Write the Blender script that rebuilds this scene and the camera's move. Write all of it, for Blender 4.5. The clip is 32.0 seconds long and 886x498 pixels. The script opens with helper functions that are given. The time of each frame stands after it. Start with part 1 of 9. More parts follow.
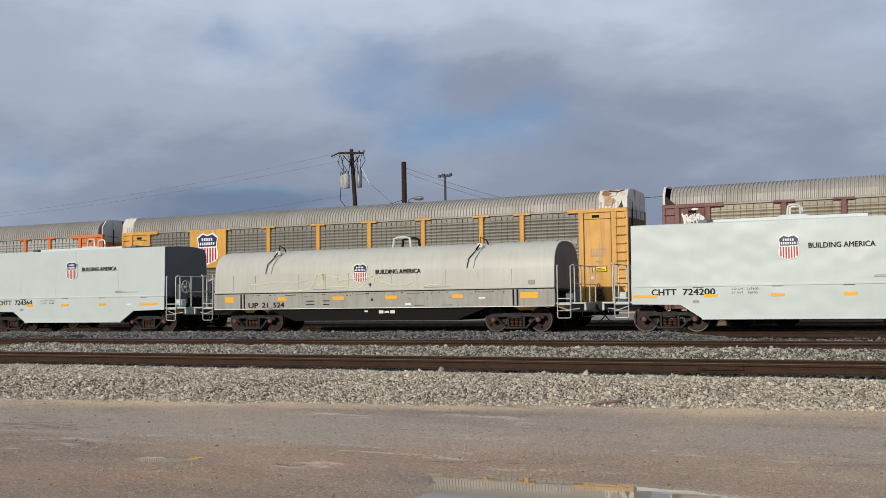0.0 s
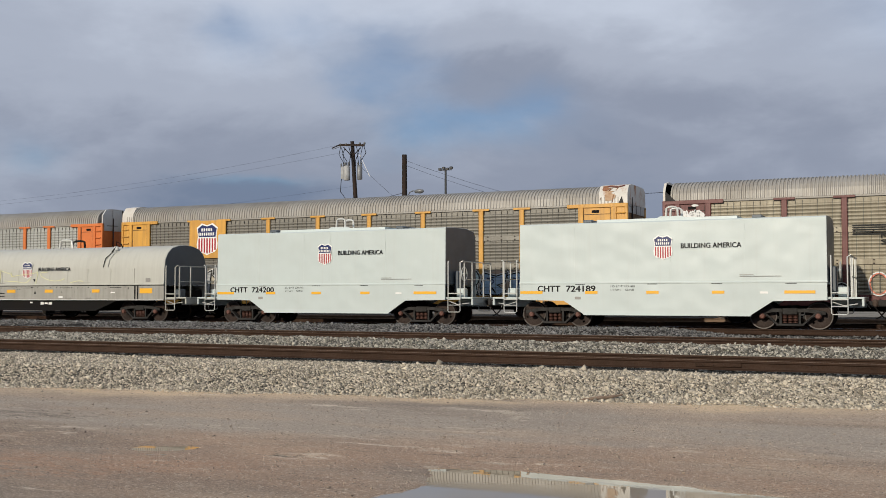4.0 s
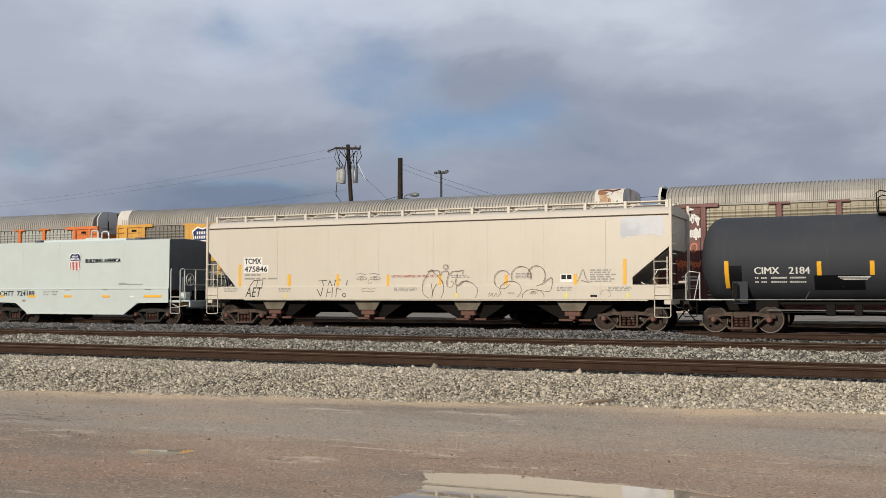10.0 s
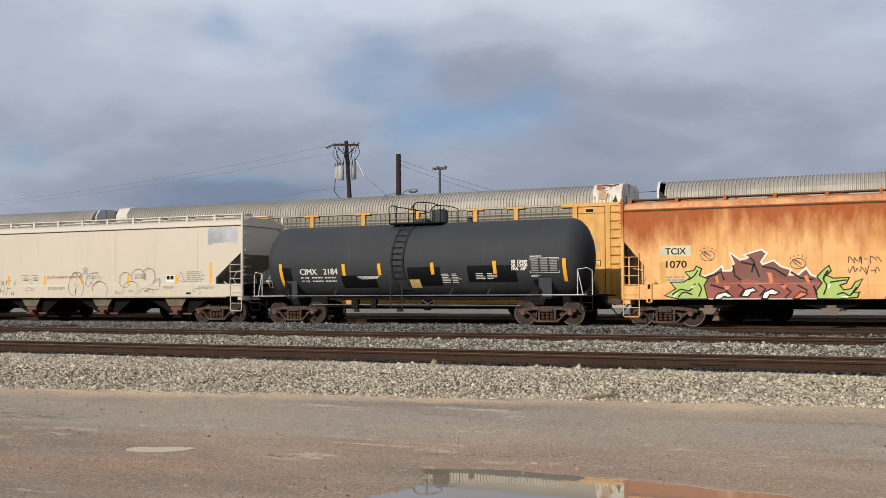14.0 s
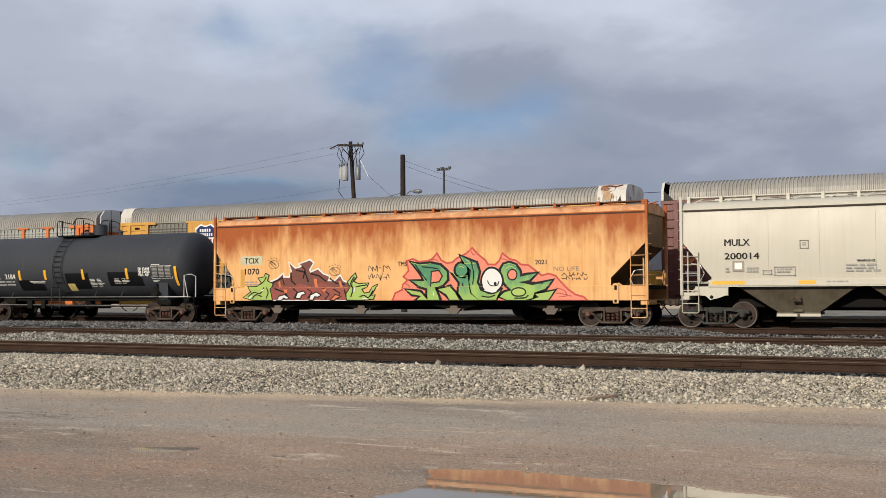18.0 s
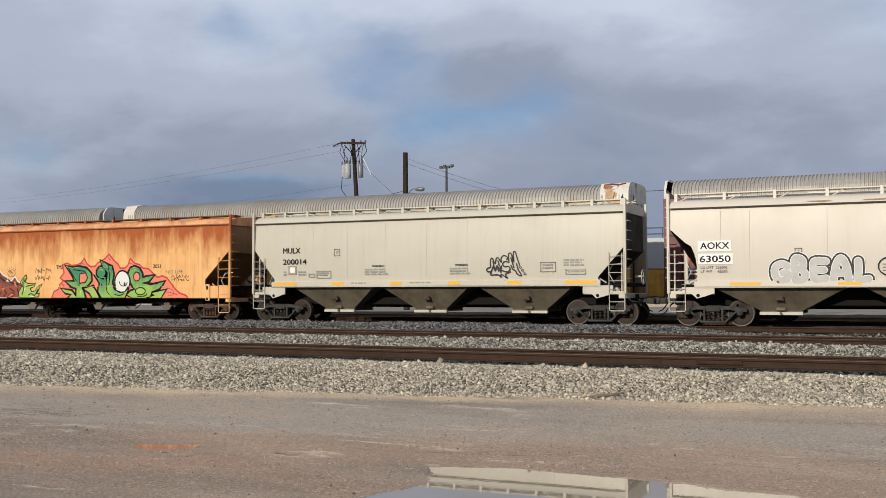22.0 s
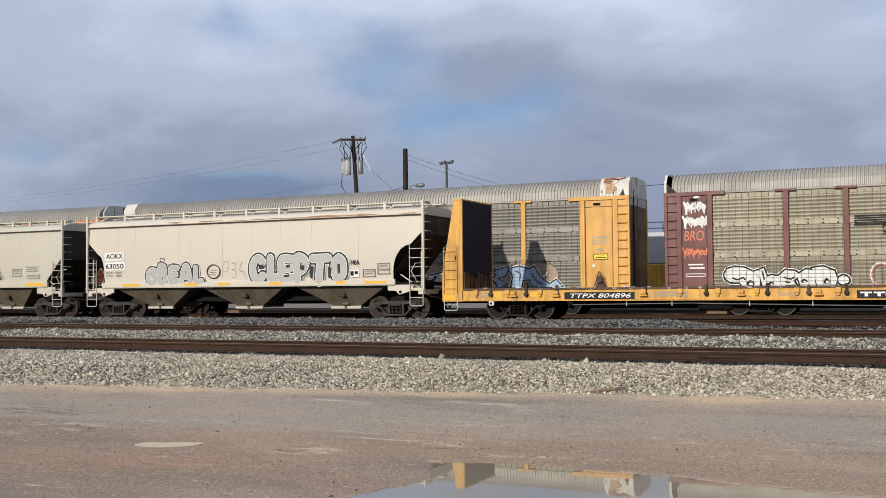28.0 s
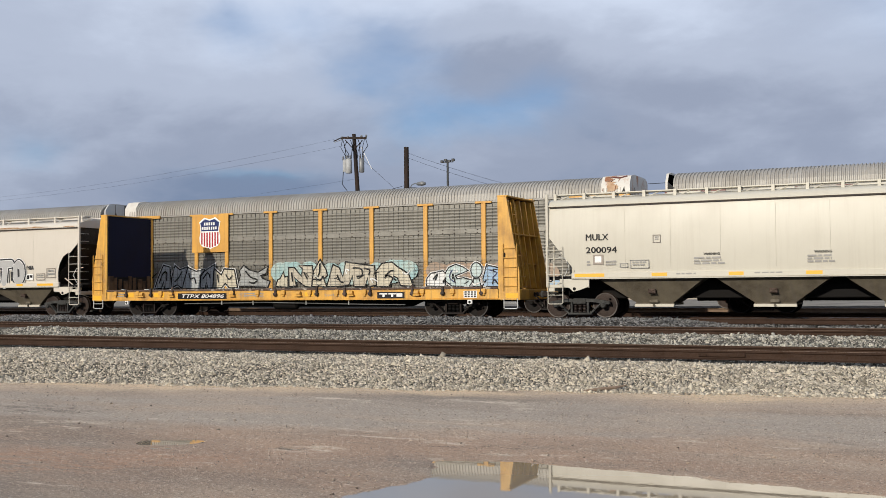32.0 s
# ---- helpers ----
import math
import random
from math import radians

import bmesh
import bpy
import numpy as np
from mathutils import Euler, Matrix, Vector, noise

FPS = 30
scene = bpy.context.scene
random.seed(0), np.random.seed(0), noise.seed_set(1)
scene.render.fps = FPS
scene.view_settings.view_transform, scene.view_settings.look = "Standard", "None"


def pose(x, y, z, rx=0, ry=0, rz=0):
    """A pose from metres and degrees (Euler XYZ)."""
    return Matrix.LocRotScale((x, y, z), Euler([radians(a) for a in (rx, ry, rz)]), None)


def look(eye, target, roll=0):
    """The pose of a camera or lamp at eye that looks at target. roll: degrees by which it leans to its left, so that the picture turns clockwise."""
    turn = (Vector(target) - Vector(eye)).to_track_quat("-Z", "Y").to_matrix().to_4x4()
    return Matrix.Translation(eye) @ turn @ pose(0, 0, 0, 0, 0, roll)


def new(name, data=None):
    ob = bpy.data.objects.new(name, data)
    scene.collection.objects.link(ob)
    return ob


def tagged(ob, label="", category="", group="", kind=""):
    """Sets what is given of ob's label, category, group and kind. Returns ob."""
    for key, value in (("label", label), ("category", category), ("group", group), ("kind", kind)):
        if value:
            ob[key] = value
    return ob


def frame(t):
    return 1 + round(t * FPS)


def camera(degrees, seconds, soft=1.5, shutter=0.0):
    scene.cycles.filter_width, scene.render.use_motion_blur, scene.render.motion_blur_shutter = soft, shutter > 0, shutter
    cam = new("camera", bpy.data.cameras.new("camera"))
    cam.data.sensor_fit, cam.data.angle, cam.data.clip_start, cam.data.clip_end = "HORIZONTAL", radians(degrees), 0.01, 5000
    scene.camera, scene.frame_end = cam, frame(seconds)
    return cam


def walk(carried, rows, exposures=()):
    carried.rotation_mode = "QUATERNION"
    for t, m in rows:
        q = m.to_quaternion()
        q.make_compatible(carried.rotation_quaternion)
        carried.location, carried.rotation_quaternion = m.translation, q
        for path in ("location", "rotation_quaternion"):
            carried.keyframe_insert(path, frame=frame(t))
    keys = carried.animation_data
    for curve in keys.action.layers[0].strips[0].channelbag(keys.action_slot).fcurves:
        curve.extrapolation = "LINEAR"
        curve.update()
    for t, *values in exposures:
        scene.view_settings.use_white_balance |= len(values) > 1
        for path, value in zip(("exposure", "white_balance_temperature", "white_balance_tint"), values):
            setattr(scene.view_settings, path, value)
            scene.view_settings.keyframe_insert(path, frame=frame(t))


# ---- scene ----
EYE = (0.0, 0.0, 1.17)
# camera: held by hand at one spot, small sways. seconds, yaw, tilt, lean in degrees
SWAY = [
    (0, 24.981, 2.903, -0.778), (0.5, 24.980, 2.859, -0.617), (1, 24.992, 2.821, -0.520), (1.5, 25.007, 2.792, -0.446),
    (2, 25.017, 2.759, -0.346), (2.5, 25.010, 2.703, -0.250), (3, 24.986, 2.620, -0.172), (3.5, 24.961, 2.529, -0.063),
    (5.5, 24.952, 2.545, -0.084), (6, 24.927, 2.566, -0.172), (6.5, 24.884, 2.570, -0.179), (7, 24.829, 2.559, -0.113),
    (7.5, 24.772, 2.544, -0.039), (8, 24.719, 2.539, -0.010), (8.5, 24.687, 2.556, -0.029), (9, 24.679, 2.595, -0.029),
    (9.5, 24.689, 2.654, 0.010), (10, 24.711, 2.723, 0.034), (10.5, 24.713, 2.777, -0.004), (11, 24.698, 2.805, -0.101),
    (11.5, 24.694, 2.796, -0.209), (12, 24.701, 2.752, -0.295), (12.5, 24.706, 2.699, -0.355), (13, 24.701, 2.636, -0.365),
    (13.5, 24.680, 2.566, -0.324), (14, 24.648, 2.500, -0.265), (14.5, 24.616, 2.431, -0.192), (16.5, 24.687, 2.499, -0.065),
    (17, 24.739, 2.541, -0.095), (17.5, 24.807, 2.554, -0.157), (18, 24.880, 2.531, -0.216), (18.5, 24.949, 2.497, -0.257),
    (19, 25.004, 2.461, -0.256), (19.5, 25.036, 2.436, -0.203), (20, 25.051, 2.434, -0.136), (20.5, 25.044, 2.444, -0.082),
    (21, 25.023, 2.447, -0.050), (21.5, 25.011, 2.438, -0.046), (22, 25.014, 2.415, -0.097), (22.5, 25.025, 2.394, -0.178),
    (23, 25.030, 2.392, -0.252), (23.5, 25.023, 2.394, -0.334), (24, 25.011, 2.373, -0.410), (24.5, 25.002, 2.327, -0.445),
    (25, 24.987, 2.279, -0.446), (25.5, 24.960, 2.247, -0.448), (27.5, 24.999, 2.180, -0.541), (28, 25.048, 2.193, -0.532),
    (28.5, 25.083, 2.202, -0.550), (29, 25.106, 2.200, -0.569), (29.5, 25.118, 2.185, -0.584), (30, 25.117, 2.153, -0.572),
    (30.5, 25.112, 2.114, -0.542), (31, 25.108, 2.094, -0.521), (31.5, 25.107, 2.095, -0.513), (32, 25.110, 2.100, -0.526),
]


# metres the train has rolled along the track, by seconds
ROLLED = [(0, -0.00), (2, -8.94), (3.5, -15.57), (5.5, -24.48), (7.5, -33.36), (9, -39.89), (11, -48.87), (13, -57.67), (14.5, -64.41), (16.5, -73.30), (18.5, -82.11), (20.5, -91.06), (22.5, -99.92), (24, -106.60), (25.5, -113.16), (27.5, -121.92), (29, -128.45), (30.5, -135.07), (32, -141.61)]


def gaze(yaw, tilt, lean):
    """Pose of the camera: yaw to the left of the square view on the tracks, tilt up, lean to its right."""
    a, p = radians(yaw), radians(tilt)
    way = Vector((-math.sin(a) * math.cos(p), math.cos(a) * math.cos(p), math.sin(p)))
    return look(EYE, Vector(EYE) + way, lean)


cam = camera(46.28, 32.0, soft=0.5)
walk(cam, [(t, gaze(y, p, r)) for t, y, p, r in SWAY],
     exposures=[(0, -0.20, 5950, 8), (2.5, -0.19, 5980, 8), (5.5, -0.17, 6250, 8), (9, -0.13, 6250, 8), (11, -0.08, 6250, 8), (13, -0.02, 6250, 8), (20, -0.05, 6150, 8), (24, -0.06, 6000, 8), (28, 0.03, 5920, 8), (32, 0.06, 5950, 8)])

# ---- light ----
SUN_WAY = Vector((0.58, 3.67, -1.34)).normalized()
SUN_EL = math.asin(-SUN_WAY.z)
world = bpy.data.worlds.new("sky")
scene.world = world
world.use_nodes = True


def sky_nodes():
    nt = world.node_tree
    nt.nodes.clear()
    N, L = nt.nodes.new, nt.links.new
    out, bg = N("ShaderNodeOutputWorld"), N("ShaderNodeBackground")
    sky = N("ShaderNodeTexSky")
    sky.sky_type, sky.sun_disc = "NISHITA", False
    sky.sun_elevation = SUN_EL
    sky.sun_rotation = math.atan2(-SUN_WAY.x, -SUN_WAY.y)
    sky.air_density, sky.dust_density, sky.ozone_density = 1.0, 0.2, 5.0
    co = N("ShaderNodeTexCoord")
    # the sky's directions turned so that y points the way of the view
    turn = N("ShaderNodeMapping"); turn.vector_type = "POINT"
    turn.inputs["Rotation"].default_value = (0, 0, radians(-25))
    L(co.outputs["Generated"], turn.inputs[0])

    def noise_of(scale, stretch, detail, seed, dist=0.0):
        mp = N("ShaderNodeMapping")
        mp.inputs["Scale"].default_value, mp.inputs["Location"].default_value = stretch, (seed, seed * 0.7, seed * 1.3)
        L(turn.outputs[0], mp.inputs[0])
        n = N("ShaderNodeTexNoise")
        n.inputs["Scale"].default_value, n.inputs["Detail"].default_value = scale, detail
        n.inputs["Roughness"].default_value, n.inputs["Distortion"].default_value = 0.56, dist
        L(mp.outputs[0], n.inputs["Vector"])
        return n.outputs["Fac"]

    def math_of(op, x, y):
        m = N("ShaderNodeMath"); m.operation = op
        for i, v in enumerate((x, y)):
            if isinstance(v, (int, float)):
                m.inputs[i].default_value = v
            else:
                L(v, m.inputs[i])
        return m.outputs[0]

    def ramp_of(src, stops):
        r = N("ShaderNodeValToRGB")
        r.color_ramp.interpolation = "EASE"
        while len(r.color_ramp.elements) < len(stops):
            r.color_ramp.elements.new(0.5)
        for e, (at, c) in zip(r.color_ramp.elements, stops):
            e.position, e.color = at, (*c, 1)
        L(src, r.inputs[0])
        return r.outputs[0]

    sp = N("ShaderNodeSeparateXYZ")
    L(turn.outputs[0], sp.inputs[0])
    # the deck seen ahead: side and height as slopes, with wavering edges
    ahead = math_of("MAXIMUM", sp.outputs["Y"], 0.05)
    warp_u = math_of("SUBTRACT", noise_of(5.0, (1, 1, 1.6), 5, 9.0, 0.4), 0.5)
    warp_v = math_of("SUBTRACT", noise_of(5.0, (1, 1, 1.6), 5, 17.0, 0.4), 0.5)
    u = math_of("ADD", math_of("DIVIDE", sp.outputs["X"], ahead), math_of("MULTIPLY", warp_u, 0.16))
    v = math_of("ADD", math_of("DIVIDE", sp.outputs["Z"], ahead), math_of("MULTIPLY", warp_v, 0.13))

    def lump(cu, cv, ru, rv, k):
        """A soft patch of cloud or clear air."""
        du = math_of("DIVIDE", math_of("SUBTRACT", u, cu), ru)
        dv = math_of("DIVIDE", math_of("SUBTRACT", v, cv), rv)
        d = math_of("ADD", math_of("MULTIPLY", du, du), math_of("MULTIPLY", dv, dv))
        return math_of("MULTIPLY", math_of("EXPONENT", math_of("MULTIPLY", d, -1.0), 0), k)

    wide = noise_of(2.4, (1.0, 1.0, 2.4), 9, SKY_SEED, 0.25)
    fine = noise_of(7.0, (1.0, 1.0, 2.6), 9, SKY_SEED + 4, 0.3)
    tone = math_of("ADD", math_of("MULTIPLY", math_of("SUBTRACT", wide, 0.5), 0.9), math_of("MULTIPLY", math_of("SUBTRACT", fine, 0.5), 0.42))
    lift = N("ShaderNodeMapRange")
    for k, w in (("From Min", 0.03), ("From Max", 0.30), ("To Min", 0.33), ("To Max", 0.74)):
        lift.inputs[k].default_value = w
    L(sp.outputs["Z"], lift.inputs["Value"])
    tone = math_of("ADD", tone, lift.outputs[0])
    for spec in LUMPS:
        tone = math_of("ADD", tone, lump(*spec))
    cloud = ramp_of(tone, CLOUD_TONES)
    gap = None
    for spec in OPENINGS:
        g = lump(*spec)
        gap = g if gap is None else math_of("ADD", gap, g)
    ragged = noise_of(9.0, (1, 1, 2.2), 7, 31.0, 0.4)
    gap = math_of("MULTIPLY", gap, math_of("ADD", math_of("MULTIPLY", ragged, 1.6), 0.2))
    gap = math_of("MINIMUM", math_of("MULTIPLY", gap, 0.72), 0.8)
    sk = N("ShaderNodeVectorMath"); sk.operation = "SCALE"; sk.inputs["Scale"].default_value = SKY_GAIN
    L(sky.outputs[0], sk.inputs[0])
    mix = N("ShaderNodeMix"); mix.data_type = "RGBA"
    L(gap, mix.inputs["Factor"]); L(cloud, mix.inputs["A"]); L(sk.outputs[0], mix.inputs["B"])
    L(mix.outputs["Result"], bg.inputs[0])
    bg.inputs[1].default_value = 0.1
    L(bg.outputs[0], out.inputs[0])


SKY_SEED = 3.0
CLOUD_TONES = ((0.08, (2.1, 2.55, 3.5)), (0.36, (3.3, 3.55, 4.35)), (0.62, (4.75, 5.0, 5.8)), (0.95, (6.5, 6.8, 7.65)))
# side, height, half width, half height, strength
LUMPS = ((-0.12, 0.28, 0.11, 0.05, 0.26), (-0.30, 0.27, 0.12, 0.04, 0.16), (0.20, 0.28, 0.09, 0.04, 0.28), (0.05, 0.28, 0.07, 0.035, 0.14),
         (-0.34, 0.16, 0.15, 0.035, -0.12), (-0.25, 0.095, 0.15, 0.026, -0.30), (-0.17, 0.10, 0.06, 0.024, -0.16), (0.045, 0.212, 0.07, 0.034, -0.22),
         (0.31, 0.195, 0.17, 0.045, -0.14), (0.17, 0.15, 0.07, 0.022, -0.10), (0.25, 0.16, 0.07, 0.02, 0.14), (0.30, 0.11, 0.12, 0.02, 0.08))
OPENINGS = ((-0.19, 0.252, 0.035, 0.025, 0.55), (-0.12, 0.26, 0.03, 0.022, 0.40), (-0.05, 0.218, 0.05, 0.03, 0.62), (-0.075, 0.19, 0.035, 0.022, 0.35),
            (0.04, 0.165, 0.075, 0.022, 0.72), (-0.025, 0.148, 0.04, 0.022, 0.55), (-0.19, 0.116, 0.06, 0.008, 0.40), (-0.405, 0.137, 0.03, 0.018, 0.45),
            (0.10, 0.187, 0.035, 0.018, 0.35), (0.62, 0.3, 0.16, 0.06, 0.8), (-0.8, 0.35, 0.2, 0.08, 0.8), (0.1, 0.75, 0.3, 0.12, 0.7))
SKY_GAIN = 0.85
sky_nodes()
sun = new("sun", bpy.data.lights.new("sun", "SUN"))
sun.data.energy, sun.data.angle, sun.data.color = 3.9, radians(0.6), (1.0, 0.86, 0.68)
sun.matrix_world = look((-20, -40, 30), Vector((-20, -40, 30)) + SUN_WAY)


# ---- materials ----
def surf(name, base, rough=0.6, metal=0.0, dark=None, amount=0.35, scale=1.2, grain=0.06, fine=40.0,
         streak=None, streak_amount=0.0, streak_lo=0.45, bump=0.0, bump_scale=60.0, spread=(0.42, 0.68), islands=0.0, piece=0.0, band=None, gloss=0.5, bump_detail=5):
    """A painted, rusty, stony or dirty surface: base colour, stains of colour dark at a large scale, fine grain,
    and streaks that run down."""
    m = bpy.data.materials.new(name)
    m.use_nodes = True
    nt = m.node_tree
    N, L = nt.nodes.new, nt.links.new
    bs = nt.nodes["Principled BSDF"]
    bs.inputs["Roughness"].default_value, bs.inputs["Metallic"].default_value = rough, metal
    bs.inputs["Specular IOR Level"].default_value = gloss
    co = N("ShaderNodeTexCoord")
    dark = dark or tuple(c * 0.55 for c in base)

    def noise_tex(sc, detail, stretch=None, seed=0.0):
        mp = N("ShaderNodeMapping")
        L(co.outputs["Object"], mp.inputs[0])
        mp.inputs["Location"].default_value = (seed, seed * 1.7, seed * 0.3)
        if stretch:
            mp.inputs["Scale"].default_value = stretch
        n = N("ShaderNodeTexNoise")
        n.inputs["Scale"].default_value, n.inputs["Detail"].default_value, n.inputs["Roughness"].default_value = sc, detail, 0.62
        L(mp.outputs[0], n.inputs["Vector"])
        return n

    def ramp(src, lo, hi):
        r = N("ShaderNodeMapRange")
        r.inputs["From Min"].default_value, r.inputs["From Max"].default_value = lo, hi
        L(src, r.inputs["Value"])
        return r.outputs[0]

    def mixed(fac, a, b):
        mx = N("ShaderNodeMix"); mx.data_type = "RGBA"
        if isinstance(fac, float):
            mx.inputs["Factor"].default_value = fac
        else:
            L(fac, mx.inputs["Factor"])
        for s, v in (("A", a), ("B", b)):
            if isinstance(v, tuple):
                mx.inputs[s].default_value = (*v[:3], 1)
            else:
                L(v, mx.inputs[s])
        return mx.outputs["Result"]

    def times(src, k):
        t = N("ShaderNodeMath"); t.operation = "MULTIPLY"
        L(src, t.inputs[0]); t.inputs[1].default_value = k
        return t.outputs[0]

    stain = times(ramp(noise_tex(scale, 6).outputs["Fac"], *spread), amount)
    col = mixed(stain, tuple(base), tuple(dark))
    if streak:
        sn = noise_tex(2.2, 5, (3.2, 1.0, 0.16), 5.0)
        col = mixed(times(ramp(sn.outputs["Fac"], streak_lo, streak_lo + 0.25), streak_amount), col, tuple(streak))
    if band:
        # rust or soot that has crept in from one edge of the sheet: heights from, to; colour; amount
        sep = N("ShaderNodeSeparateXYZ"); L(co.outputs["Object"], sep.inputs[0])
        wob = N("ShaderNodeMath"); wob.operation = "MULTIPLY_ADD"
        L(noise_tex(band[5] if len(band) > 5 else 1.3, 6, (1.6, 1, 0.5), 2.0).outputs["Fac"], wob.inputs[0]); wob.inputs[1].default_value = (band[4] if len(band) > 4 else 3.0) * (1 if band[1] > band[0] else -1)
        L(sep.outputs["Z"], wob.inputs[2])
        col = mixed(times(ramp(wob.outputs[0], band[0], band[1]), band[3]), col, tuple(band[2]))
    g = noise_tex(fine, 4, None, 9.0)
    bc = N("ShaderNodeBrightContrast")
    L(col, bc.inputs["Color"])
    mp = N("ShaderNodeMapRange")
    mp.inputs["To Min"].default_value, mp.inputs["To Max"].default_value = -grain, grain
    L(g.outputs["Fac"], mp.inputs["Value"])
    L(mp.outputs[0], bc.inputs["Bright"])
    last = bc.outputs[0]
    if islands or piece:
        hs = N("ShaderNodeHueSaturation")
        if islands:
            src = N("ShaderNodeNewGeometry").outputs["Random Per Island"]
        else:
            src = N("ShaderNodeObjectInfo").outputs["Random"]
        k = islands or piece
        r = N("ShaderNodeMapRange")
        r.inputs["To Min"].default_value, r.inputs["To Max"].default_value = 1 - k, 1 + k
        L(src, r.inputs["Value"]); L(r.outputs[0], hs.inputs["Value"]); L(last, hs.inputs["Color"])
        last = hs.outputs[0]
    L(last, bs.inputs["Base Color"])
    rr = N("ShaderNodeMapRange")
    rr.inputs["To Min"].default_value, rr.inputs["To Max"].default_value = max(0.05, rough - 0.12), min(1, rough + 0.12)
    L(stain, rr.inputs["Value"]); L(rr.outputs[0], bs.inputs["Roughness"])
    if bump:
        b = N("ShaderNodeBump")
        b.inputs["Strength"].default_value, b.inputs["Distance"].default_value = 0.6, bump
        L(noise_tex(bump_scale, bump_detail, None, 3.0).outputs["Fac"], b.inputs["Height"])
        L(b.outputs[0], bs.inputs["Normal"])
    return m


def plain(name, base, rough=0.55, metal=0.0):
    top = max(base)
    return surf(name, base, rough, metal, amount=0.2, grain=min(0.02, 0.25 * top), gloss=0.5 if top > 0.1 else 0.2)


GREY_PAINT = surf("pale grey-green paint", (0.50, 0.56, 0.545), 0.5, dark=(0.43, 0.475, 0.46), amount=0.4, scale=0.6, grain=0.012, bump=0.085, bump_scale=1.0, bump_detail=1, streak=(0.44, 0.45, 0.42), streak_amount=0.22, streak_lo=0.52)
GREY_SILL = surf("soiled light grey sill paint", (0.33, 0.325, 0.29), 0.6, dark=(0.24, 0.23, 0.20), amount=0.6, scale=0.9, grain=0.03, streak=(0.16, 0.14, 0.12), streak_amount=0.4)
GREY_DIRTY = surf("weathered light grey paint", (0.455, 0.455, 0.405), 0.55, dark=(0.37, 0.365, 0.32), amount=0.5, scale=0.5, grain=0.02, streak=(0.32, 0.305, 0.275), streak_amount=0.25)
DARK_GREY = surf("dark blue-grey paint", (0.085, 0.10, 0.115), 0.5, amount=0.3, grain=0.015)
CREAM = surf("cream paint", (0.56, 0.515, 0.44), 0.5, dark=(0.47, 0.42, 0.345), amount=0.4, scale=0.35, grain=0.02, streak=(0.42, 0.35, 0.26), streak_amount=0.25, streak_lo=0.55)
BEIGE = surf("beige grey paint", (0.50, 0.472, 0.392), 0.5, dark=(0.40, 0.37, 0.30), amount=0.4, scale=0.4, grain=0.02, streak=(0.38, 0.34, 0.27), streak_amount=0.3, streak_lo=0.5)
# Beige of the chutes: soil plus the shade below the sill, in the colour.
BEIGE_LOW = surf("soiled beige paint darkened for shade", (0.135, 0.115, 0.08), 0.75, dark=(0.055, 0.043, 0.028), amount=0.8, scale=1.5, grain=0.04, streak=(0.10, 0.085, 0.07), streak_amount=0.6)
ORANGE = surf("faded orange paint with rust", (0.75, 0.44, 0.19), 0.65, dark=(0.60, 0.28, 0.09), amount=0.55, scale=0.7, grain=0.05, streak=(0.40, 0.16, 0.045), streak_amount=0.42, streak_lo=0.50, gloss=0.12, band=(4.42, 5.6, (0.30, 0.062, 0.014), 0.9, 3.6, 0.8))
RUST_TOP = surf("rusted orange roof paint", (0.66, 0.33, 0.14), 0.7, dark=(0.26, 0.07, 0.022), amount=0.8, scale=1.3, grain=0.05, streak=(0.78, 0.62, 0.45), streak_amount=0.6, streak_lo=0.56)
BLACK_TANK = surf("black tank paint", (0.032, 0.036, 0.044), 0.8, gloss=0.3, dark=(0.048, 0.051, 0.058), amount=0.7, scale=0.7, grain=0.006, streak=(0.068, 0.07, 0.072), streak_amount=0.5, streak_lo=0.58)
BLACK_PATCH = surf("fresh black paint", (0.006, 0.006, 0.008), 0.6, amount=0.2, grain=0.002, gloss=0.25)
# Near-black base also carries the shade under the cars.
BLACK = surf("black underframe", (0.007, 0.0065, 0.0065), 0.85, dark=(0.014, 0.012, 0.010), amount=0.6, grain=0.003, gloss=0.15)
YELLOW = surf("yellow paint", (0.63, 0.335, 0.055), 0.55, dark=(0.42, 0.20, 0.03), amount=0.5, scale=0.9, grain=0.03, streak=(0.26, 0.14, 0.05), streak_amount=0.45)
YELLOW_DIRTY = surf("scraped yellow paint", (0.64, 0.345, 0.045), 0.6, dark=(0.32, 0.165, 0.05), amount=0.6, scale=1.6, grain=0.05, streak=(0.14, 0.09, 0.05), streak_amount=0.5, spread=(0.46, 0.66))
REFLECT = surf("yellow reflective tape", (0.80, 0.42, 0.03), 0.4, amount=0.15, grain=0.02)
BROWN_RED = surf("brown-red paint", (0.125, 0.032, 0.028), 0.6, dark=(0.07, 0.022, 0.02), amount=0.5, grain=0.015, streak=(0.20, 0.10, 0.08), streak_amount=0.25)
ORANGE_POST = surf("orange post paint", (0.62, 0.17, 0.035), 0.6, amount=0.4, grain=0.03)
GALV = surf("dull galvanised steel", (0.225, 0.215, 0.185), 0.55, 0.25, dark=(0.11, 0.103, 0.09), amount=0.6, scale=0.9, grain=0.03, streak=(0.17, 0.155, 0.13), streak_amount=0.6, streak_lo=0.42, piece=0.10)
GALV_PALE = surf("pale galvanised steel", (0.40, 0.41, 0.385), 0.6, 0.1, dark=(0.28, 0.28, 0.26), amount=0.5, scale=0.8, grain=0.03, streak=(0.25, 0.24, 0.21), streak_amount=0.4, piece=0.10)
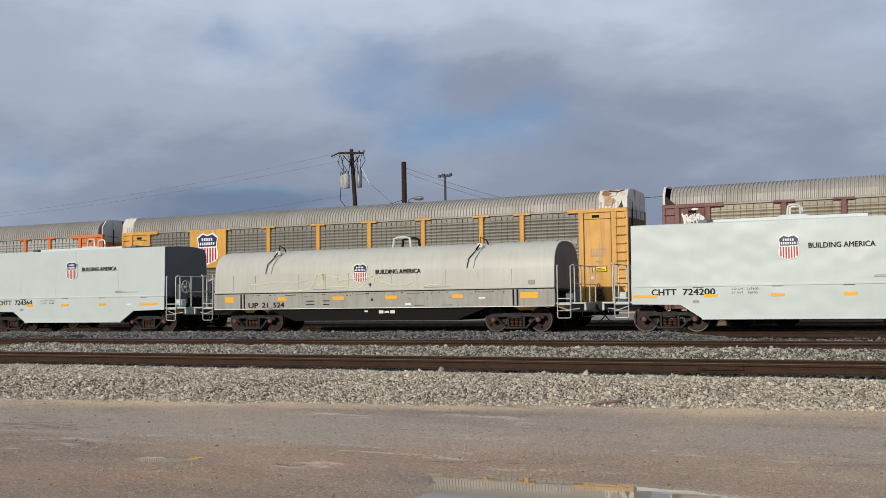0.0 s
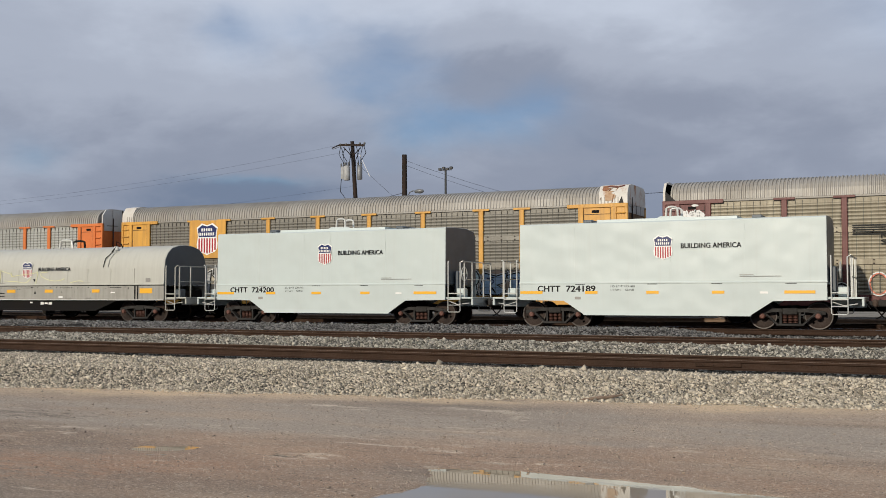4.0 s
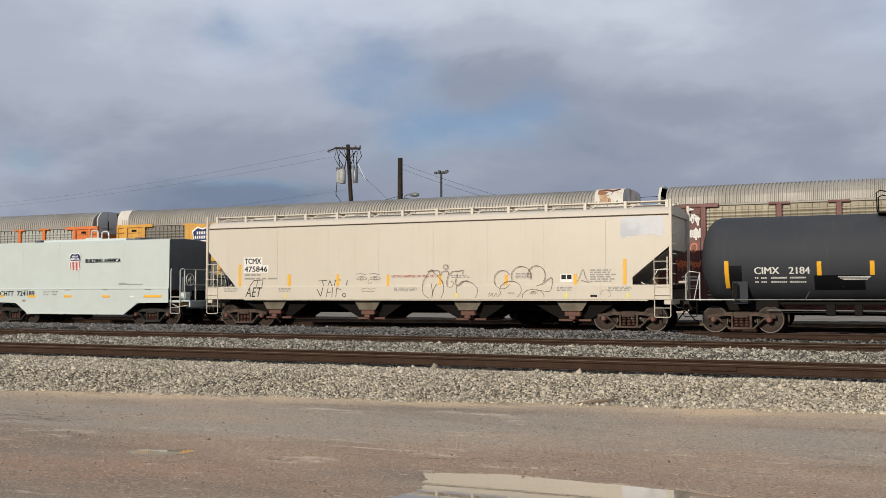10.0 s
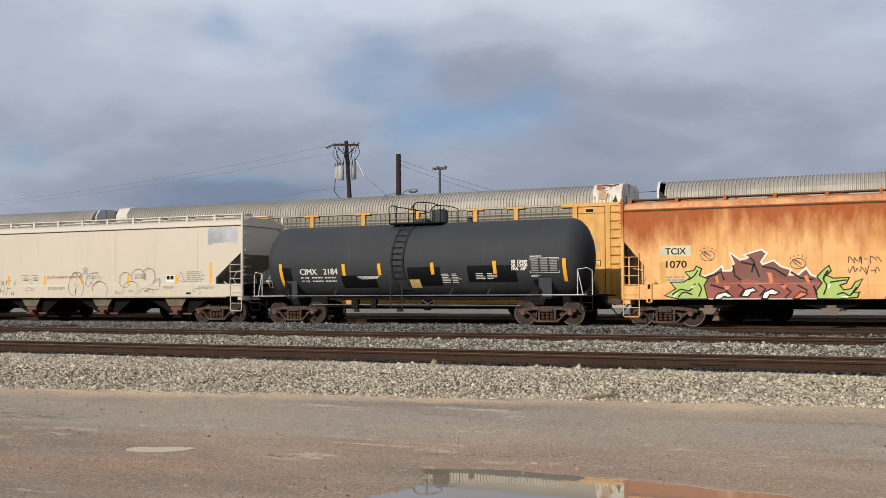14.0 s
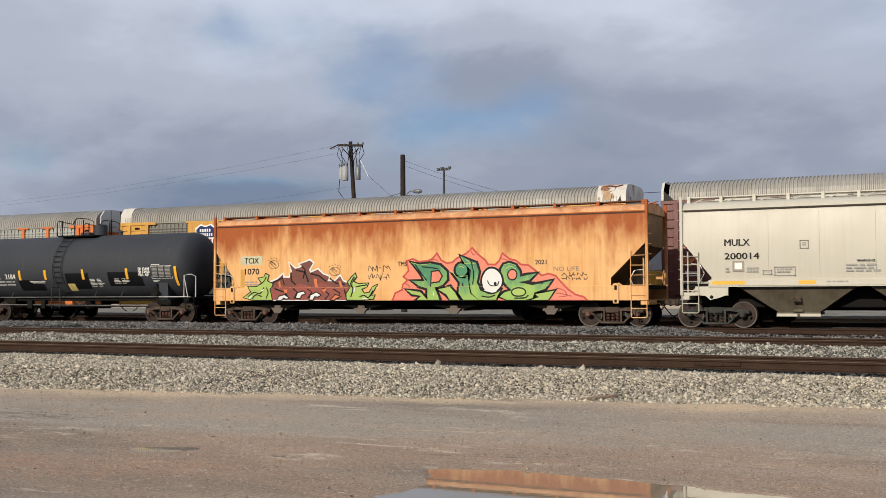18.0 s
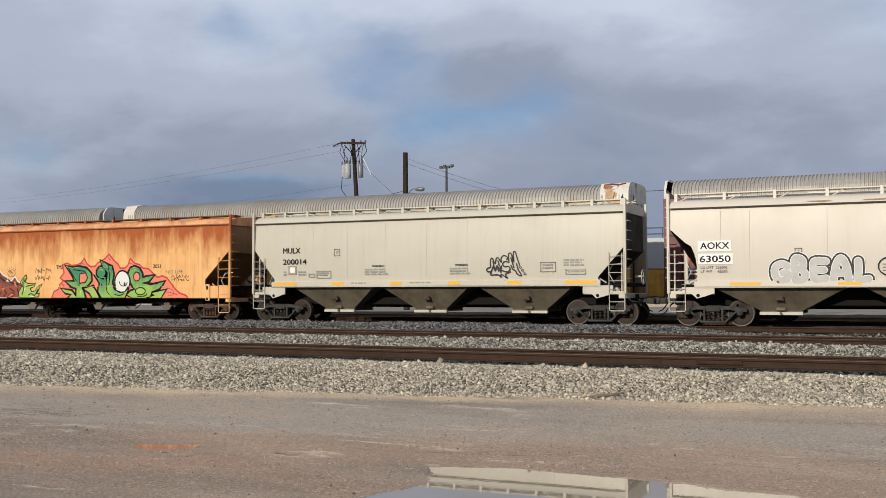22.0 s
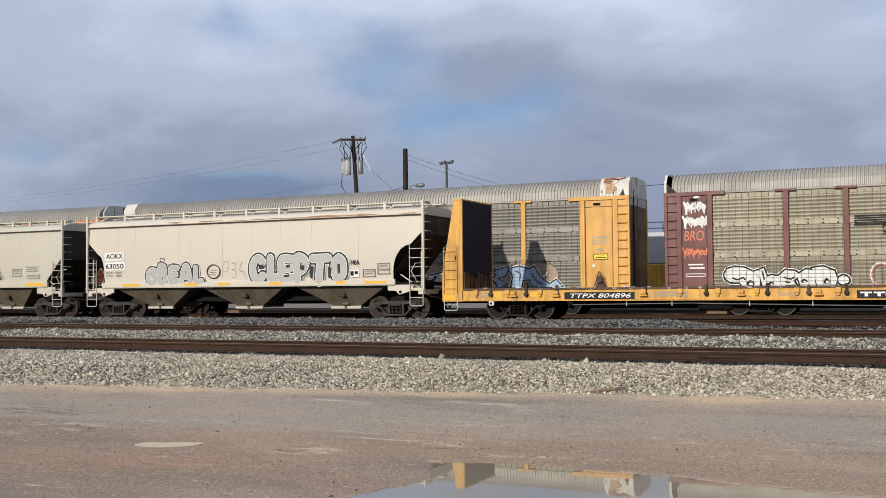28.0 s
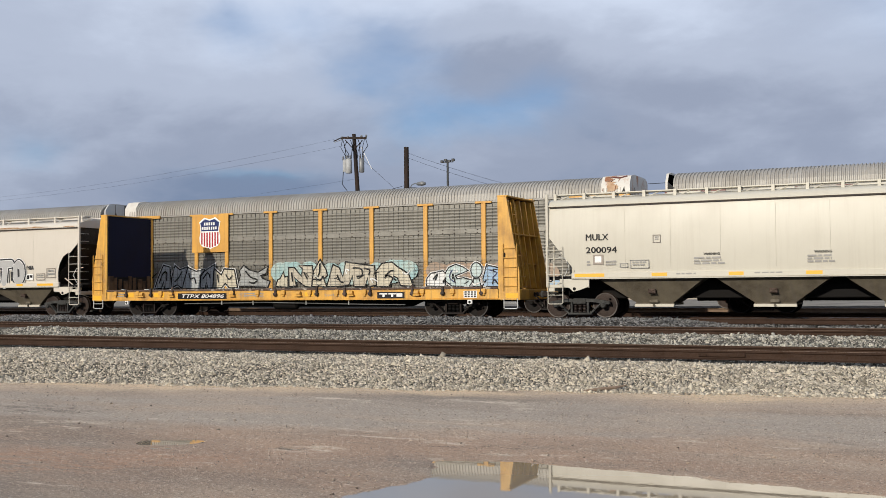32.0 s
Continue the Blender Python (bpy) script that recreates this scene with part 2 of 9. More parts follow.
GALV_WARM = surf("tan stained galvanised steel", (0.33, 0.30, 0.225), 0.6, 0.2, dark=(0.25, 0.215, 0.15), amount=0.6, scale=0.8, grain=0.03, streak=(0.17, 0.14, 0.095), streak_amount=0.6, streak_lo=0.42, piece=0.12)
ROOF = surf("weathered corrugated roof steel", (0.325, 0.312, 0.285), 0.6, 0.1, dark=(0.20, 0.18, 0.145), amount=0.5, scale=0.4, grain=0.03, streak=(0.24, 0.20, 0.15), streak_amount=0.25, islands=0.08)
STEEL = surf("brown rail steel", (0.046, 0.027, 0.018), 0.8, 0.0, gloss=0.1, dark=(0.022, 0.014, 0.010), amount=0.5, scale=3, grain=0.02)
RAIL_TOP = surf("dull rail head", (0.17, 0.115, 0.075), 0.7, 0.0, gloss=0.2, amount=0.4, scale=2, grain=0.02)
RAIL_SHINE = surf("worn rail head", (0.42, 0.40, 0.38), 0.25, 0.9, amount=0.2, scale=2, grain=0.02)
TRUCK = surf("greasy brown truck casting", (0.030, 0.022, 0.018), 0.7, 0.0, gloss=0.3, dark=(0.050, 0.030, 0.020), amount=0.6, scale=3, grain=0.015, bump=0.006, bump_scale=25)
WHEEL = surf("rusty wheel steel", (0.030, 0.018, 0.013), 0.7, 0.05, gloss=0.25, dark=(0.012, 0.010, 0.009), amount=0.8, scale=2.2, grain=0.03)
TREAD = surf("polished wheel tread", (0.055, 0.045, 0.038), 0.55, 0.3, amount=0.3, grain=0.02)
SPRING = surf("dark spring steel", (0.03, 0.02, 0.017), 0.6, 0.2, amount=0.3)
RAILING = surf("galvanised railing", (0.55, 0.56, 0.53), 0.5, 0.1, dark=(0.34, 0.33, 0.3), amount=0.4)
WHITE = surf("white paint", (0.78, 0.78, 0.75), 0.5, dark=(0.6, 0.59, 0.55), amount=0.3)
INK = plain("black lettering", (0.007, 0.007, 0.008), 0.6)
INK_GREY = plain("grey small lettering", (0.27, 0.26, 0.24), 0.6)
INK_WHITE = plain("white lettering", (0.72, 0.71, 0.68), 0.5)
NAVY = plain("navy blue paint", (0.012, 0.022, 0.105), 0.45)
RED = plain("red paint", (0.36, 0.022, 0.03), 0.45)
TIE = surf("weathered wooden tie", (0.16, 0.115, 0.08), 0.85, dark=(0.07, 0.05, 0.04), amount=0.6, scale=4, grain=0.05, piece=0.5)
POLE_WOOD = surf("dark creosoted pole wood", (0.020, 0.016, 0.014), 0.9, dark=(0.045, 0.028, 0.02), amount=0.5, scale=1.5, grain=0.008, streak=(0.07, 0.04, 0.028), streak_amount=0.35, gloss=0.2)
STONE = surf("grey crushed ballast stone", (0.45, 0.40, 0.315), 0.85, dark=(0.22, 0.192, 0.148), amount=0.6, scale=9, grain=0.05, fine=90, islands=0.55, gloss=0.15)
STONE_MID = surf("grey crushed stone between the rails", (0.335, 0.31, 0.26), 0.8, dark=(0.08, 0.092, 0.077), amount=0.7, scale=4, grain=0.05, fine=90, islands=0.85, gloss=0.15)
STONE_DARK = surf("dark stone under the running track", (0.165, 0.16, 0.15), 0.75, dark=(0.028, 0.028, 0.028), amount=0.7, scale=4, grain=0.04, fine=90, islands=0.85)
BED_DARK = surf("dark ballast bed", (0.03, 0.028, 0.026), 0.9, dark=(0.014, 0.013, 0.012), amount=0.8, scale=16, grain=0.015, fine=30, bump=0.05, bump_scale=22, gloss=0.03)
YARD = surf("pale yard gravel", (0.25, 0.23, 0.195), 0.9, dark=(0.10, 0.09, 0.075), amount=0.6, scale=0.4, grain=0.04, gloss=0.03)
BED = surf("packed ballast bed", (0.12, 0.11, 0.092), 0.9, dark=(0.04, 0.036, 0.03), amount=0.8, scale=16, grain=0.03, fine=30, bump=0.05, bump_scale=22, gloss=0.03)
PEBBLE = surf("road grit", (0.288, 0.228, 0.172), 0.9, dark=(0.20, 0.16, 0.125), amount=0.7, scale=5, islands=0.5)


SCRAPE_PALE, SCRAPE_DARK, DIRT_RED = (0.66, 0.55, 0.42), (0.07, 0.056, 0.045), (0.42, 0.255, 0.165)
# across, along, half sizes, colour, most
SCRAPES = ((-7.09, 11.09, 0.51, 0.26, SCRAPE_PALE, 0.9), (-6.63, 12.13, 0.83, 0.06, SCRAPE_PALE, 0.9), (-4.48, 11.71, 0.69, 0.06, SCRAPE_PALE, 0.95), (-3.17, 13.24, 0.17, 0.06, SCRAPE_PALE, 1.0),
           (-5.22, 11.89, 0.74, 0.06, SCRAPE_DARK, 0.8), (-7.33, 11.09, 0.24, 0.26, SCRAPE_DARK, 0.9), (-9.60, 9.23, 2.02, 1.01, DIRT_RED, 0.75), (-8.02, 9.89, 1.20, 0.46, DIRT_RED, 0.6),
           (-13.06, 12.40, 1.47, 0.46, SCRAPE_DARK, 0.55), (-11.75, 11.56, 1.10, 0.15, SCRAPE_PALE, 0.6))


def ground_material():
    """Road of packed dirt and old asphalt, damp in patches, sandy along the ballast; gravel beyond."""
    m = bpy.data.materials.new("damp dirt road")
    m.use_nodes = True
    nt = m.node_tree
    N, L = nt.nodes.new, nt.links.new
    bs = nt.nodes["Principled BSDF"]
    bs.inputs["Specular IOR Level"].default_value = 0.15
    co = N("ShaderNodeTexCoord")

    def nz(sc, stretch=(1, 1, 1), detail=6, rough=0.62, seed=0.0):
        mp = N("ShaderNodeMapping"); L(co.outputs["Object"], mp.inputs[0])
        mp.inputs["Scale"].default_value, mp.inputs["Location"].default_value = stretch, (seed, seed, 0)
        n = N("ShaderNodeTexNoise")
        n.inputs["Scale"].default_value, n.inputs["Detail"].default_value, n.inputs["Roughness"].default_value = sc, detail, rough
        L(mp.outputs[0], n.inputs["Vector"])
        return n.outputs["Fac"]

    def rng(src, a, b, lo=0.0, hi=1.0):
        r = N("ShaderNodeMapRange"); r.interpolation_type = "SMOOTHSTEP"
        for k, v in (("From Min", a), ("From Max", b), ("To Min", lo), ("To Max", hi)):
            r.inputs[k].default_value = v
        L(src, r.inputs["Value"])
        return r.outputs[0]

    def mx(fac, a, b):
        x = N("ShaderNodeMix"); x.data_type = "RGBA"
        L(fac, x.inputs["Factor"])
        for s, v in (("A", a), ("B", b)):
            if isinstance(v, tuple):
                x.inputs[s].default_value = (*v, 1)
            else:
                L(v, x.inputs[s])
        return x.outputs["Result"]

    def mul(a, b):
        x = N("ShaderNodeMath"); x.operation = "MULTIPLY"
        L(a, x.inputs[0]); L(b, x.inputs[1])
        return x.outputs[0]

    sep = N("ShaderNodeSeparateXYZ"); L(co.outputs["Object"], sep.inputs[0])
    # distance to the edge of the ballast, which runs a little askew
    edge = N("ShaderNodeMath"); edge.operation = "MULTIPLY_ADD"
    L(sep.outputs["X"], edge.inputs[0]); edge.inputs[1].default_value = -0.18; L(sep.outputs["Y"], edge.inputs[2])
    wob = N("ShaderNodeMath"); wob.operation = "MULTIPLY_ADD"
    L(nz(0.5, (1, 1, 1), 4), wob.inputs[0]); wob.inputs[1].default_value = 1.6; L(edge.outputs[0], wob.inputs[2])
    col = mx(rng(nz(0.35, (0.45, 1, 1)), 0.42, 0.62), (0.445, 0.345, 0.255), (0.275, 0.225, 0.18))
    # reddish dirt nearer the camera, grey wheel tracks further on
    red = mul(rng(wob.outputs[0], 15.7, 13.4, 0.0, 0.75), rng(nz(0.5, (0.5, 1, 1), 6, 0.6, 4.0), 0.36, 0.60))
    col = mx(red, col, (0.40, 0.265, 0.18))
    # darker stretches where the dirt is still damp
    wet = mul(rng(nz(0.42, (0.30, 1, 1), 5, 0.6, 30.0), 0.46, 0.62, 0.0, 0.55), rng(wob.outputs[0], 17.6, 16.6))
    col = mx(wet, col, (0.205, 0.165, 0.132))
    track = mul(rng(wob.outputs[0], 14.3, 14.9), rng(wob.outputs[0], 17.5, 17.0))
    col = mx(mul(track, rng(nz(1.2, (0.2, 1, 1), 4, 0.6, 8.0), 0.3, 0.6)), col, (0.385, 0.325, 0.262))
    sand = mul(rng(wob.outputs[0], 17.5, 18.3), rng(nz(1.5, (0.3, 1, 1), 7, 0.7, 2.0), 0.28, 0.6))
    col = mx(sand, col, (0.669, 0.507, 0.328))
    pale = rng(nz(1.3, (0.4, 1.3, 1), 8, 0.75, 12.0), 0.58, 0.68, 0.0, 0.8)
    col = mx(pale, col, (0.669, 0.566, 0.438))
    # scraped pale and broken dark places in the old asphalt
    for px, py, rx, ry, shade, most in SCRAPES:
        ax = N("ShaderNodeMath"); ax.operation = "MULTIPLY_ADD"
        L(sep.outputs["X"], ax.inputs[0]); ax.inputs[1].default_value, ax.inputs[2].default_value = 1 / rx, -px / rx
        ay = N("ShaderNodeMath"); ay.operation = "MULTIPLY_ADD"
        L(edge.outputs[0], ay.inputs[0]); ay.inputs[1].default_value, ay.inputs[2].default_value = 1 / ry, -(py - 0.18 * px) / ry
        far = N("ShaderNodeMath"); far.operation = "ADD"
        L(mul(ax.outputs[0], ax.outputs[0]), far.inputs[0]); L(mul(ay.outputs[0], ay.outputs[0]), far.inputs[1])
        torn = mul(rng(far.outputs[0], 1.3, 0.2), rng(nz(4.5, (0.45, 1.4, 1), 7, 0.75, px), 0.46, 0.58, 0.0, most))
        col = mx(torn, col, shade)
    # thin pale cracks and ruts along the way of travel
    rut = rng(nz(2.6, (0.22, 1.6, 1), 6, 0.7, 20.0), 0.60, 0.68, 0.0, 0.35)
    col = mx(rut, col, (0.160, 0.131, 0.106))
    grit = rng(nz(30.0, (1, 1, 1), 5, 0.8, 1.0), 0.50, 0.68, 0.0, 0.75)
    col = mx(grit, col, (0.717, 0.612, 0.482))
    dark = rng(nz(24.0, (1, 1, 1), 5, 0.8, 6.0), 0.50, 0.68, 0.0, 0.75)
    col = mx(dark, col, (0.111, 0.090, 0.069))
    L(col, bs.inputs["Base Color"])
    damp = rng(nz(0.45, (0.35, 1, 1), 5, 0.6, 30.0), 0.45, 0.60)
    near = rng(wob.outputs[0], 17.2, 16.2)
    L(rng(mul(damp, near), 0.0, 1.0, 0.95, 0.78), bs.inputs["Roughness"])
    b = N("ShaderNodeBump"); b.inputs["Strength"].default_value, b.inputs["Distance"].default_value = 0.9, 0.035
    L(nz(17.0, (1, 1, 1), 8, 0.7), b.inputs["Height"]); L(b.outputs[0], bs.inputs["Normal"])
    return m


def water_material():
    m = bpy.data.materials.new("muddy still water")
    m.use_nodes = True
    nt = m.node_tree
    bs = nt.nodes["Principled BSDF"]
    bs.inputs["Base Color"].default_value = (0.30, 0.245, 0.17, 1)
    bs.inputs["Roughness"].default_value, bs.inputs["IOR"].default_value = 0.015, 1.5
    bs.inputs["Specular IOR Level"].default_value = 1.0
    n, b, co = nt.nodes.new("ShaderNodeTexNoise"), nt.nodes.new("ShaderNodeBump"), nt.nodes.new("ShaderNodeTexCoord")
    n.inputs["Scale"].default_value, b.inputs["Distance"].default_value, b.inputs["Strength"].default_value = 9, 0.0004, 0.25
    nt.links.new(co.outputs["Object"], n.inputs["Vector"])
    nt.links.new(n.outputs["Fac"], b.inputs["Height"]); nt.links.new(b.outputs[0], bs.inputs["Normal"])
    return m


GROUND, WATER = ground_material(), water_material()


# ---- mesh building ----
class Shape:
    """Collects corners and faces of one mesh."""

    def __init__(self):
        self.v, self.f = [], []

    def add(self, verts, faces):
        n = len(self.v)
        self.v += [tuple(p) for p in verts]
        self.f += [tuple(i + n for i in f) for f in faces]
        return self

    def box(self, x0, x1, y0, y1, z0, z1, c=0.0):
        """A block; c: width of the chamfer on its long edges."""
        x0, x1, y0, y1, z0, z1 = min(x0, x1), max(x0, x1), min(y0, y1), max(y0, y1), min(z0, z1), max(z0, z1)
        if c <= 0:
            vs = [(x, y, z) for x in (x0, x1) for y in (y0, y1) for z in (z0, z1)]
            return self.add(vs, [(0, 1, 3, 2), (4, 6, 7, 5), (0, 4, 5, 1), (2, 3, 7, 6), (0, 2, 6, 4), (1, 5, 7, 3)])
        c = min(c, 0.45 * min(x1 - x0, y1 - y0, z1 - z0))
        lo, hi = (x0, y0, z0), (x1, y1, z1)
        vs, idx = [], {}
        for sx in (0, 1):
            for sy in (0, 1):
                for sz in (0, 1):
                    s = (sx, sy, sz)
                    for a in range(3):
                        p = [hi[k] - c if s[k] else lo[k] + c for k in range(3)]
                        p[a] = hi[a] if s[a] else lo[a]
                        idx[(s, a)] = len(vs)
                        vs.append(tuple(p))
        fs = []
        for a in range(3):
            b, d = (a + 1) % 3, (a + 2) % 3
            for sa in (0, 1):
                ring = []
                for sb, sd in ((0, 0), (1, 0), (1, 1), (0, 1)):
                    s = [0, 0, 0]; s[a], s[b], s[d] = sa, sb, sd
                    ring.append(idx[(tuple(s), a)])
                fs.append(tuple(ring if sa else ring[::-1]))
            for sb in (0, 1):
                for sd in (0, 1):
                    q = []
                    for sa in (0, 1):
                        s = [0, 0, 0]; s[a], s[b], s[d] = sa, sb, sd
                        q.append(tuple(s))
                    r = (idx[(q[0], b)], idx[(q[1], b)], idx[(q[1], d)], idx[(q[0], d)])
                    fs.append(r if sb == sd else r[::-1])
        for s in [(i, j, k) for i in (0, 1) for j in (0, 1) for k in (0, 1)]:
            t = (idx[(s, 0)], idx[(s, 1)], idx[(s, 2)])
            fs.append(t if sum(s) % 2 else t[::-1])
        return self.add(vs, fs)

    def prism(self, pts, axis, lo, hi, cap=True):
        """An outline (two numbers a corner) drawn out along axis 'x', 'y' or 'z'."""
        n = len(pts)

        def put(p, w):
            return {"x": (w, p[0], p[1]), "y": (p[0], w, p[1]), "z": (p[0], p[1], w)}[axis]
        vs = [put(p, lo) for p in pts] + [put(p, hi) for p in pts]
        fs = [(i, (i + 1) % n, n + (i + 1) % n, n + i) for i in range(n)]
        if cap:
            fs += [tuple(range(n))[::-1], tuple(range(n, 2 * n))]
        return self.add(vs, fs)

    def tube(self, path, r, n=6, caps=True):
        """A round bar along a line of points."""
        path = [Vector(p) for p in path]
        rings = []
        for i, p in enumerate(path):
            d = (path[min(i + 1, len(path) - 1)] - path[max(i - 1, 0)]).normalized()
            a = d.orthogonal().normalized() if not rings else (rings_a - d * rings_a.dot(d)).normalized()
            rings_a = a
            b = d.cross(a)
            rr = r[i] if isinstance(r, (list, tuple)) else r
            rings.append([p + (a * math.cos(2 * math.pi * k / n) + b * math.sin(2 * math.pi * k / n)) * rr for k in range(n)])
        vs = [q for ring in rings for q in ring]
        fs = [(i * n + k, i * n + (k + 1) % n, (i + 1) * n + (k + 1) % n, (i + 1) * n + k) for i in range(len(path) - 1) for k in range(n)]
        if caps:
            fs += [tuple(range(n))[::-1], tuple(range((len(path) - 1) * n, len(path) * n))]
        return self.add(vs, fs)

    def turned(self, prof, axis, centre, n=24, arc=None):
        """A profile (place along the axis, radius) turned about an axis through centre."""
        cx, cy, cz = centre
        vs = []
        for w, r in prof:
            for k in range(n):
                a = 2 * math.pi * k / n
                u, v = r * math.cos(a), r * math.sin(a)
                vs.append({"x": (cx + w, cy + u, cz + v), "y": (cx + u, cy + w, cz + v), "z": (cx + u, cy + v, cz + w)}[axis])
        m = len(prof)
        fs = [(i * n + k, i * n + (k + 1) % n, (i + 1) * n + (k + 1) % n, (i + 1) * n + k) for i in range(m - 1) for k in range(n)]
        fs += [tuple(range(n))[::-1], tuple(range((m - 1) * n, m * n))]
        return self.add(vs, fs)

    def loft(self, rings, close=False, caps=True):
        """Skin over outlines of equal count."""
        n = len(rings[0])
        vs = [p for r in rings for p in r]
        fs = []
        for i in range(len(rings) - 1):
            for k in range(n if close else n - 1):
                fs.append((i * n + k, i * n + (k + 1) % n, (i + 1) * n + (k + 1) % n, (i + 1) * n + k))
        if caps:
            fs += [tuple(range(n))[::-1], tuple(range((len(rings) - 1) * n, len(rings) * n))]
        return self.add(vs, fs)

    def mesh(self, name, smooth=None):
        me = bpy.data.meshes.new(name)
        me.from_pydata(self.v, [], self.f)
        bm = bmesh.new(); bm.from_mesh(me)
        bmesh.ops.recalc_face_normals(bm, faces=bm.faces)
        bm.to_mesh(me); bm.free()
        if smooth:
            me.polygons.foreach_set("use_smooth", [True] * len(me.polygons))
            me.set_sharp_from_angle(angle=radians(smooth))
        return me


def part(name, shape, material, parent, label="", smooth=None):
    """One mesh object under a thing or a part."""
    me = shape.mesh(name, smooth) if isinstance(shape, Shape) else shape
    if not me.materials:
        me.materials.append(material)
    ob = new(name, me)
    ob.parent = parent
    if label:
        tagged(ob, label)
    return ob


def root(name, m, label, category, group="", kind=""):
    ob = new(name)
    ob.empty_display_size = 0.2
    ob.matrix_basis = m
    return tagged(ob, label, category, group, kind)


def thing(name, shape, material, m, label, category, group="", kind="", smooth=None):
    me = shape.mesh(name, smooth) if isinstance(shape, Shape) else shape
    if not me.materials:
        me.materials.append(material)
    ob = new(name, me)
    ob.matrix_basis = m
    return tagged(ob, label, category, group, kind)


def glyphs(text, x0, x1, z0, z1, y, offset=0.0, slant=0.0, squeeze=None):
    """Flat letters on the plane y, facing the camera's side, fitted into x0..x1, z0..z1."""
    cu = bpy.data.curves.new("letters", "FONT")
    cu.body, cu.size, cu.offset, cu.shear = text, 1.0, offset, slant
    cu.resolution_u = 3
    ob = bpy.data.objects.new("letters", cu)
    me = bpy.data.meshes.new_from_object(ob)
    bpy.data.objects.remove(ob)
    n = len(me.vertices)
    co = np.empty(n * 3, np.float32)
    me.vertices.foreach_get("co", co)
    co = co.reshape(-1, 3)
    lo, hi = co.min(0), co.max(0)
    out = np.empty_like(co)
    out[:, 0] = x0 + (co[:, 0] - lo[0]) / (hi[0] - lo[0]) * (x1 - x0)
    out[:, 2] = z0 + (co[:, 1] - lo[1]) / (hi[1] - lo[1]) * (z1 - z0)
    out[:, 1] = y
    me.vertices.foreach_set("co", out.ravel())
    me.update()
    return me


def lettering(parent, text, x0, x1, z0, z1, y, material, name="lettering", offset=0.012, slant=0.0, label=""):
    """Painted letters; offset above 0 makes them bold."""
    me = glyphs(text, x0, x1, z0, z1, y, 0.0, slant)
    if offset > 0:
        # a bold face: the same letters laid three times, a hair apart
        d = (z1 - z0) * (0.035 if offset < 0.02 else 0.055)
        vs = [v.co.copy() for v in me.vertices]
        fs = [tuple(p.vertices) for p in me.polygons]
        s = Shape()
        for k, (dx, dz) in enumerate(((0, 0), (-d, 0), (d, 0), (0, d * 0.7), (0, -d * 0.7))):
            s.add([(v.x + dx, v.y - 0.0006 * k, v.z + dz) for v in vs], fs)
        me = s.mesh("letters")
    return tagged(part(name, me, material, parent, label), kind="stuff")


def bars(parent, rows, y, material, name="small_print"):
    """Writing too small to read: plain bars (x0, x1, z0, z1)."""
    s = Shape()
    for x0, x1, z0, z1 in rows:
        s.add([(x0, y, z0), (x1, y, z0), (x1, y, z1), (x0, y, z1)], [(0, 1, 2, 3)])
    return tagged(part(name, s, material, parent), kind="stuff")


def print_block(parent, x0, x1, z0, z1, lines, y, material, seed=0):
    """A paragraph of unreadable print, as broken bars."""
    rnd, rows, h = random.Random(seed), [], (z1 - z0) / lines
    for i in range(lines):
        x, zt = x0, z1 - i * h
        end = x0 + (x1 - x0) * rnd.uniform(0.75, 1.0)
        while x < end:
            w = min(rnd.uniform(0.10, 0.3) * max(x1 - x0, 0.4), end - x)
            rows.append((x, x + w, zt - 0.62 * h, zt))
            x += w + 0.05 * (x1 - x0)
    return bars(parent, rows, y, material)


def sheet(pts, y):
    """A flat outline on the plane y."""
    s = Shape()
    s.add([(x, y, z) for x, z in pts], [tuple(range(len(pts)))])
    me = s.mesh("sheet")
    bm = bmesh.new(); bm.from_mesh(me)
    bmesh.ops.triangulate(bm, faces=bm.faces)
    bm.to_mesh(me); bm.free()
    return me


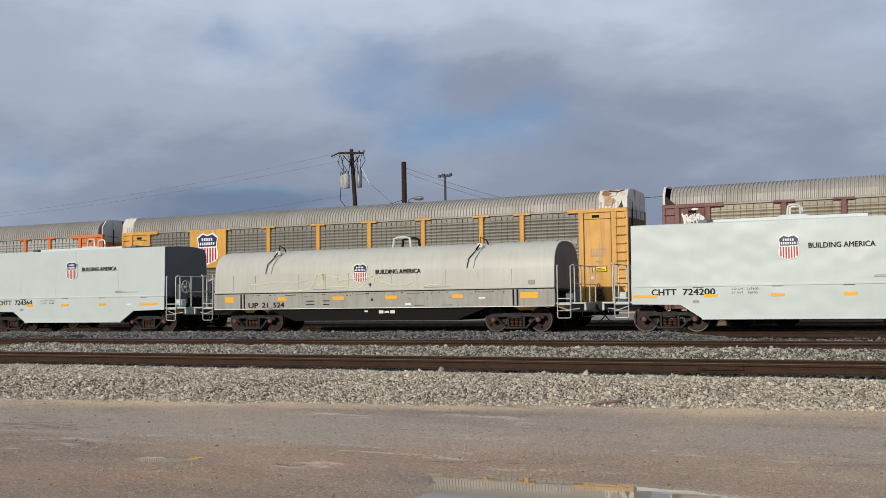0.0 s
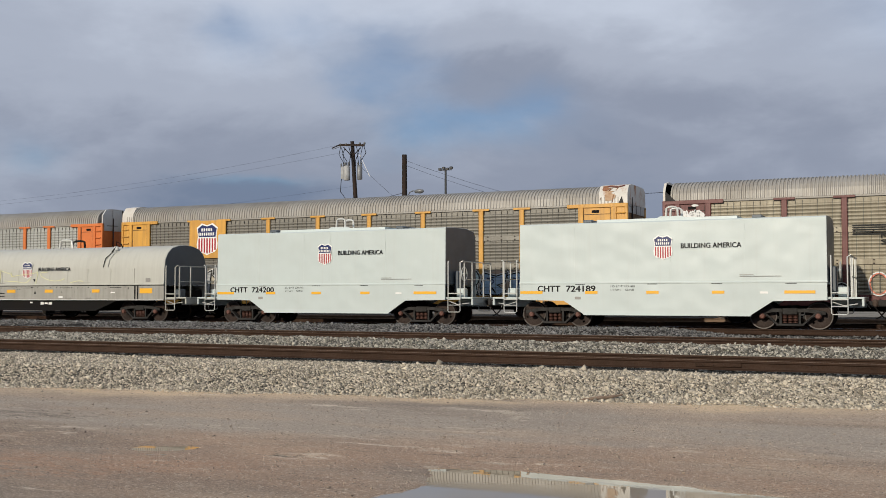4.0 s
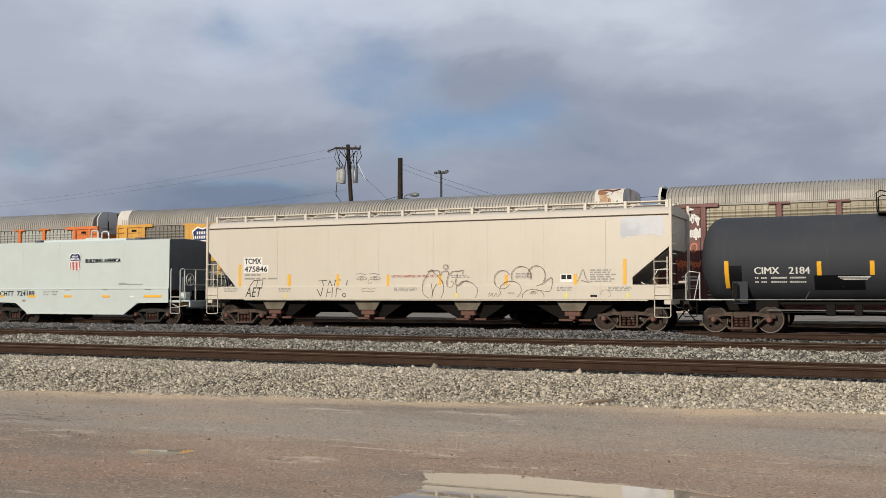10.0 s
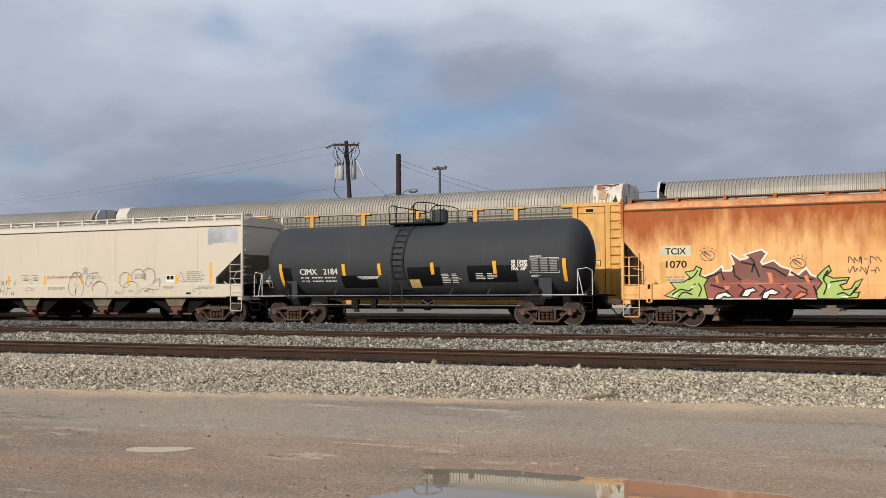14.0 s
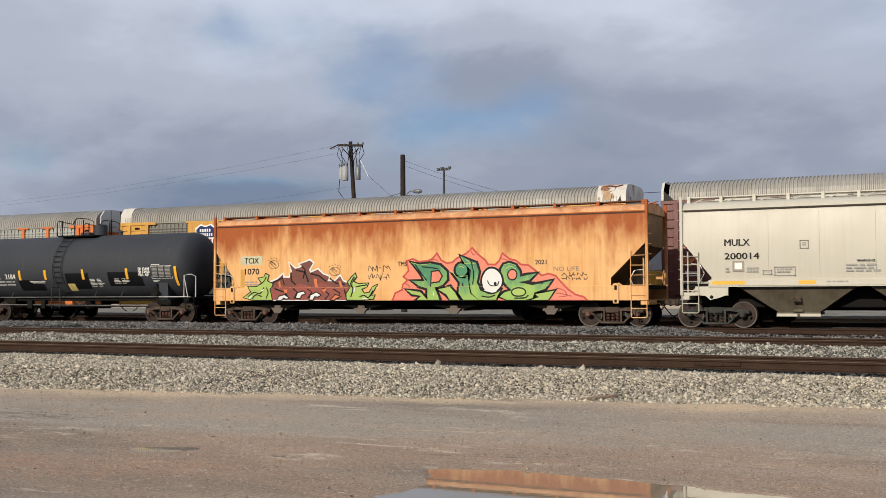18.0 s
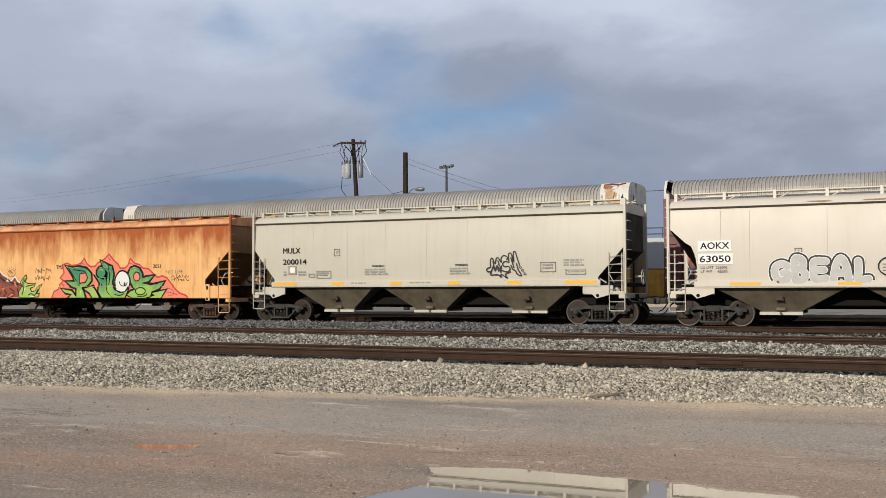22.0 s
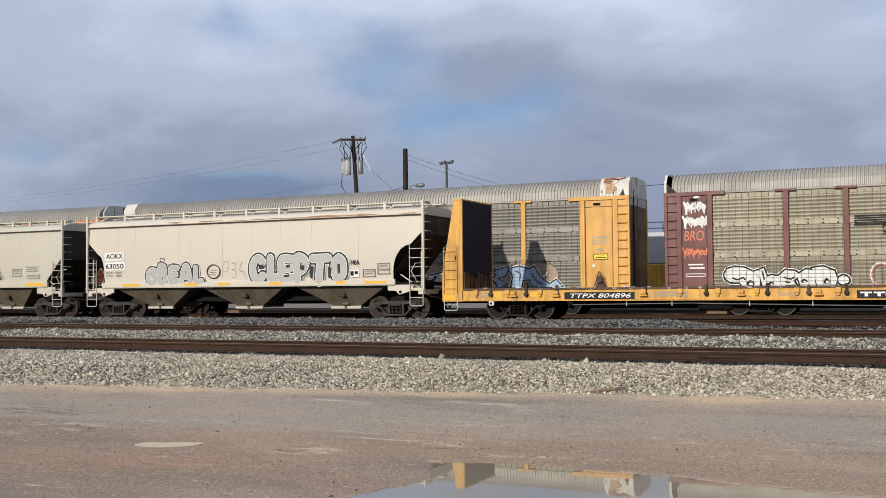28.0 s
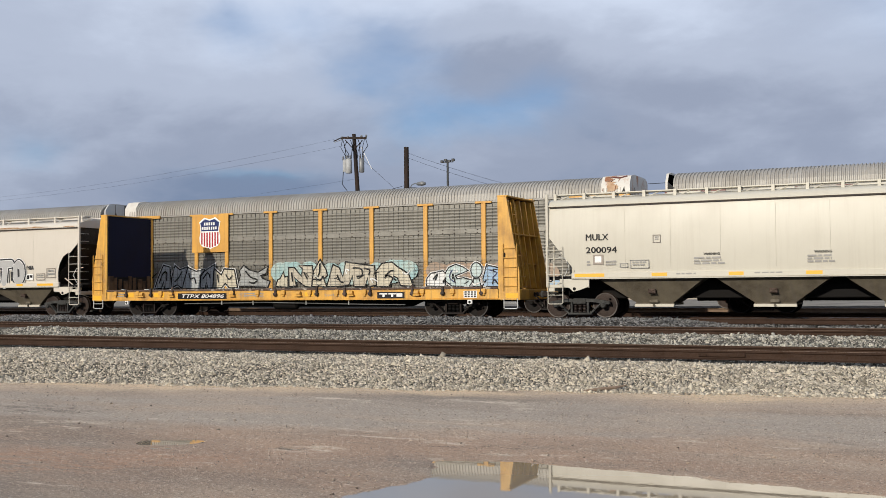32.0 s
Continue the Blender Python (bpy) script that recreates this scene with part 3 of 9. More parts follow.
def shield(parent, cx, cz, w, h, y):
    """Railway shield drawn as plain shapes: white rim, blue head with pale bars, red and white stripes below."""
    def outline(k):
        half = [(0.0, 0.44), (0.14, 0.47), (0.25, 0.50), (0.36, 0.44), (0.50, 0.36), (0.45, 0.20), (0.44, 0.05), (0.49, -0.12), (0.48, -0.28), (0.36, -0.40), (0.16, -0.44), (0.0, -0.50)]
        pts = [(a, b) for a, b in half] + [(-a, b) for a, b in half[-2:0:-1]]
        return [(cx + a * w * k, cz + b * h * k) for a, b in pts]
    emblem = part("emblem", sheet(outline(1.0), y), WHITE, parent, "white rim of a shield emblem")
    blue = [(a, b) for a, b in outline(0.9) if b > cz + 0.06 * h]
    zc = cz + 0.07 * h
    pts = sorted(blue, key=lambda p: math.atan2(p[1] - cz - 0.2 * h, p[0] - cx))
    pts = [(cx - 0.40 * w, zc), (cx + 0.40 * w, zc)] + [p for p in pts]
    pts = sorted(pts, key=lambda p: math.atan2(p[1] - cz - 0.22 * h, p[0] - cx))
    part("emblem_field", sheet(pts, y - 0.004), NAVY, emblem, "navy blue head of the shield")
    s = Shape()
    for i in range(7):
        x = cx + (i - 3) * 0.125 * w
        d = abs(i - 3) / 3
        zb = cz - (0.44 - 0.10 * d * d) * h
        s.add([(x - 0.034 * w, y - 0.004, zb), (x + 0.034 * w, y - 0.004, zb), (x + 0.034 * w, y - 0.004, cz + 0.03 * h), (x - 0.034 * w, y - 0.004, cz + 0.03 * h)], [(0, 1, 2, 3)])
    tagged(part("stripe", s, RED, emblem, "red stripes of the shield"), kind="stuff")
    for z0, z1, k, n in ((0.25, 0.34, 0.27, 5), (0.115, 0.205, 0.36, 7)):
        s = Shape()
        for i in range(n):
            a, e = -k + i * 2 * k / n, 1.3 * k / n
            s.add([(cx + a * w, y - 0.008, cz + z0 * h), (cx + (a + e) * w, y - 0.008, cz + z0 * h), (cx + (a + e) * w, y - 0.008, cz + z1 * h), (cx + a * w, y - 0.008, cz + z1 * h)], [(0, 1, 2, 3)])
        tagged(part("name_bar", s, INK_WHITE, emblem), kind="stuff")
    return emblem


def ribbon(parent, pts, w, material, y, name="spray_line"):
    """A flat painted line on the plane y."""
    s, n = Shape(), len(pts)
    L, R = [], []
    for i, (x, z) in enumerate(pts):
        a, b = pts[max(i - 1, 0)], pts[min(i + 1, n - 1)]
        dx, dz = b[0] - a[0], b[1] - a[1]
        d = math.hypot(dx, dz) or 1
        L.append((x - dz / d * w / 2, y, z + dx / d * w / 2)); R.append((x + dz / d * w / 2, y, z - dx / d * w / 2))
    s.add(L + R, [(i, i + 1, n + i + 1, n + i) for i in range(n - 1)])
    return part(name, s, material, parent)


def curl(pts, k=6):
    """A smooth line through points."""
    out = []
    for i in range(len(pts) - 1):
        p0, p1, p2, p3 = pts[max(i - 1, 0)], pts[i], pts[i + 1], pts[min(i + 2, len(pts) - 1)]
        for j in range(k):
            t = j / k
            out.append(tuple(0.5 * (2 * p1[a] + (p2[a] - p0[a]) * t + (2 * p0[a] - 5 * p1[a] + 4 * p2[a] - p3[a]) * t * t + (3 * p1[a] - p0[a] - 3 * p2[a] + p3[a]) * t ** 3) for a in (0, 1)))
    return out + [pts[-1]]

# ---- ground and tracks ----
TRACKS = {"near": (21.55, -0.12), "middle": (28.2, 0.0), "train": (37.2, 0.0), "rack": (43.87, 0.0)}
# small hollows in the road: ends, half width, water level
HOLLOWS = ((-9.33, 10.75, -8.90, 11.01, 0.20, -0.840),)


def smooth(a, b, x):
    t = np.clip((x - a) / (b - a), 0, 1)
    return t * t * (3 - 2 * t)


def toe(x):
    """Where the ballast shoulder meets the road."""
    return 17.75 + 0.18 * np.clip(x, -26, 4) + 0.12 * np.sin(x * 1.7) + 0.07 * np.sin(x * 4.1 + 1)


def wave(x, y, k=1.0):
    return np.sin(x * 1.3 * k + 2.1 * np.sin(y * 0.7 * k)) * np.cos(y * 1.9 * k + 1.3 * np.sin(x * 0.9 * k))


def height(x, y):
    """Height of the ground: road that falls towards the camera, shoulder, beds and troughs between the tracks."""
    x, y = np.asarray(x, float), np.asarray(y, float)
    d = toe(x) - y
    road = -0.60 - np.clip(d, 0, 5.4) * 0.0445
    road = road + 0.012 * wave(x, y, 0.9) + 0.005 * wave(x + 3, y, 3.1)
    # hollows that hold water
    far = np.interp(x, (-5.54, -5.29, -4.62, -3.88, -3.05, -2.13, -1.29, 0.92), (10.90, 11.08, 11.39, 11.33, 11.27, 11.13, 11.01, 10.62))
    near = np.interp(y, (8.31, 9.14, 9.69, 10.15, 10.72, 11.08), (-5.27, -5.19, -5.01, -4.88, -5.10, -5.27))
    e = np.minimum(np.minimum(far - y, (x - near) * 0.9), np.minimum(y - 7.0, 1.1 - x)) + 0.05 * wave(x, y, 2.9) + 0.03 * wave(x, y, 7.1)
    k = smooth(-0.75, -0.05, e)
    calm = 1 - k
    road = road * (1 - k) - 0.867 * k - 0.13 * smooth(-0.10, 0.35, e)
    for ax, ay, bx, by, half, z in HOLLOWS:
        t = np.clip(((x - ax) * (bx - ax) + (y - ay) * (by - ay)) / ((bx - ax) ** 2 + (by - ay) ** 2), 0, 1)
        e = half - np.hypot(x - ax - (bx - ax) * t, y - ay - (by - ay) * t) + half * 0.3 * wave(x, y, 4.3)
        k = smooth(-3 * half, -0.1 * half, e)
        calm = calm * (1 - k)
        road = road * (1 - k) + (z + 0.004) * k - 0.03 * smooth(-0.4 * half, half, e)
    road = road + calm * (0.0015 * np.sin(x * 41 + 3 * np.sin(y * 23)) * np.cos(y * 37 + 2 * np.sin(x * 29)) + 0.003 * wave(x, y, 11.0))
    bed = -0.60 + 0.27 * smooth(0, 2.3, -d) + 0.02 * wave(x, y, 2.0)
    bed = bed - 0.06 * smooth(19.6, 20.5, y)
    bed = bed + 0.10 * smooth(20.8, 21.1, y) * smooth(23.6, 22.3, y)
    bed = bed + 0.25 * smooth(23.5, 27.0, y)
    bed = bed + 0.03 * smooth(27.5, 27.8, y) * smooth(30.2, 28.8, y) - 0.09 * smooth(29.2, 31.5, y)
    ridge = smooth(29.6, 33.6, y) * smooth(36.2, 34.9, y) * (0.30 * smooth(-4.6, -8.2, x) - 0.04)
    bed = bed + ridge + 0.02 * wave(x * 1.3, y, 1.2) * smooth(23.0, 24.5, y) * smooth(60, 40, y)
    return np.where(d > 0, road, bed)


def grid_lines(marks):
    """Lines from (end, step) pairs."""
    out, p = [marks[0][0]], marks[0][0]
    for end, step in marks[1:]:
        n = max(1, round((end - p) / step))
        out += [p + (end - p) * (i + 1) / n for i in range(n)]
        p = end
    return np.array(out)


def make_ground():
    xs = grid_lines([(-3000, 0), (-400, 400), (-80, 30), (-28, 2.5), (-12, 0.16), (-10.0, 0.085), (-8.3, 0.035), (2, 0.08), (30, 2.0), (200, 30), (3000, 500)])
    ys = grid_lines([(-600, 0), (-40, 100), (4, 4), (8, 0.3), (10.3, 0.065), (11.5, 0.035), (13.4, 0.07), (19.5, 0.11), (30, 0.35), (48, 0.4), (100, 5), (600, 100), (3500, 500)])
    X, Y = np.meshgrid(xs, ys)
    Z = height(X, Y)
    n, m = len(xs), len(ys)
    me = bpy.data.meshes.new("ground")
    verts = np.stack([X.ravel(), Y.ravel(), Z.ravel()], 1)
    i = np.arange(n * m).reshape(m, n)
    faces = np.stack([i[:-1, :-1].ravel(), i[:-1, 1:].ravel(), i[1:, 1:].ravel(), i[1:, :-1].ravel()], 1)
    me.from_pydata(verts.tolist(), [], faces.tolist())
    me.materials.append(GROUND); me.materials.append(BED); me.materials.append(BED_DARK); me.materials.append(YARD)
    cy = Y[:-1, :-1].ravel(); cx = X[:-1, :-1].ravel()
    bedded = (cy > toe(cx) + 0.05) & (cy < 95)
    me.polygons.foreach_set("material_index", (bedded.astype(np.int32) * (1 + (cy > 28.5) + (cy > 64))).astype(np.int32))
    me.polygons.foreach_set("use_smooth", [True] * len(me.polygons))
    ob = new("ground", me)
    tagged(ob, "damp dirt and asphalt road beside grey railway ballast", "ground", kind="structure")


def make_pools():
    for x0, x1, y0, y1, z, label in ((-8.1, 3.4, 5.7, 12.4, -0.880, "shallow muddy puddle mirroring the train"), (-10.0, -8.3, 10.35, 11.55, -0.840, "small puddle in a road hollow")):
        s = Shape()
        n = 28
        ring = [((x0 + x1) / 2 + (x1 - x0) / 2 * math.cos(2 * math.pi * k / n), (y0 + y1) / 2 + (y1 - y0) / 2 * math.sin(2 * math.pi * k / n)) for k in range(n)]
        s.prism(ring, "z", z - 0.003, z)
        thing("puddle", s, WATER, Matrix(), label, "puddle", kind="structure")


def rail_profile(h=0.186):
    return [(-0.076, 0), (0.076, 0), (0.076, 0.012), (0.02, 0.03), (0.010, 0.05), (0.010, h - 0.055), (0.034, h - 0.038), (0.036, h - 0.008), (0.028, h), (-0.028, h), (-0.036, h - 0.008), (-0.034, h - 0.038), (-0.010, h - 0.055), (-0.010, 0.05), (-0.02, 0.03), (-0.076, 0.012)]


def make_tracks():
    for name, (yc, top) in TRACKS.items():
        tr = root("track_" + name, pose(0, yc, top), "rusty steel rails of a yard track in ballast", "railway track", kind="structure")
        ends = (-320, 130)
        for dy in (-0.755, 0.755):
            s = Shape().prism([(a + dy, b - 0.186) for a, b in rail_profile()], "x", *ends)
            rail = part("rail", s, STEEL, tr)
            c = Shape().box(*ends, dy - 0.027, dy + 0.027, -0.002, 0.003)
            part("rail_head", c, RAIL_SHINE if name == "train" else RAIL_TOP, rail, "worn running surface of the rail")
        if name in ("near", "middle"):
            rnd = random.Random(5)
            tie = Shape().box(-0.11, 0.11, -1.3, 1.3, -0.18, 0.0, 0.015).mesh("tie")
            tie.materials.append(TIE)
            x = -27.0
            while x < 4:
                t = part("tie", tie, TIE, tr)
                t.location = (x, 0, -0.186 + (rnd.uniform(-0.11, -0.045) if name == "near" else -0.1 + rnd.uniform(-0.03, 0.0)))
                x += 0.56
        if name == "near":
            # bolted joint and bar at the outer face of the near rail
            s = Shape().box(-0.45, 0.45, -0.80, -0.765, -0.13, -0.05, 0.01)
            for k in range(4):
                s.turned([(-0.83, 0.018), (-0.80, 0.018)], "y", (-0.3 + 0.2 * k, 0, -0.09), 6)
            j = part("joint_bar", s, STEEL, tr)
            j.location = (-3.72, 0, 0)


def stones(zones, name, label, material, squash=0.75):
    """Loose broken stones over stretches of ground: (x0, x1, y0, y1, count, size)."""
    rng = np.random.default_rng(7)
    base = np.array([(-1, -1, -1), (1, -1, -1), (1, 1, -1), (-1, 1, -1), (-1, -1, 1), (1, -1, 1), (1, 1, 1), (-1, 1, 1)], float) * 0.5
    quads = np.array([(0, 3, 2, 1), (4, 5, 6, 7), (0, 1, 5, 4), (1, 2, 6, 5), (2, 3, 7, 6), (3, 0, 4, 7)])
    V, F, k = [], [], 0
    for x0, x1, y0, y1, n, size, lower in zones:
        x = rng.uniform(x0, x1, n)
        y = rng.uniform(0, 1, n)
        y = (toe(x) - 0.15 + y * (y1 - toe(x) + 0.15)) if y0 is None else y0 + y * (y1 - y0)
        z = height(x, y)
        s = size * rng.lognormal(0, 0.32, n)
        p = base[None] * (1 + rng.uniform(-0.42, 0.42, (n, 8, 3)))
        p *= np.stack([s * rng.uniform(0.9, 1.9, n), s * rng.uniform(0.6, 1.2, n), s * rng.uniform(0.4, 0.8, n)], 1)[:, None, :]
        q = rng.normal(size=(n, 4)) * (1.0, 0.45, 0.45, 1.0); q /= np.linalg.norm(q, axis=1)[:, None]
        w, a, b, c = q.T
        R = np.stack([np.stack([1 - 2 * (b * b + c * c), 2 * (a * b - c * w), 2 * (a * c + b * w)], 1),
                      np.stack([2 * (a * b + c * w), 1 - 2 * (a * a + c * c), 2 * (b * c - a * w)], 1),
                      np.stack([2 * (a * c - b * w), 2 * (b * c + a * w), 1 - 2 * (a * a + b * b)], 1)], 1)
        p = np.einsum("nij,nkj->nki", R, p)
        p += np.stack([x, y, z + s * rng.uniform(-0.5, 0.42, n) - lower], 1)[:, None, :]
        V.append(p.reshape(-1, 3))
        F.append((quads[None] + (np.arange(n) * 8)[:, None, None] + k).reshape(-1, 4))
        k += n * 8
    V, F = np.concatenate(V), np.concatenate(F)
    me = bpy.data.meshes.new(name)
    me.vertices.add(len(V)); me.vertices.foreach_set("co", V.ravel().astype(np.float32))
    me.loops.add(F.size); me.loops.foreach_set("vertex_index", F.ravel().astype(np.int32))
    me.polygons.add(len(F))
    me.polygons.foreach_set("loop_start", (np.arange(len(F)) * 4).astype(np.int32))
    me.update(calc_edges=True)
    me.materials.append(material)
    ob = new(name, me)
    tagged(ob, label, "gravel", kind="stuff")


make_ground()
make_pools()
make_tracks()
stones([(-24, 2, None, 20.62, 92000, 0.0268, 0.0)], "ballast", "loose grey crushed stone on the ballast shoulder", STONE)
stones([(-27, 3, 20.92, 22.20, 17000, 0.033, 0.02), (-29, 3, 22.40, 27.36, 50000, 0.0325, 0.0)],
       "ballast", "grey crushed stone ballast between the yard tracks", STONE_MID)
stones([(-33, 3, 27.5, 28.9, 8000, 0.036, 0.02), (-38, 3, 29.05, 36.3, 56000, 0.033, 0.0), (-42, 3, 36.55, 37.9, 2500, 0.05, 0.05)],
       "ballast", "dark crushed stone beside the running track", STONE_DARK)


def road_grit():
    """Single pebbles and clods on the road, and a splinter of wood at the edge of the ballast."""
    stones([(-16, 1, 8.0, 17.2, 15000, 0.0085, 0.002), (-16, 1, 9.0, 14.5, 5000, 0.012, 0.003)], "pebbles", "scattered pebbles and grit on the road", PEBBLE)
    stones([(-16, 1, 8.0, 17.2, 46, 0.022, 0.004), (-16, 1, 8.5, 17.0, 260, 0.010, 0.002)], "clods", "single dark clods on the road", TIE)
    s = Shape().tube([(-0.38, -0.03, 0.03), (-0.10, 0.0, 0.05), (0.20, 0.02, 0.07), (0.40, 0.05, 0.10)], [0.018, 0.034, 0.028, 0.010], 6)
    thing("wood_splinter", s, TIE, pose(-4.95, 16.88, float(height(-4.95, 16.88)), 0, 0, 35), "dark broken wood splinter at the ballast edge", "splinter")


road_grit()

# ---- rolling stock: shared running gear ----
WHEELSETS = []


CAP_RUST = surf("rusty bearing cap", (0.13, 0.050, 0.034), 0.75, dark=(0.05, 0.025, 0.018), amount=0.6, scale=6)
FRAME_BROWN = surf("dusty brown side frame", (0.085, 0.060, 0.047), 0.8, dark=(0.035, 0.024, 0.019), amount=0.8, scale=3, grain=0.012, gloss=0.25)
FRAME_GREY = surf("dusty grey side frame", (0.050, 0.050, 0.047), 0.8, dark=(0.022, 0.021, 0.020), amount=0.8, scale=3, grain=0.01, gloss=0.25)
SPRING_RUST = surf("rusty spring steel", (0.085, 0.034, 0.022), 0.75, amount=0.4, grain=0.01)


def gear_meshes(TRUCK, WHEEL, TREAD, SPRING, CAP):
    g = {}
    s = Shape()
    for side in (-1, 1):
        y = side * 0.755
        o = side
        prof = [(-0.065 * o, 0.30), (-0.065 * o, 0.39), (-0.055 * o, 0.452), (0.035 * o, 0.458), (0.05 * o, 0.475), (0.07 * o, 0.47), (0.07 * o, 0.38), (0.02 * o, 0.33), (0.0, 0.16), (-0.06 * o, 0.12), (-0.10 * o, 0.10)]
        s.turned([(y - w, r) for w, r in prof], "y", (0, 0, 0), 28)
    s.turned([(-0.95, 0.07), (0.95, 0.07)], "y", (0, 0, 0), 10)
    # small casting marks and a chalk dab, so that the turning shows
    for side in (-1, 1):
        s.box(-0.05, 0.05, side * 0.80, side * 0.82, 0.24, 0.33, 0.008)
    g["wheelset"] = s.mesh("wheelset", 35)
    g["wheelset"].materials.append(WHEEL)
    for side in (-1, 1):
        t, y, n = Shape(), side * 0.755, 28
        rings = [[(r * math.cos(2 * math.pi * k / n), y + w, r * math.sin(2 * math.pi * k / n)) for k in range(n)] for w, r in ((side * 0.0665, 0.412), (side * 0.0685, 0.447), (side * 0.055, 0.4565))]
        t.loft(rings, close=True, caps=False)
        g[("tread", side)] = t.mesh("tread", 35)
        g[("tread", side)].materials.append(TREAD)
    # cast side frame: bowed top chord, sloping tension bars, journal boxes, open windows
    s = Shape()
    y0, y1 = -0.09, 0.09
    top = [(-1.12, 0.60), (-0.95, 0.63), (-0.55, 0.70), (0.55, 0.70), (0.95, 0.63), (1.12, 0.60), (1.12, 0.50), (0.92, 0.51), (0.55, 0.58), (-0.55, 0.58), (-0.92, 0.51), (-1.12, 0.50)]
    s.prism(top, "y", y0, y1)
    for k in (-1, 1):
        s.prism([(k * 1.00, 0.56), (k * 0.88, 0.56), (k * 0.40, 0.13), (k * 0.40, 0.21), (k * 0.76, 0.53)][::k], "y", y0, y1)
        s.prism([(k * 0.34, 0.16), (k * 0.27, 0.16), (k * 0.27, 0.60), (k * 0.34, 0.60)][::k], "y", y0 + 0.02, y1 - 0.02)
        s.box(k * 0.889 - 0.11, k * 0.889 + 0.11, y0 - 0.03, y1 + 0.03, 0.42, 0.58, 0.03)
    s.box(-0.45, 0.45, y0 - 0.01, y1 + 0.01, 0.12, 0.20, 0.02)
    g["side_frame"] = s.mesh("side_frame", 40)
    g["side_frame"].materials.append(TRUCK)
    s = Shape().turned([(-0.165, 0.03), (-0.16, 0.075), (-0.12, 0.09), (-0.09, 0.11)], "y", (0, 0, 0), 14)
    g["bearing_cap"] = s.mesh("bearing_cap", 40)
    g["bearing_cap"].materials.append(CAP)
    s = Shape()
    for k in (-0.17, 0.0, 0.17):
        for j in range(6):
            z = 0.22 + j * 0.052
            s.turned([(z, 0.055), (z + 0.012, 0.075), (z + 0.030, 0.075), (z + 0.04, 0.055)], "z", (k, 0, 0), 10)
    g["spring"] = s.mesh("spring", 40)
    g["spring"].materials.append(SPRING)
    s = Shape().box(-0.24, 0.24, -1.12, 1.12, 0.50, 0.72, 0.03)
    s.turned([(0.72, 0.2), (0.80, 0.2)], "z", (0, 0, 0), 14)
    for k in (-1, 1):
        s.box(k * 0.42 - 0.03, k * 0.42 + 0.03, -0.8, 0.8, 0.35, 0.45, 0.01)
    g["bolster"] = s.mesh("bolster", 40)
    g["bolster"].materials.append(TRUCK)
    # coupler: drawbar, head with knuckle and hanging uncoupling lever
    s = Shape().box(0, 0.55, -0.07, 0.07, 0.80, 0.94, 0.02)
    s.box(0.50, 0.80, -0.16, 0.12, 0.76, 0.98, 0.04)
    s.box(0.72, 0.88, 0.02, 0.16, 0.74, 1.0, 0.04)
    g["coupler"] = s.mesh("coupler", 40)
    g["coupler"].materials.append(TRUCK)
    # air hose
    s = Shape().tube([(0.30, -0.35, 0.80), (0.42, -0.35, 0.74), (0.52, -0.33, 0.60), (0.66, -0.28, 0.42), (0.80, -0.22, 0.36)], 0.025, 6)
    g["air_hose"] = s.mesh("air_hose", 60)
    g["air_hose"].materials.append(BLACK)
    return g


GEAR_BROWN = gear_meshes(FRAME_BROWN, WHEEL, TREAD, SPRING_RUST, CAP_RUST)
GEAR_GREY = gear_meshes(FRAME_GREY, WHEEL, TREAD, SPRING, FRAME_GREY)
GEAR_COIL = gear_meshes(surf("dusty dark side frame", (0.034, 0.032, 0.030), 0.8, dark=(0.016, 0.015, 0.014), amount=0.8, scale=3, grain=0.008, gloss=0.25), WHEEL, TREAD, SPRING_RUST, CAP_RUST)
GEAR_BLACK = gear_meshes(surf("black truck casting", (0.014, 0.012, 0.011), 0.8, dark=(0.032, 0.019, 0.014), amount=0.6, scale=3, grain=0.008, gloss=0.2),
                         surf("blackish wheel steel", (0.010, 0.008, 0.007), 0.85, dark=(0.02, 0.013, 0.010), amount=0.7, scale=2.2, grain=0.008, gloss=0.2),
                         surf("dull wheel tread", (0.035, 0.03, 0.028), 0.6, 0.3, amount=0.3), BLACK, BLACK)


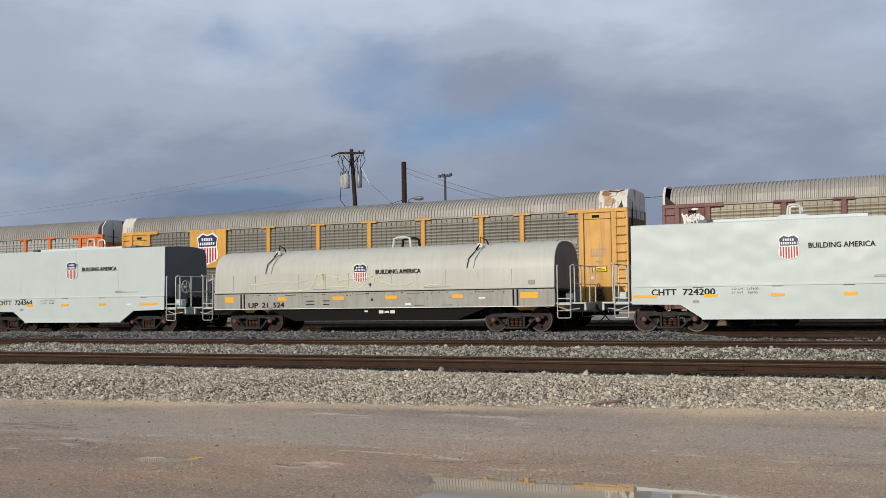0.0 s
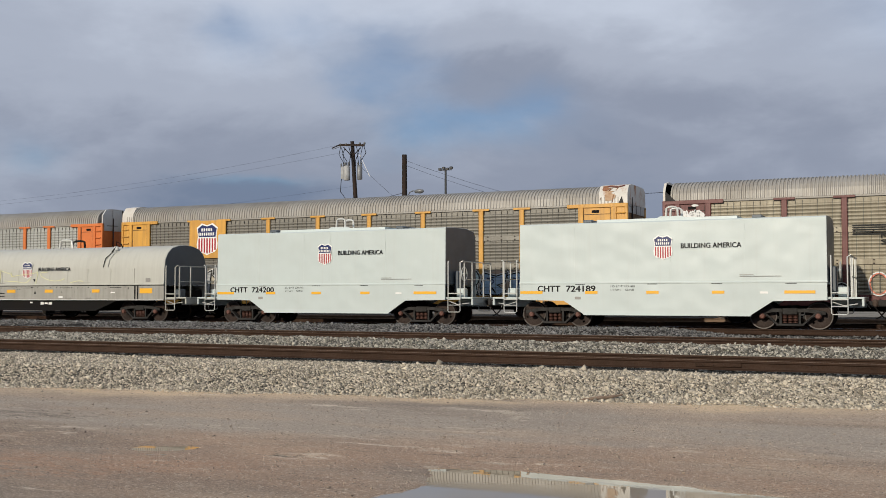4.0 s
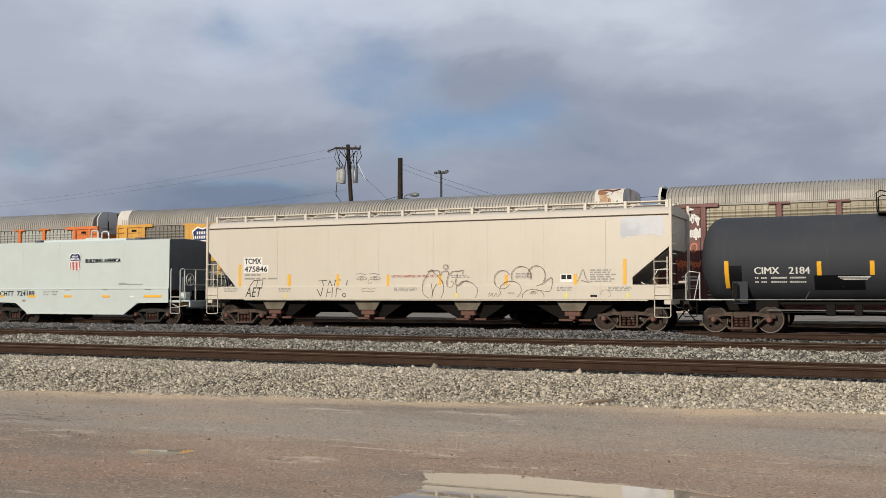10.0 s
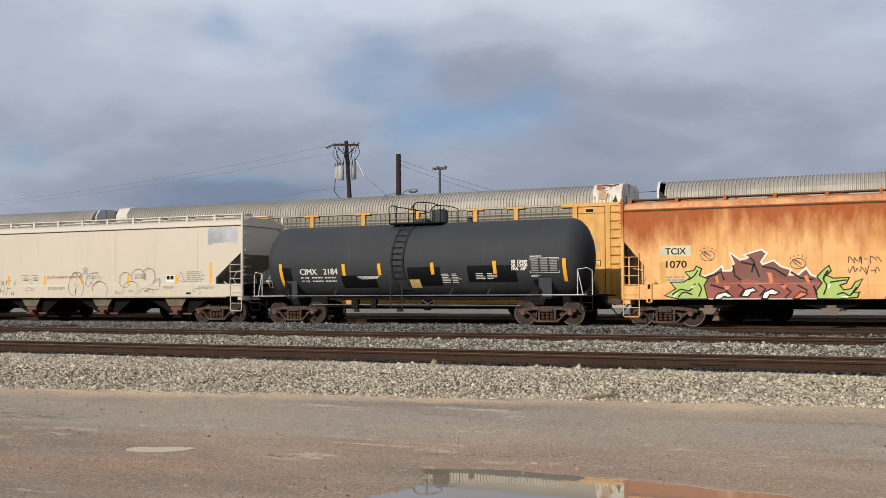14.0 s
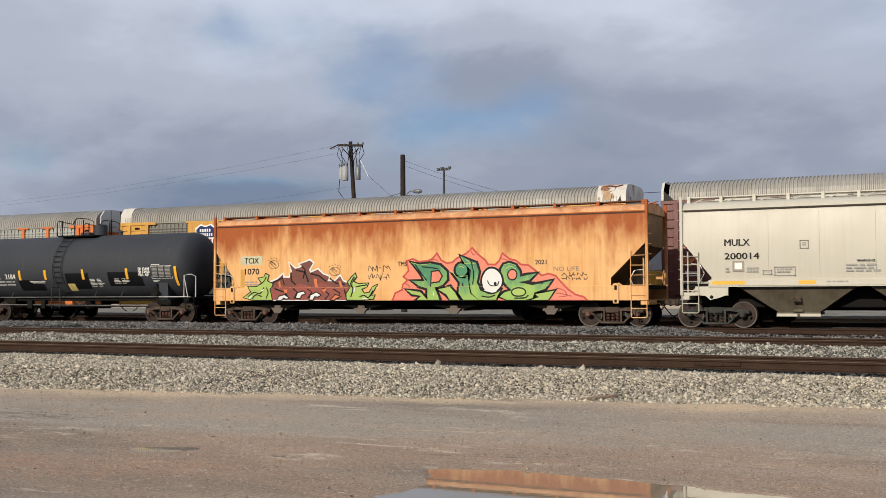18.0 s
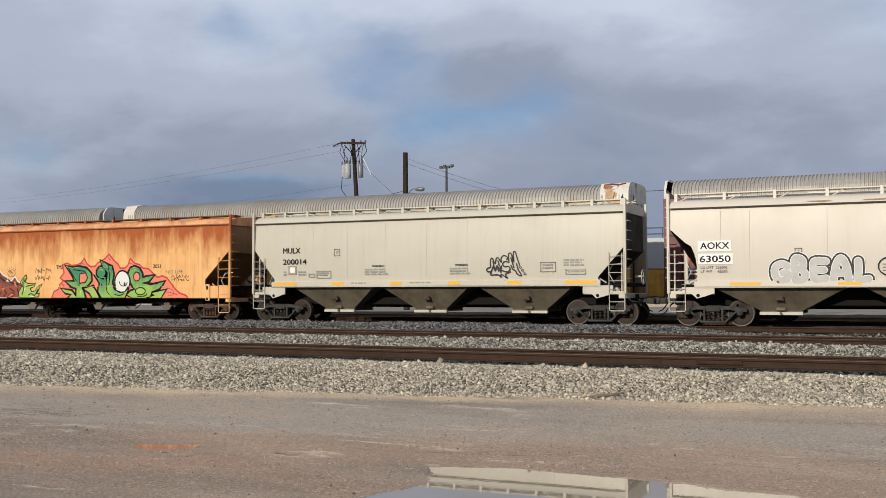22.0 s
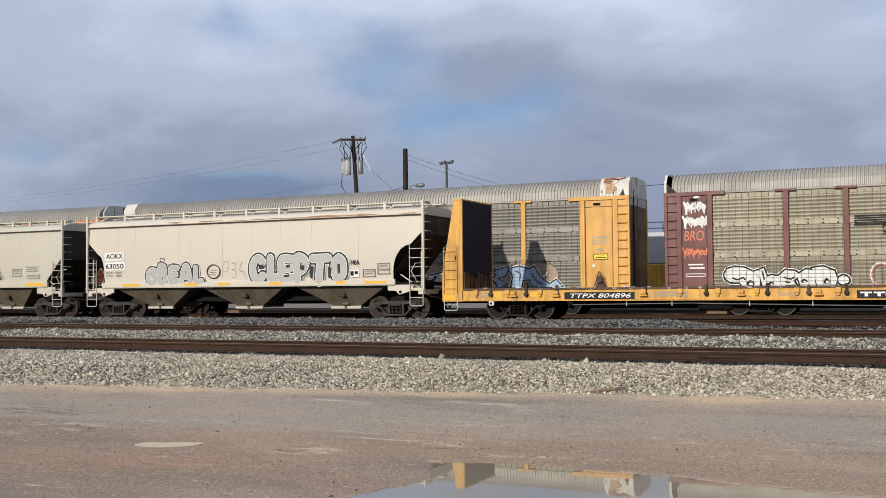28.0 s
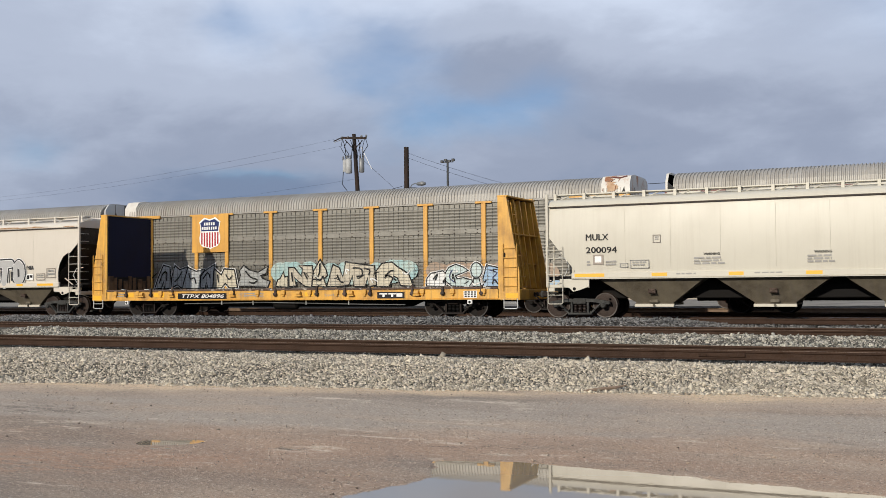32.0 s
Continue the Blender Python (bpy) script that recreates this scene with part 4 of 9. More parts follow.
def running_gear(car, half_centres, half_length, wheelbase=1.778, seed=0, rolls=True, gear=None):
    """Two four-wheel trucks, couplers and hoses under a car."""
    rnd = random.Random(seed)
    GEAR = gear or GEAR_BROWN
    for k in (-1, 1):
        xc = k * half_centres
        b = part("bolster", GEAR["bolster"], TRUCK, car); b.location = (xc, 0, 0)
        for side in (-1, 1):
            f = part("side_frame", GEAR["side_frame"], TRUCK, car, "cast steel truck side frame"); f.location = (xc, side * 1.0, 0)
            sp = part("spring", GEAR["spring"], SPRING, f)
            for j in (-1, 1):
                cap = part("bearing_cap", GEAR["bearing_cap"], CAP_RUST, f, "rusty bearing cap")
                cap.matrix_basis = pose(j * wheelbase / 2, 0, 0.457, 0, 0, 0 if side < 0 else 180)
        for j in (-1, 1):
            w = part("wheelset", GEAR["wheelset"], WHEEL, car, "rusty wheel pair on its axle")
            w.location = (xc + j * wheelbase / 2, 0, 0.457)
            for side in (-1, 1):
                part("tread", GEAR[("tread", side)], TREAD, w, "polished tread ring")
            if rolls:
                WHEELSETS.append((w, xc + j * wheelbase / 2, rnd.uniform(0, 360)))
        c = part("coupler", GEAR["coupler"], TRUCK, car)
        c.matrix_basis = pose(k * (half_length - 0.15), 0, 0, 0, 0, 0 if k > 0 else 180)
        h = part("air_hose", GEAR["air_hose"], BLACK, car, "black rubber air hose")
        h.matrix_basis = pose(k * (half_length - 0.15), 0, 0, 0, 0, 0 if k > 0 else 180)


def ladder(car, x0, x1, z0, z1, y, material, rungs, r=0.016, name="ladder"):
    s = Shape()
    for x in (x0, x1):
        s.tube([(x, y, z0), (x, y, z1)], r, 6)
    lad = part(name, s, material, car)
    for i in range(rungs):
        z = z0 + (z1 - z0) * (i + 0.5) / rungs
        part("rung", Shape().tube([(x0, y - 0.01, z), (x1, y - 0.01, z)], r * 0.85, 5), material, lad)
    return lad


def stirrup(car, x0, x1, z0, z1, y, material):
    """Bent sill step with a tread."""
    s = Shape().tube([(x0, y, z1), (x0, y, z0 + 0.04), (x0 + 0.04, y, z0), (x1 - 0.04, y, z0), (x1, y, z0 + 0.04), (x1, y, z1)], 0.018, 6)
    s.tube([(x0, y, (z0 + z1) / 2 + 0.02), (x1, y, (z0 + z1) / 2 + 0.02)], 0.014, 5)
    return part("sill_step", s, material, car)


def strip(car, x0, x1, z0, z1, y, material=REFLECT, name="reflector", label="yellow reflective strip"):
    s = Shape().box(x0, x1, y - 0.004, y, z0, z1)
    return part(name, s, material, car, label)


def car_root(name, x, label, category, group="cars of the freight train"):
    ob = root(name, pose(x, 37.2, 0), label, category, group)
    CARS.append((ob, x))
    return ob


CARS = []


# ---- coil cars with flat-topped hoods ----
def end_platform(car, k, x_hood, x_end, material, wheel_side=False):
    """Open end platform with crossing steps, railing and, at one end, the brake wheel. k: -1 or 1."""
    s = Shape().box(k * x_hood, k * x_end, -1.42, 1.42, 1.02, 1.08, 0.01)
    s.box(k * (x_end - 0.08), k * x_end, -1.4, 1.4, 0.78, 1.02, 0.015)
    s.box(k * x_hood, k * x_end, -0.3, 0.3, 0.72, 1.02, 0.03)
    part("end_platform", s, GREY_PAINT if material is RAILING else GREY_DIRTY, car, "pale steel end platform")
    part("equipment_box", Shape().box(k * (x_hood + 0.30), k * (x_hood + 0.62), -1.1, -0.75, 1.08, 1.42, 0.03), GREY_PAINT if material is RAILING else DARK_GREY, car, "pale equipment box on the platform")
    part("release_rod", Shape().tube([(k * (x_hood + 0.15), -1.4, 0.92), (k * (x_hood + 0.5), -1.42, 0.80), (k * (x_hood + 0.9), -1.3, 0.86)], 0.02, 6), material, car)
    a, b = k * (x_hood + 0.12), k * (x_hood + 0.62)
    for x in (a, b):
        part("handrail_post", Shape().tube([(x, -1.47, 0.98), (x, -1.47, 2.38), (x + (0.10 * k if x == b else 0.0), -1.44, 2.44)], 0.024, 6), material, car)
    part("step_tread", Shape().box(a, b, -1.50, -1.25, 1.20, 1.24, 0.01), material, car)
    part("step_tread", Shape().box(a, b, -1.50, -1.25, 0.98, 1.02, 0.01), material, car)
    stirrup(car, min(a, b), max(a, b), 0.52, 1.0, -1.49, material)
    e = k * (x_hood + 0.72)
    s = Shape().tube([(b + 0.1 * k, -1.44, 2.44), (e, -1.30, 2.42), (e, 1.30, 2.42)], 0.02, 6)
    s.tube([(e, -1.3, 1.75), (e, 1.3, 1.75)], 0.016, 6)
    part("end_rail", s, material, car)
    for y in (-1.3, -0.55, 0.55, 1.3):
        part("rail_post", Shape().box(e - 0.02, e + 0.02, y - 0.03, y + 0.03, 1.08, 2.42, 0.006), material, car)
    stirrup(car, min(a, b), max(a, b), 0.52, 1.0, 1.49, material)
    part("uncoupling_lever", Shape().tube([(k * (x_end - 0.02), -1.3, 0.95), (k * x_end, -0.9, 0.85), (k * (x_end + 0.02), -0.35, 0.85), (k * (x_end + 0.12), -0.2, 0.70)], 0.014, 5), material, car)
    if wheel_side:
        c = (k * (x_hood + 0.34), -0.45, 1.98)
        n, R = 18, 0.27
        ring = [(c[0], c[1] + R * math.cos(2 * math.pi * i / n), c[2] + R * math.sin(2 * math.pi * i / n)) for i in range(n + 1)]
        s = Shape().tube(ring, 0.018, 6)
        for i in range(5):
            t = 2 * math.pi * i / 5
            s.tube([c, (c[0], c[1] + R * math.cos(t), c[2] + R * math.sin(t))], 0.012, 5)
        s.turned([(-0.22, 0.05), (0.03, 0.05)], "x", c, 10)
        part("brake_wheel", s, material, car, "pale spoked hand brake wheel", 40)
        part("brake_box", Shape().box(c[0] - 0.30 * k, c[0] - 0.10 * k, -0.75, -0.15, 1.25, 2.1, 0.04), DARK_GREY, car)


def coil_car_flat(x, number):
    car = car_root("coil_car", x, "pale grey-green coil car with a flat-topped hood and yellow strips", "freight car")
    H, zb, zt = 5.31, 1.58, 3.74
    # hood: slightly tapering box with chamfered far and near top edges, raised lid in the middle
    prof = [(-1.47, zb), (-1.44, 3.70), (-1.38, zt), (-0.55, zt + 0.05), (0.55, zt + 0.05), (1.30, zt - 0.04), (1.44, 3.45), (1.47, zb)]
    part("hood", Shape().prism(prof, "x", -H, H), GREY_PAINT, car, "pale grey-green steel hood, softly dented", None)
    for k in (-1, 1):
        e = Shape().prism([(a * 0.985, zb + (b - zb) * 0.992) for a, b in prof], "x", k * H, k * (H + 0.012))
        part("hood_end", e, DARK_GREY, car, "dark blue-grey end wall")
    for sx in (-3.22, -1.02, 0.22, 2.72):
        part("seam", Shape().prism([(-1.474, zb + 0.06), (-1.446, 3.66), (-1.40, 3.66), (-1.42, zb + 0.06)], "x", sx - 0.008, sx + 0.008), GREY_PAINT, car)
    lid = Shape().prism([(-0.9, zt), (-0.86, zt + 0.13), (0.86, zt + 0.13), (0.9, zt)], "x", -2.55, 2.4)
    part("lid", lid, GREY_PAINT, car)
    part("hood_lip", Shape().box(-H - 0.02, H + 0.02, -1.515, -1.45, zb - 0.03, zb + 0.035, 0.012), GREY_PAINT, car)
    # lifting arch at the middle
    for y in (-0.34, 0.34):
        arc = [(0.05 + 0.22 * math.cos(t), y, zt + 0.12 + (0.34 if 0.3 < t < 2.9 else 0.0) + 0.10 * math.sin(t)) for t in [0, 0.001, 0.5, 1.0, 1.57, 2.1, 2.6, 3.14, 3.141]]
        part("lifting_arch", Shape().tube(arc, 0.04, 8), RAILING, car, "grey steel lifting arch", 40)
    part("arch_base", Shape().prism([(-0.62, zt + 0.10), (-0.34, zt + 0.22), (0.40, zt + 0.22), (0.72, zt + 0.10)], "y", -0.45, -0.36), GREY_PAINT, car)
    for sx in (-2.9, 3.05):
        part("hood_guide", Shape().box(sx - 0.16, sx + 0.16, -0.9, 0.9, zt + 0.03, zt + 0.14, 0.02), DARK_GREY, car)
    # side sill with a deep belly between the trucks
    side = [(-H, 1.55), (-H, 0.98), (-3.62, 0.95), (-2.88, 0.47), (2.88, 0.47), (3.62, 0.95), (H, 0.98), (H, 1.55)]
    part("side_sill", Shape().prism(side, "y", -1.50, -1.44), GREY_PAINT, car)
    part("side_sill", Shape().prism(side, "y", 1.44, 1.50), GREY_PAINT, car)
    part("sill_flange", Shape().box(-2.9, 2.9, -1.53, -1.30, 0.44, 0.475, 0.006), GREY_PAINT, car)
    part("belly", Shape().prism([(-5.2, 1.5), (-5.2, 1.1), (-3.3, 1.05), (-2.4, 0.42), (2.4, 0.42), (3.3, 1.05), (5.2, 1.1), (5.2, 1.5)], "y", -1.2, 1.2), BLACK, car, "black underframe")
    for k in (-1, 1):
        end_platform(car, k, H, 6.42, RAILING, k > 0)
    running_gear(car, 4.10, 6.42, seed=number, gear=GEAR_COIL)
    y = -1.505
    # reflective strips and lettering
    for a, b in ((-5.28, -4.42), (-2.82, -2.36), (-0.62, -0.18), (1.63, 2.05), (3.98, 4.95)):
        strip(car, a, b, 1.20, 1.30, y)
    lettering(car, "CHTT", -4.60, -3.75, 1.28, 1.49, y, INK, offset=0.022)
    lettering(car, str(number), -3.52, -2.44, 1.28, 1.49, y, INK, offset=0.022)
    lettering(car, "LD LMT 229100", -1.88, -1.02, 1.43, 1.50, y, INK, offset=0.0)
    lettering(car, "LT WT    56900", -1.88, -1.05, 1.30, 1.37, y, INK, offset=0.0)
    shield(car, -0.02, 2.80, 0.68, 0.86, -1.478)
    lettering(car, "BUILDING AMERICA", 0.60, 2.62, 2.76, 2.93, -1.478, INK, offset=0.006)
    for cx in (-3.0, -0.4, 1.8, 4.2):
        bars(car, [(cx - 0.18, cx + 0.18, 1.525, 1.545)], y, INK)
    bars(car, [(2.30, 2.52, 1.16, 1.20), (2.30, 2.52, 1.10, 1.14), (2.7, 3.0, 1.17, 1.19), (3.55, 3.75, 1.15, 1.17), (2.55, 3.9, 1.77, 1.79), (2.55, 3.0, 1.82, 1.84)], -1.487, INK_GREY)
    bars(car, [(-3.20, -2.98, 1.00, 1.10)], y, INK_GREY)
    strip(car, 3.2, 3.46, 1.20, 1.27, y, WHITE, "placard", "small white placard")
    return car


# ---- older coil car with a rounded hood ----
def coil_car_round(x):
    car = car_root("coil_car", x, "weathered light grey coil car with a rounded hood and graffiti", "freight car")
    H, zb = 7.55, 1.62
    prof = [(-1.46, zb), (-1.44, 2.35), (-1.38, 2.72), (-1.22, 3.02), (-0.95, 3.24), (-0.5, 3.36), (0, 3.40), (0.5, 3.36), (0.95, 3.24), (1.22, 3.02), (1.38, 2.72), (1.44, 2.35), (1.46, zb)]
    part("hood", Shape().prism(prof, "x", -H, H), GREY_DIRTY, car, "weathered light grey rounded hood", 25)
    for k in (-1, 1):
        part("hood_end", Shape().prism([(a * 0.985, zb + (b - zb) * 0.99) for a, b in prof], "x", k * H, k * (H + 0.012)), DARK_GREY, car, "dark grey end wall")
    for sx in (-6.6, -5.5, -3.4, -2.1, -1.05, 0.9, 2.0, 3.2, 4.55, 5.9):
        part("seam", Shape().box(sx - 0.006, sx + 0.006, -1.466, -1.43, zb + 0.05, 2.34, 0.002), GREY_DIRTY, car)
    part("hood_lip", Shape().box(-H, H, -1.50, -1.44, zb + 0.0, zb + 0.06, 0.012), GREY_DIRTY, car)
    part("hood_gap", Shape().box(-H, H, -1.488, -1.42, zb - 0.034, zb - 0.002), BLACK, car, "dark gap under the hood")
    for sx, hx in ((-4.72, 0.30), (4.36, 0.10)):
        for d in (-0.14, 0.12):
            part("clasp", Shape().tube([(sx + d - 0.12, -1.45, 2.42), (sx + d - 0.05, -1.40, 2.80), (sx + 0.16 + d * 0.5, -1.18, 3.16)], 0.018, 6), BLACK if d < 0 else RAILING, car, "thin hood clasp rod")
        part("clasp_lever", Shape().tube([(sx + 0.02, -1.22, 3.12), (sx + 0.20, -1.12, 3.36), (sx + 0.16, -1.08, 3.58), (sx + 0.40, -1.05, 3.46), (sx + 0.45, -1.0, 3.30)], 0.026, 6), BLACK, car)
        part("clasp_plate", Shape().box(sx + 0.05, sx + 0.28, -1.16, -1.06, 3.18, 3.36, 0.02), RAILING, car)
    for y in (-0.4, 0.4):
        arc = [(0.83 + 0.40 * math.cos(t), y, 3.36 + (0.30 if 0.3 < t < 2.9 else 0.0) + 0.10 * math.sin(t)) for t in [0, 0.001, 0.5, 1.0, 1.57, 2.1, 2.6, 3.14, 3.141]]
        part("lifting_arch", Shape().tube(arc, 0.05, 8), RAILING if y < 0 else BLACK, car, "steel lifting arch", 40)
    part("side_sill", Shape().box(-H - 0.03, H + 0.03, -1.50, -1.40, 0.97, 1.585, 0.015), GREY_SILL, car)
    part("side_sill", Shape().box(-H - 0.03, H + 0.03, 1.40, 1.50, 0.97, 1.585, 0.015), GREY_SILL, car)
    part("sill_flange", Shape().box(-H, H, -1.53, -1.38, 0.945, 0.972, 0.005), WHITE, car)
    for sx in (-6.18, -6.02, 5.98, 6.14):
        part("stake_pocket", Shape().box(sx - 0.035, sx + 0.035, -1.515, -1.46, 0.99, 1.58, 0.006), BLACK, car)
    part("belly", Shape().prism([(-7.4, 1.4), (-7.4, 0.98), (-4.9, 0.94), (-3.6, 0.46), (3.6, 0.46), (4.9, 0.94), (7.4, 0.98), (7.4, 1.4)], "y", -1.40, 1.35), BLACK, car, "black fishbelly underframe")
    for k in (-1, 1):
        end_platform(car, k, H, 8.72, GREY_DIRTY, False)
    running_gear(car, 5.90, 8.72, seed=21, gear=GEAR_COIL)
    y = -1.505
    for a, b in ((-7.0, -6.55), (-4.35, -3.95), (-1.75, -1.2), (0.65, 1.15), (3.5, 3.95), (6.25, 6.95)):
        h = 0.22 if abs(a) > 6 else 0.14
        strip(car, a, b, 1.36 - h / 2, 1.36 + h / 2, y)
    lettering(car, "UP", -5.80, -5.32, 1.00, 1.22, y, INK, offset=0.03)
    lettering(car, "21_524", -5.13, -4.05, 0.99, 1.22, y, INK, offset=0.03)
    bars(car, [(-3.0, -2.6, 1.24, 1.28), (-2.2, -1.9, 1.24, 1.28), (-3.0, -2.6, 1.10, 1.14), (-2.2, -1.9, 1.10, 1.14)] , y, INK)
    rnd = random.Random(3)
    bars(car, [(a, a + rnd.uniform(0.02, 0.07), b, b + 0.03) for a, b in [(rnd.uniform(-5.8, 6), rnd.choice((1.50, 1.44, 1.30, 1.52))) for _ in range(44)]], y, INK)
    bars(car, [(-4.0, -3.5, 1.50, 1.52), (-0.7, -0.1, 1.50, 1.52), (1.6, 2.2, 1.50, 1.52), (4.6, 5.2, 1.50, 1.52), (1.9, 2.3, 1.03, 1.05), (3.1, 3.5, 1.03, 1.05)], y, INK)
    strip(car, 1.5, 1.75, 1.05, 1.13, y, WHITE, "placard", "small white placard")
    strip(car, 4.6, 4.85, 1.26, 1.32, y, WHITE, "placard", "small white placard")
    shield(car, -0.50, 2.33, 0.64, 0.78, -1.462)
    lettering(car, "BUILDING AMERICA", 0.20, 2.16, 2.28, 2.45, -1.466, INK, offset=0.006)
    bars(car, [(-2.7, -1.9, 1.72, 1.74), (2.3, 3.4, 1.72, 1.74), (6.55, 6.8, 1.76, 1.92)], -1.478, INK_GREY)
    part("marker", sheet([(-0.12, 1.92), (0.02, 1.92), (-0.05, 1.78)], -1.468), INK, car)
    part("marker", sheet([(-0.02, 1.24), (0.12, 1.24), (0.05, 1.38)], -1.507), INK, car)
    # faded yellow scrawl along the foot of the hood
    scrawl = plain("faded pale yellow spray paint", (0.66, 0.66, 0.36), 0.7)
    for pts in ([(-5.78, 1.70), (-5.73, 1.96), (-5.16, 1.99), (-4.33, 2.05), (-3.59, 2.00), (-3.01, 2.11)], [(-4.05, 1.71), (-3.32, 1.69), (-2.83, 1.79), (-2.65, 1.98), (-2.74, 2.06)],
                [(-2.23, 2.34), (-2.51, 2.30), (-2.56, 2.05), (-2.30, 1.87), (-2.20, 2.34), (-2.25, 1.71)], [(-2.16, 2.32), (-1.63, 2.18), (-1.50, 2.14), (-1.46, 2.05), (-1.11, 2.10), (-0.09, 2.19), (0.15, 2.22), (0.03, 1.70)],
                [(-1.99, 1.85), (-1.12, 1.80), (-0.60, 1.75), (-0.26, 1.97)], [(0.75, 2.23), (0.38, 2.21), (0.42, 2.03), (0.91, 1.86), (1.41, 1.83), (1.82, 1.93)], [(2.18, 1.74), (2.62, 1.82), (2.94, 1.80)], [(-4.4, 2.1), (-4.25, 1.98)], [(-1.55, 2.28), (-1.5, 2.02)]):
        ribbon(car, curl(pts), 0.028, scrawl, -1.470)
    bars(car, [(-0.35, -0.2, 0.80, 0.86), (0.3, 0.5, 0.74, 0.86), (0.55, 0.75, 0.76, 0.84), (0.8, 1.0, 0.74, 0.86)], -1.408, INK_WHITE, "chalk_mark")
    return car


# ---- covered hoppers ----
# Dark base paints the shade inside the open ends of the bowed hoppers.
END_SHADE = surf("end sheet darkened for shade", (0.05, 0.044, 0.037), 0.8, dark=(0.02, 0.018, 0.016), amount=0.7, gloss=0.2)

def hopper_body(car, H, z_sill, z_eave, z_top, material, bulge=0.0, cut_l=(1.35, 3.05), cut_r=(1.3, 2.95), z_cut=1.66, lower=None, end_mat=None, round_cut=0.0):
    """Hopper body: sides over the whole length with the corners cut away over the end slopes; sloped end sheets; roof.
    cut: how far in and how high the open corner reaches."""
    hw = 1.5
    yb = -hw + 0.02

    def side(sign):
        pts = [(-H + cut_l[0], z_sill), (-H + cut_l[0], z_cut), (-H + 0.10, cut_l[1]), (-H + 0.10, z_eave), (H - 0.10, z_eave), (H - 0.10, cut_r[1])]
        if round_cut:
            n = 5
            x1, z1 = H - cut_r[0], z_cut
            pts += [(x1 + round_cut + 0.02, z1 + round_cut * 1.35)] + [(x1 + round_cut * (1 - math.sin(a)), z1 + round_cut * 1.15 * (1 - math.cos(a)) ) for a in [math.pi / 2 * (1 - i / n) for i in range(n)]][::1]
        else:
            pts += [(H - cut_r[0], z_cut + 0.28)]
        pts += [(H - cut_r[0], z_cut), (H - cut_r[0], z_sill)]
        return pts
    for sign in (-1, 1):
        s = Shape()
        if bulge:
            # side sheet bowed outwards between sill and eave
            rings = []
            base = side(sign)
            zs = [z_sill + (z_eave - z_sill) * i / 8 for i in range(9)]

            def reach(z, right):
                c = cut_r if right else cut_l
                zc = z_cut
                if z <= zc:
                    return H - c[0]
                if z >= c[1]:
                    return H - 0.10
                if round_cut:
                    # a rounded bay below, then a straight slope up to the corner post
                    zr = zc + 0.72 * (c[1] - zc)
                    if z < zr:
                        t = (z - zc) / (zr - zc)
                        return H - c[0] + (c[0] - 0.62) * (1 - math.sqrt(max(0.0, 1 - max(0.0, (t - 0.15) / 0.85) ** 2)))
                    return H - 0.62 + 0.52 * (z - zr) / (c[1] - zr)
                return H - c[0] + (c[0] - 0.10) * (z - zc) / (c[1] - zc)
            zs = sorted(set(zs + [z_cut, cut_l[1], cut_r[1], z_cut + 0.2, z_cut + 0.45, z_cut + 0.8] + [z_cut + (cut_r[1] - z_cut) * (0.1 * i if i < 7 else 0.7 + 0.02 * (i - 7)) for i in range(1, 9)]))
            for z in zs:
                t = (z - z_sill) / (z_eave - z_sill)
                y = sign * (hw - 0.03 - bulge + bulge * math.sin(math.pi * min(1, max(0, 0.12 + 0.80 * t))))
                a, b = -reach(z, False), reach(z, True)
                rings.append([(a + (b - a) * i / 12, y, z) for i in range(13)])
            s.loft(rings, caps=False)
            n = len(s.v)
            inner = [(p[0], p[1] - sign * 0.03, p[2]) for p in s.v]
            faces = list(s.f)
            s.add(inner, [f[::-1] for f in faces])
        else:
            s.prism(side(sign), "y", sign * (hw - 0.07), sign * (hw - 0.02))
        part("side_sheet", s, material, car, "", 30)
    # roof: rounded, with a flat walkway level
    prof = [(-hw + 0.05, z_eave - 0.03), (-hw + 0.02, z_eave + 0.03), (-1.44, z_eave + 0.12), (-1.32, z_eave + 0.21), (-0.95, z_eave + 0.30), (0, z_eave + 0.34), (0.95, z_eave + 0.30), (1.32, z_eave + 0.21), (1.44, z_eave + 0.12), (hw - 0.02, z_eave + 0.03), (hw - 0.05, z_eave - 0.03)]
    part("roof", Shape().prism(prof, "x", -H + 0.08, H - 0.08), RUST_TOP if material is ORANGE else material, car, "", 30)
    part("eave_bead", Shape().box(-H + 0.09, H - 0.09, -hw - 0.005, -hw + 0.04, z_eave - 0.02, z_eave + 0.03, 0.01), material, car)
    part("eave_gap", Shape().box(-H + 0.12, H - 0.12, -hw - 0.001, -hw + 0.03, z_eave - 0.055, z_eave - 0.022), TRUCK, car, "dark seam under the eave")
    em = end_mat or material
    for k, cut in ((-1, cut_l), (1, cut_r)):
        # upright end wall above, sheet sloping inwards below it
        s = Shape()
        x0, x1 = k * (H - 0.14), k * (H - cut[0] - 0.35)
        s.add([(x0, -1.42, z_eave), (x0, 1.42, z_eave), (x0, 1.42, cut[1] - 0.1), (x0, -1.42, cut[1] - 0.1)], [(0, 1, 2, 3)])
        s.add([(x0, -1.42, cut[1] - 0.1), (x0, 1.42, cut[1] - 0.1), (x1, 1.42, z_sill), (x1, -1.42, z_sill)], [(0, 1, 2, 3)])
        part("end_sheet", s, em, car, "end wall with sloping sheet")
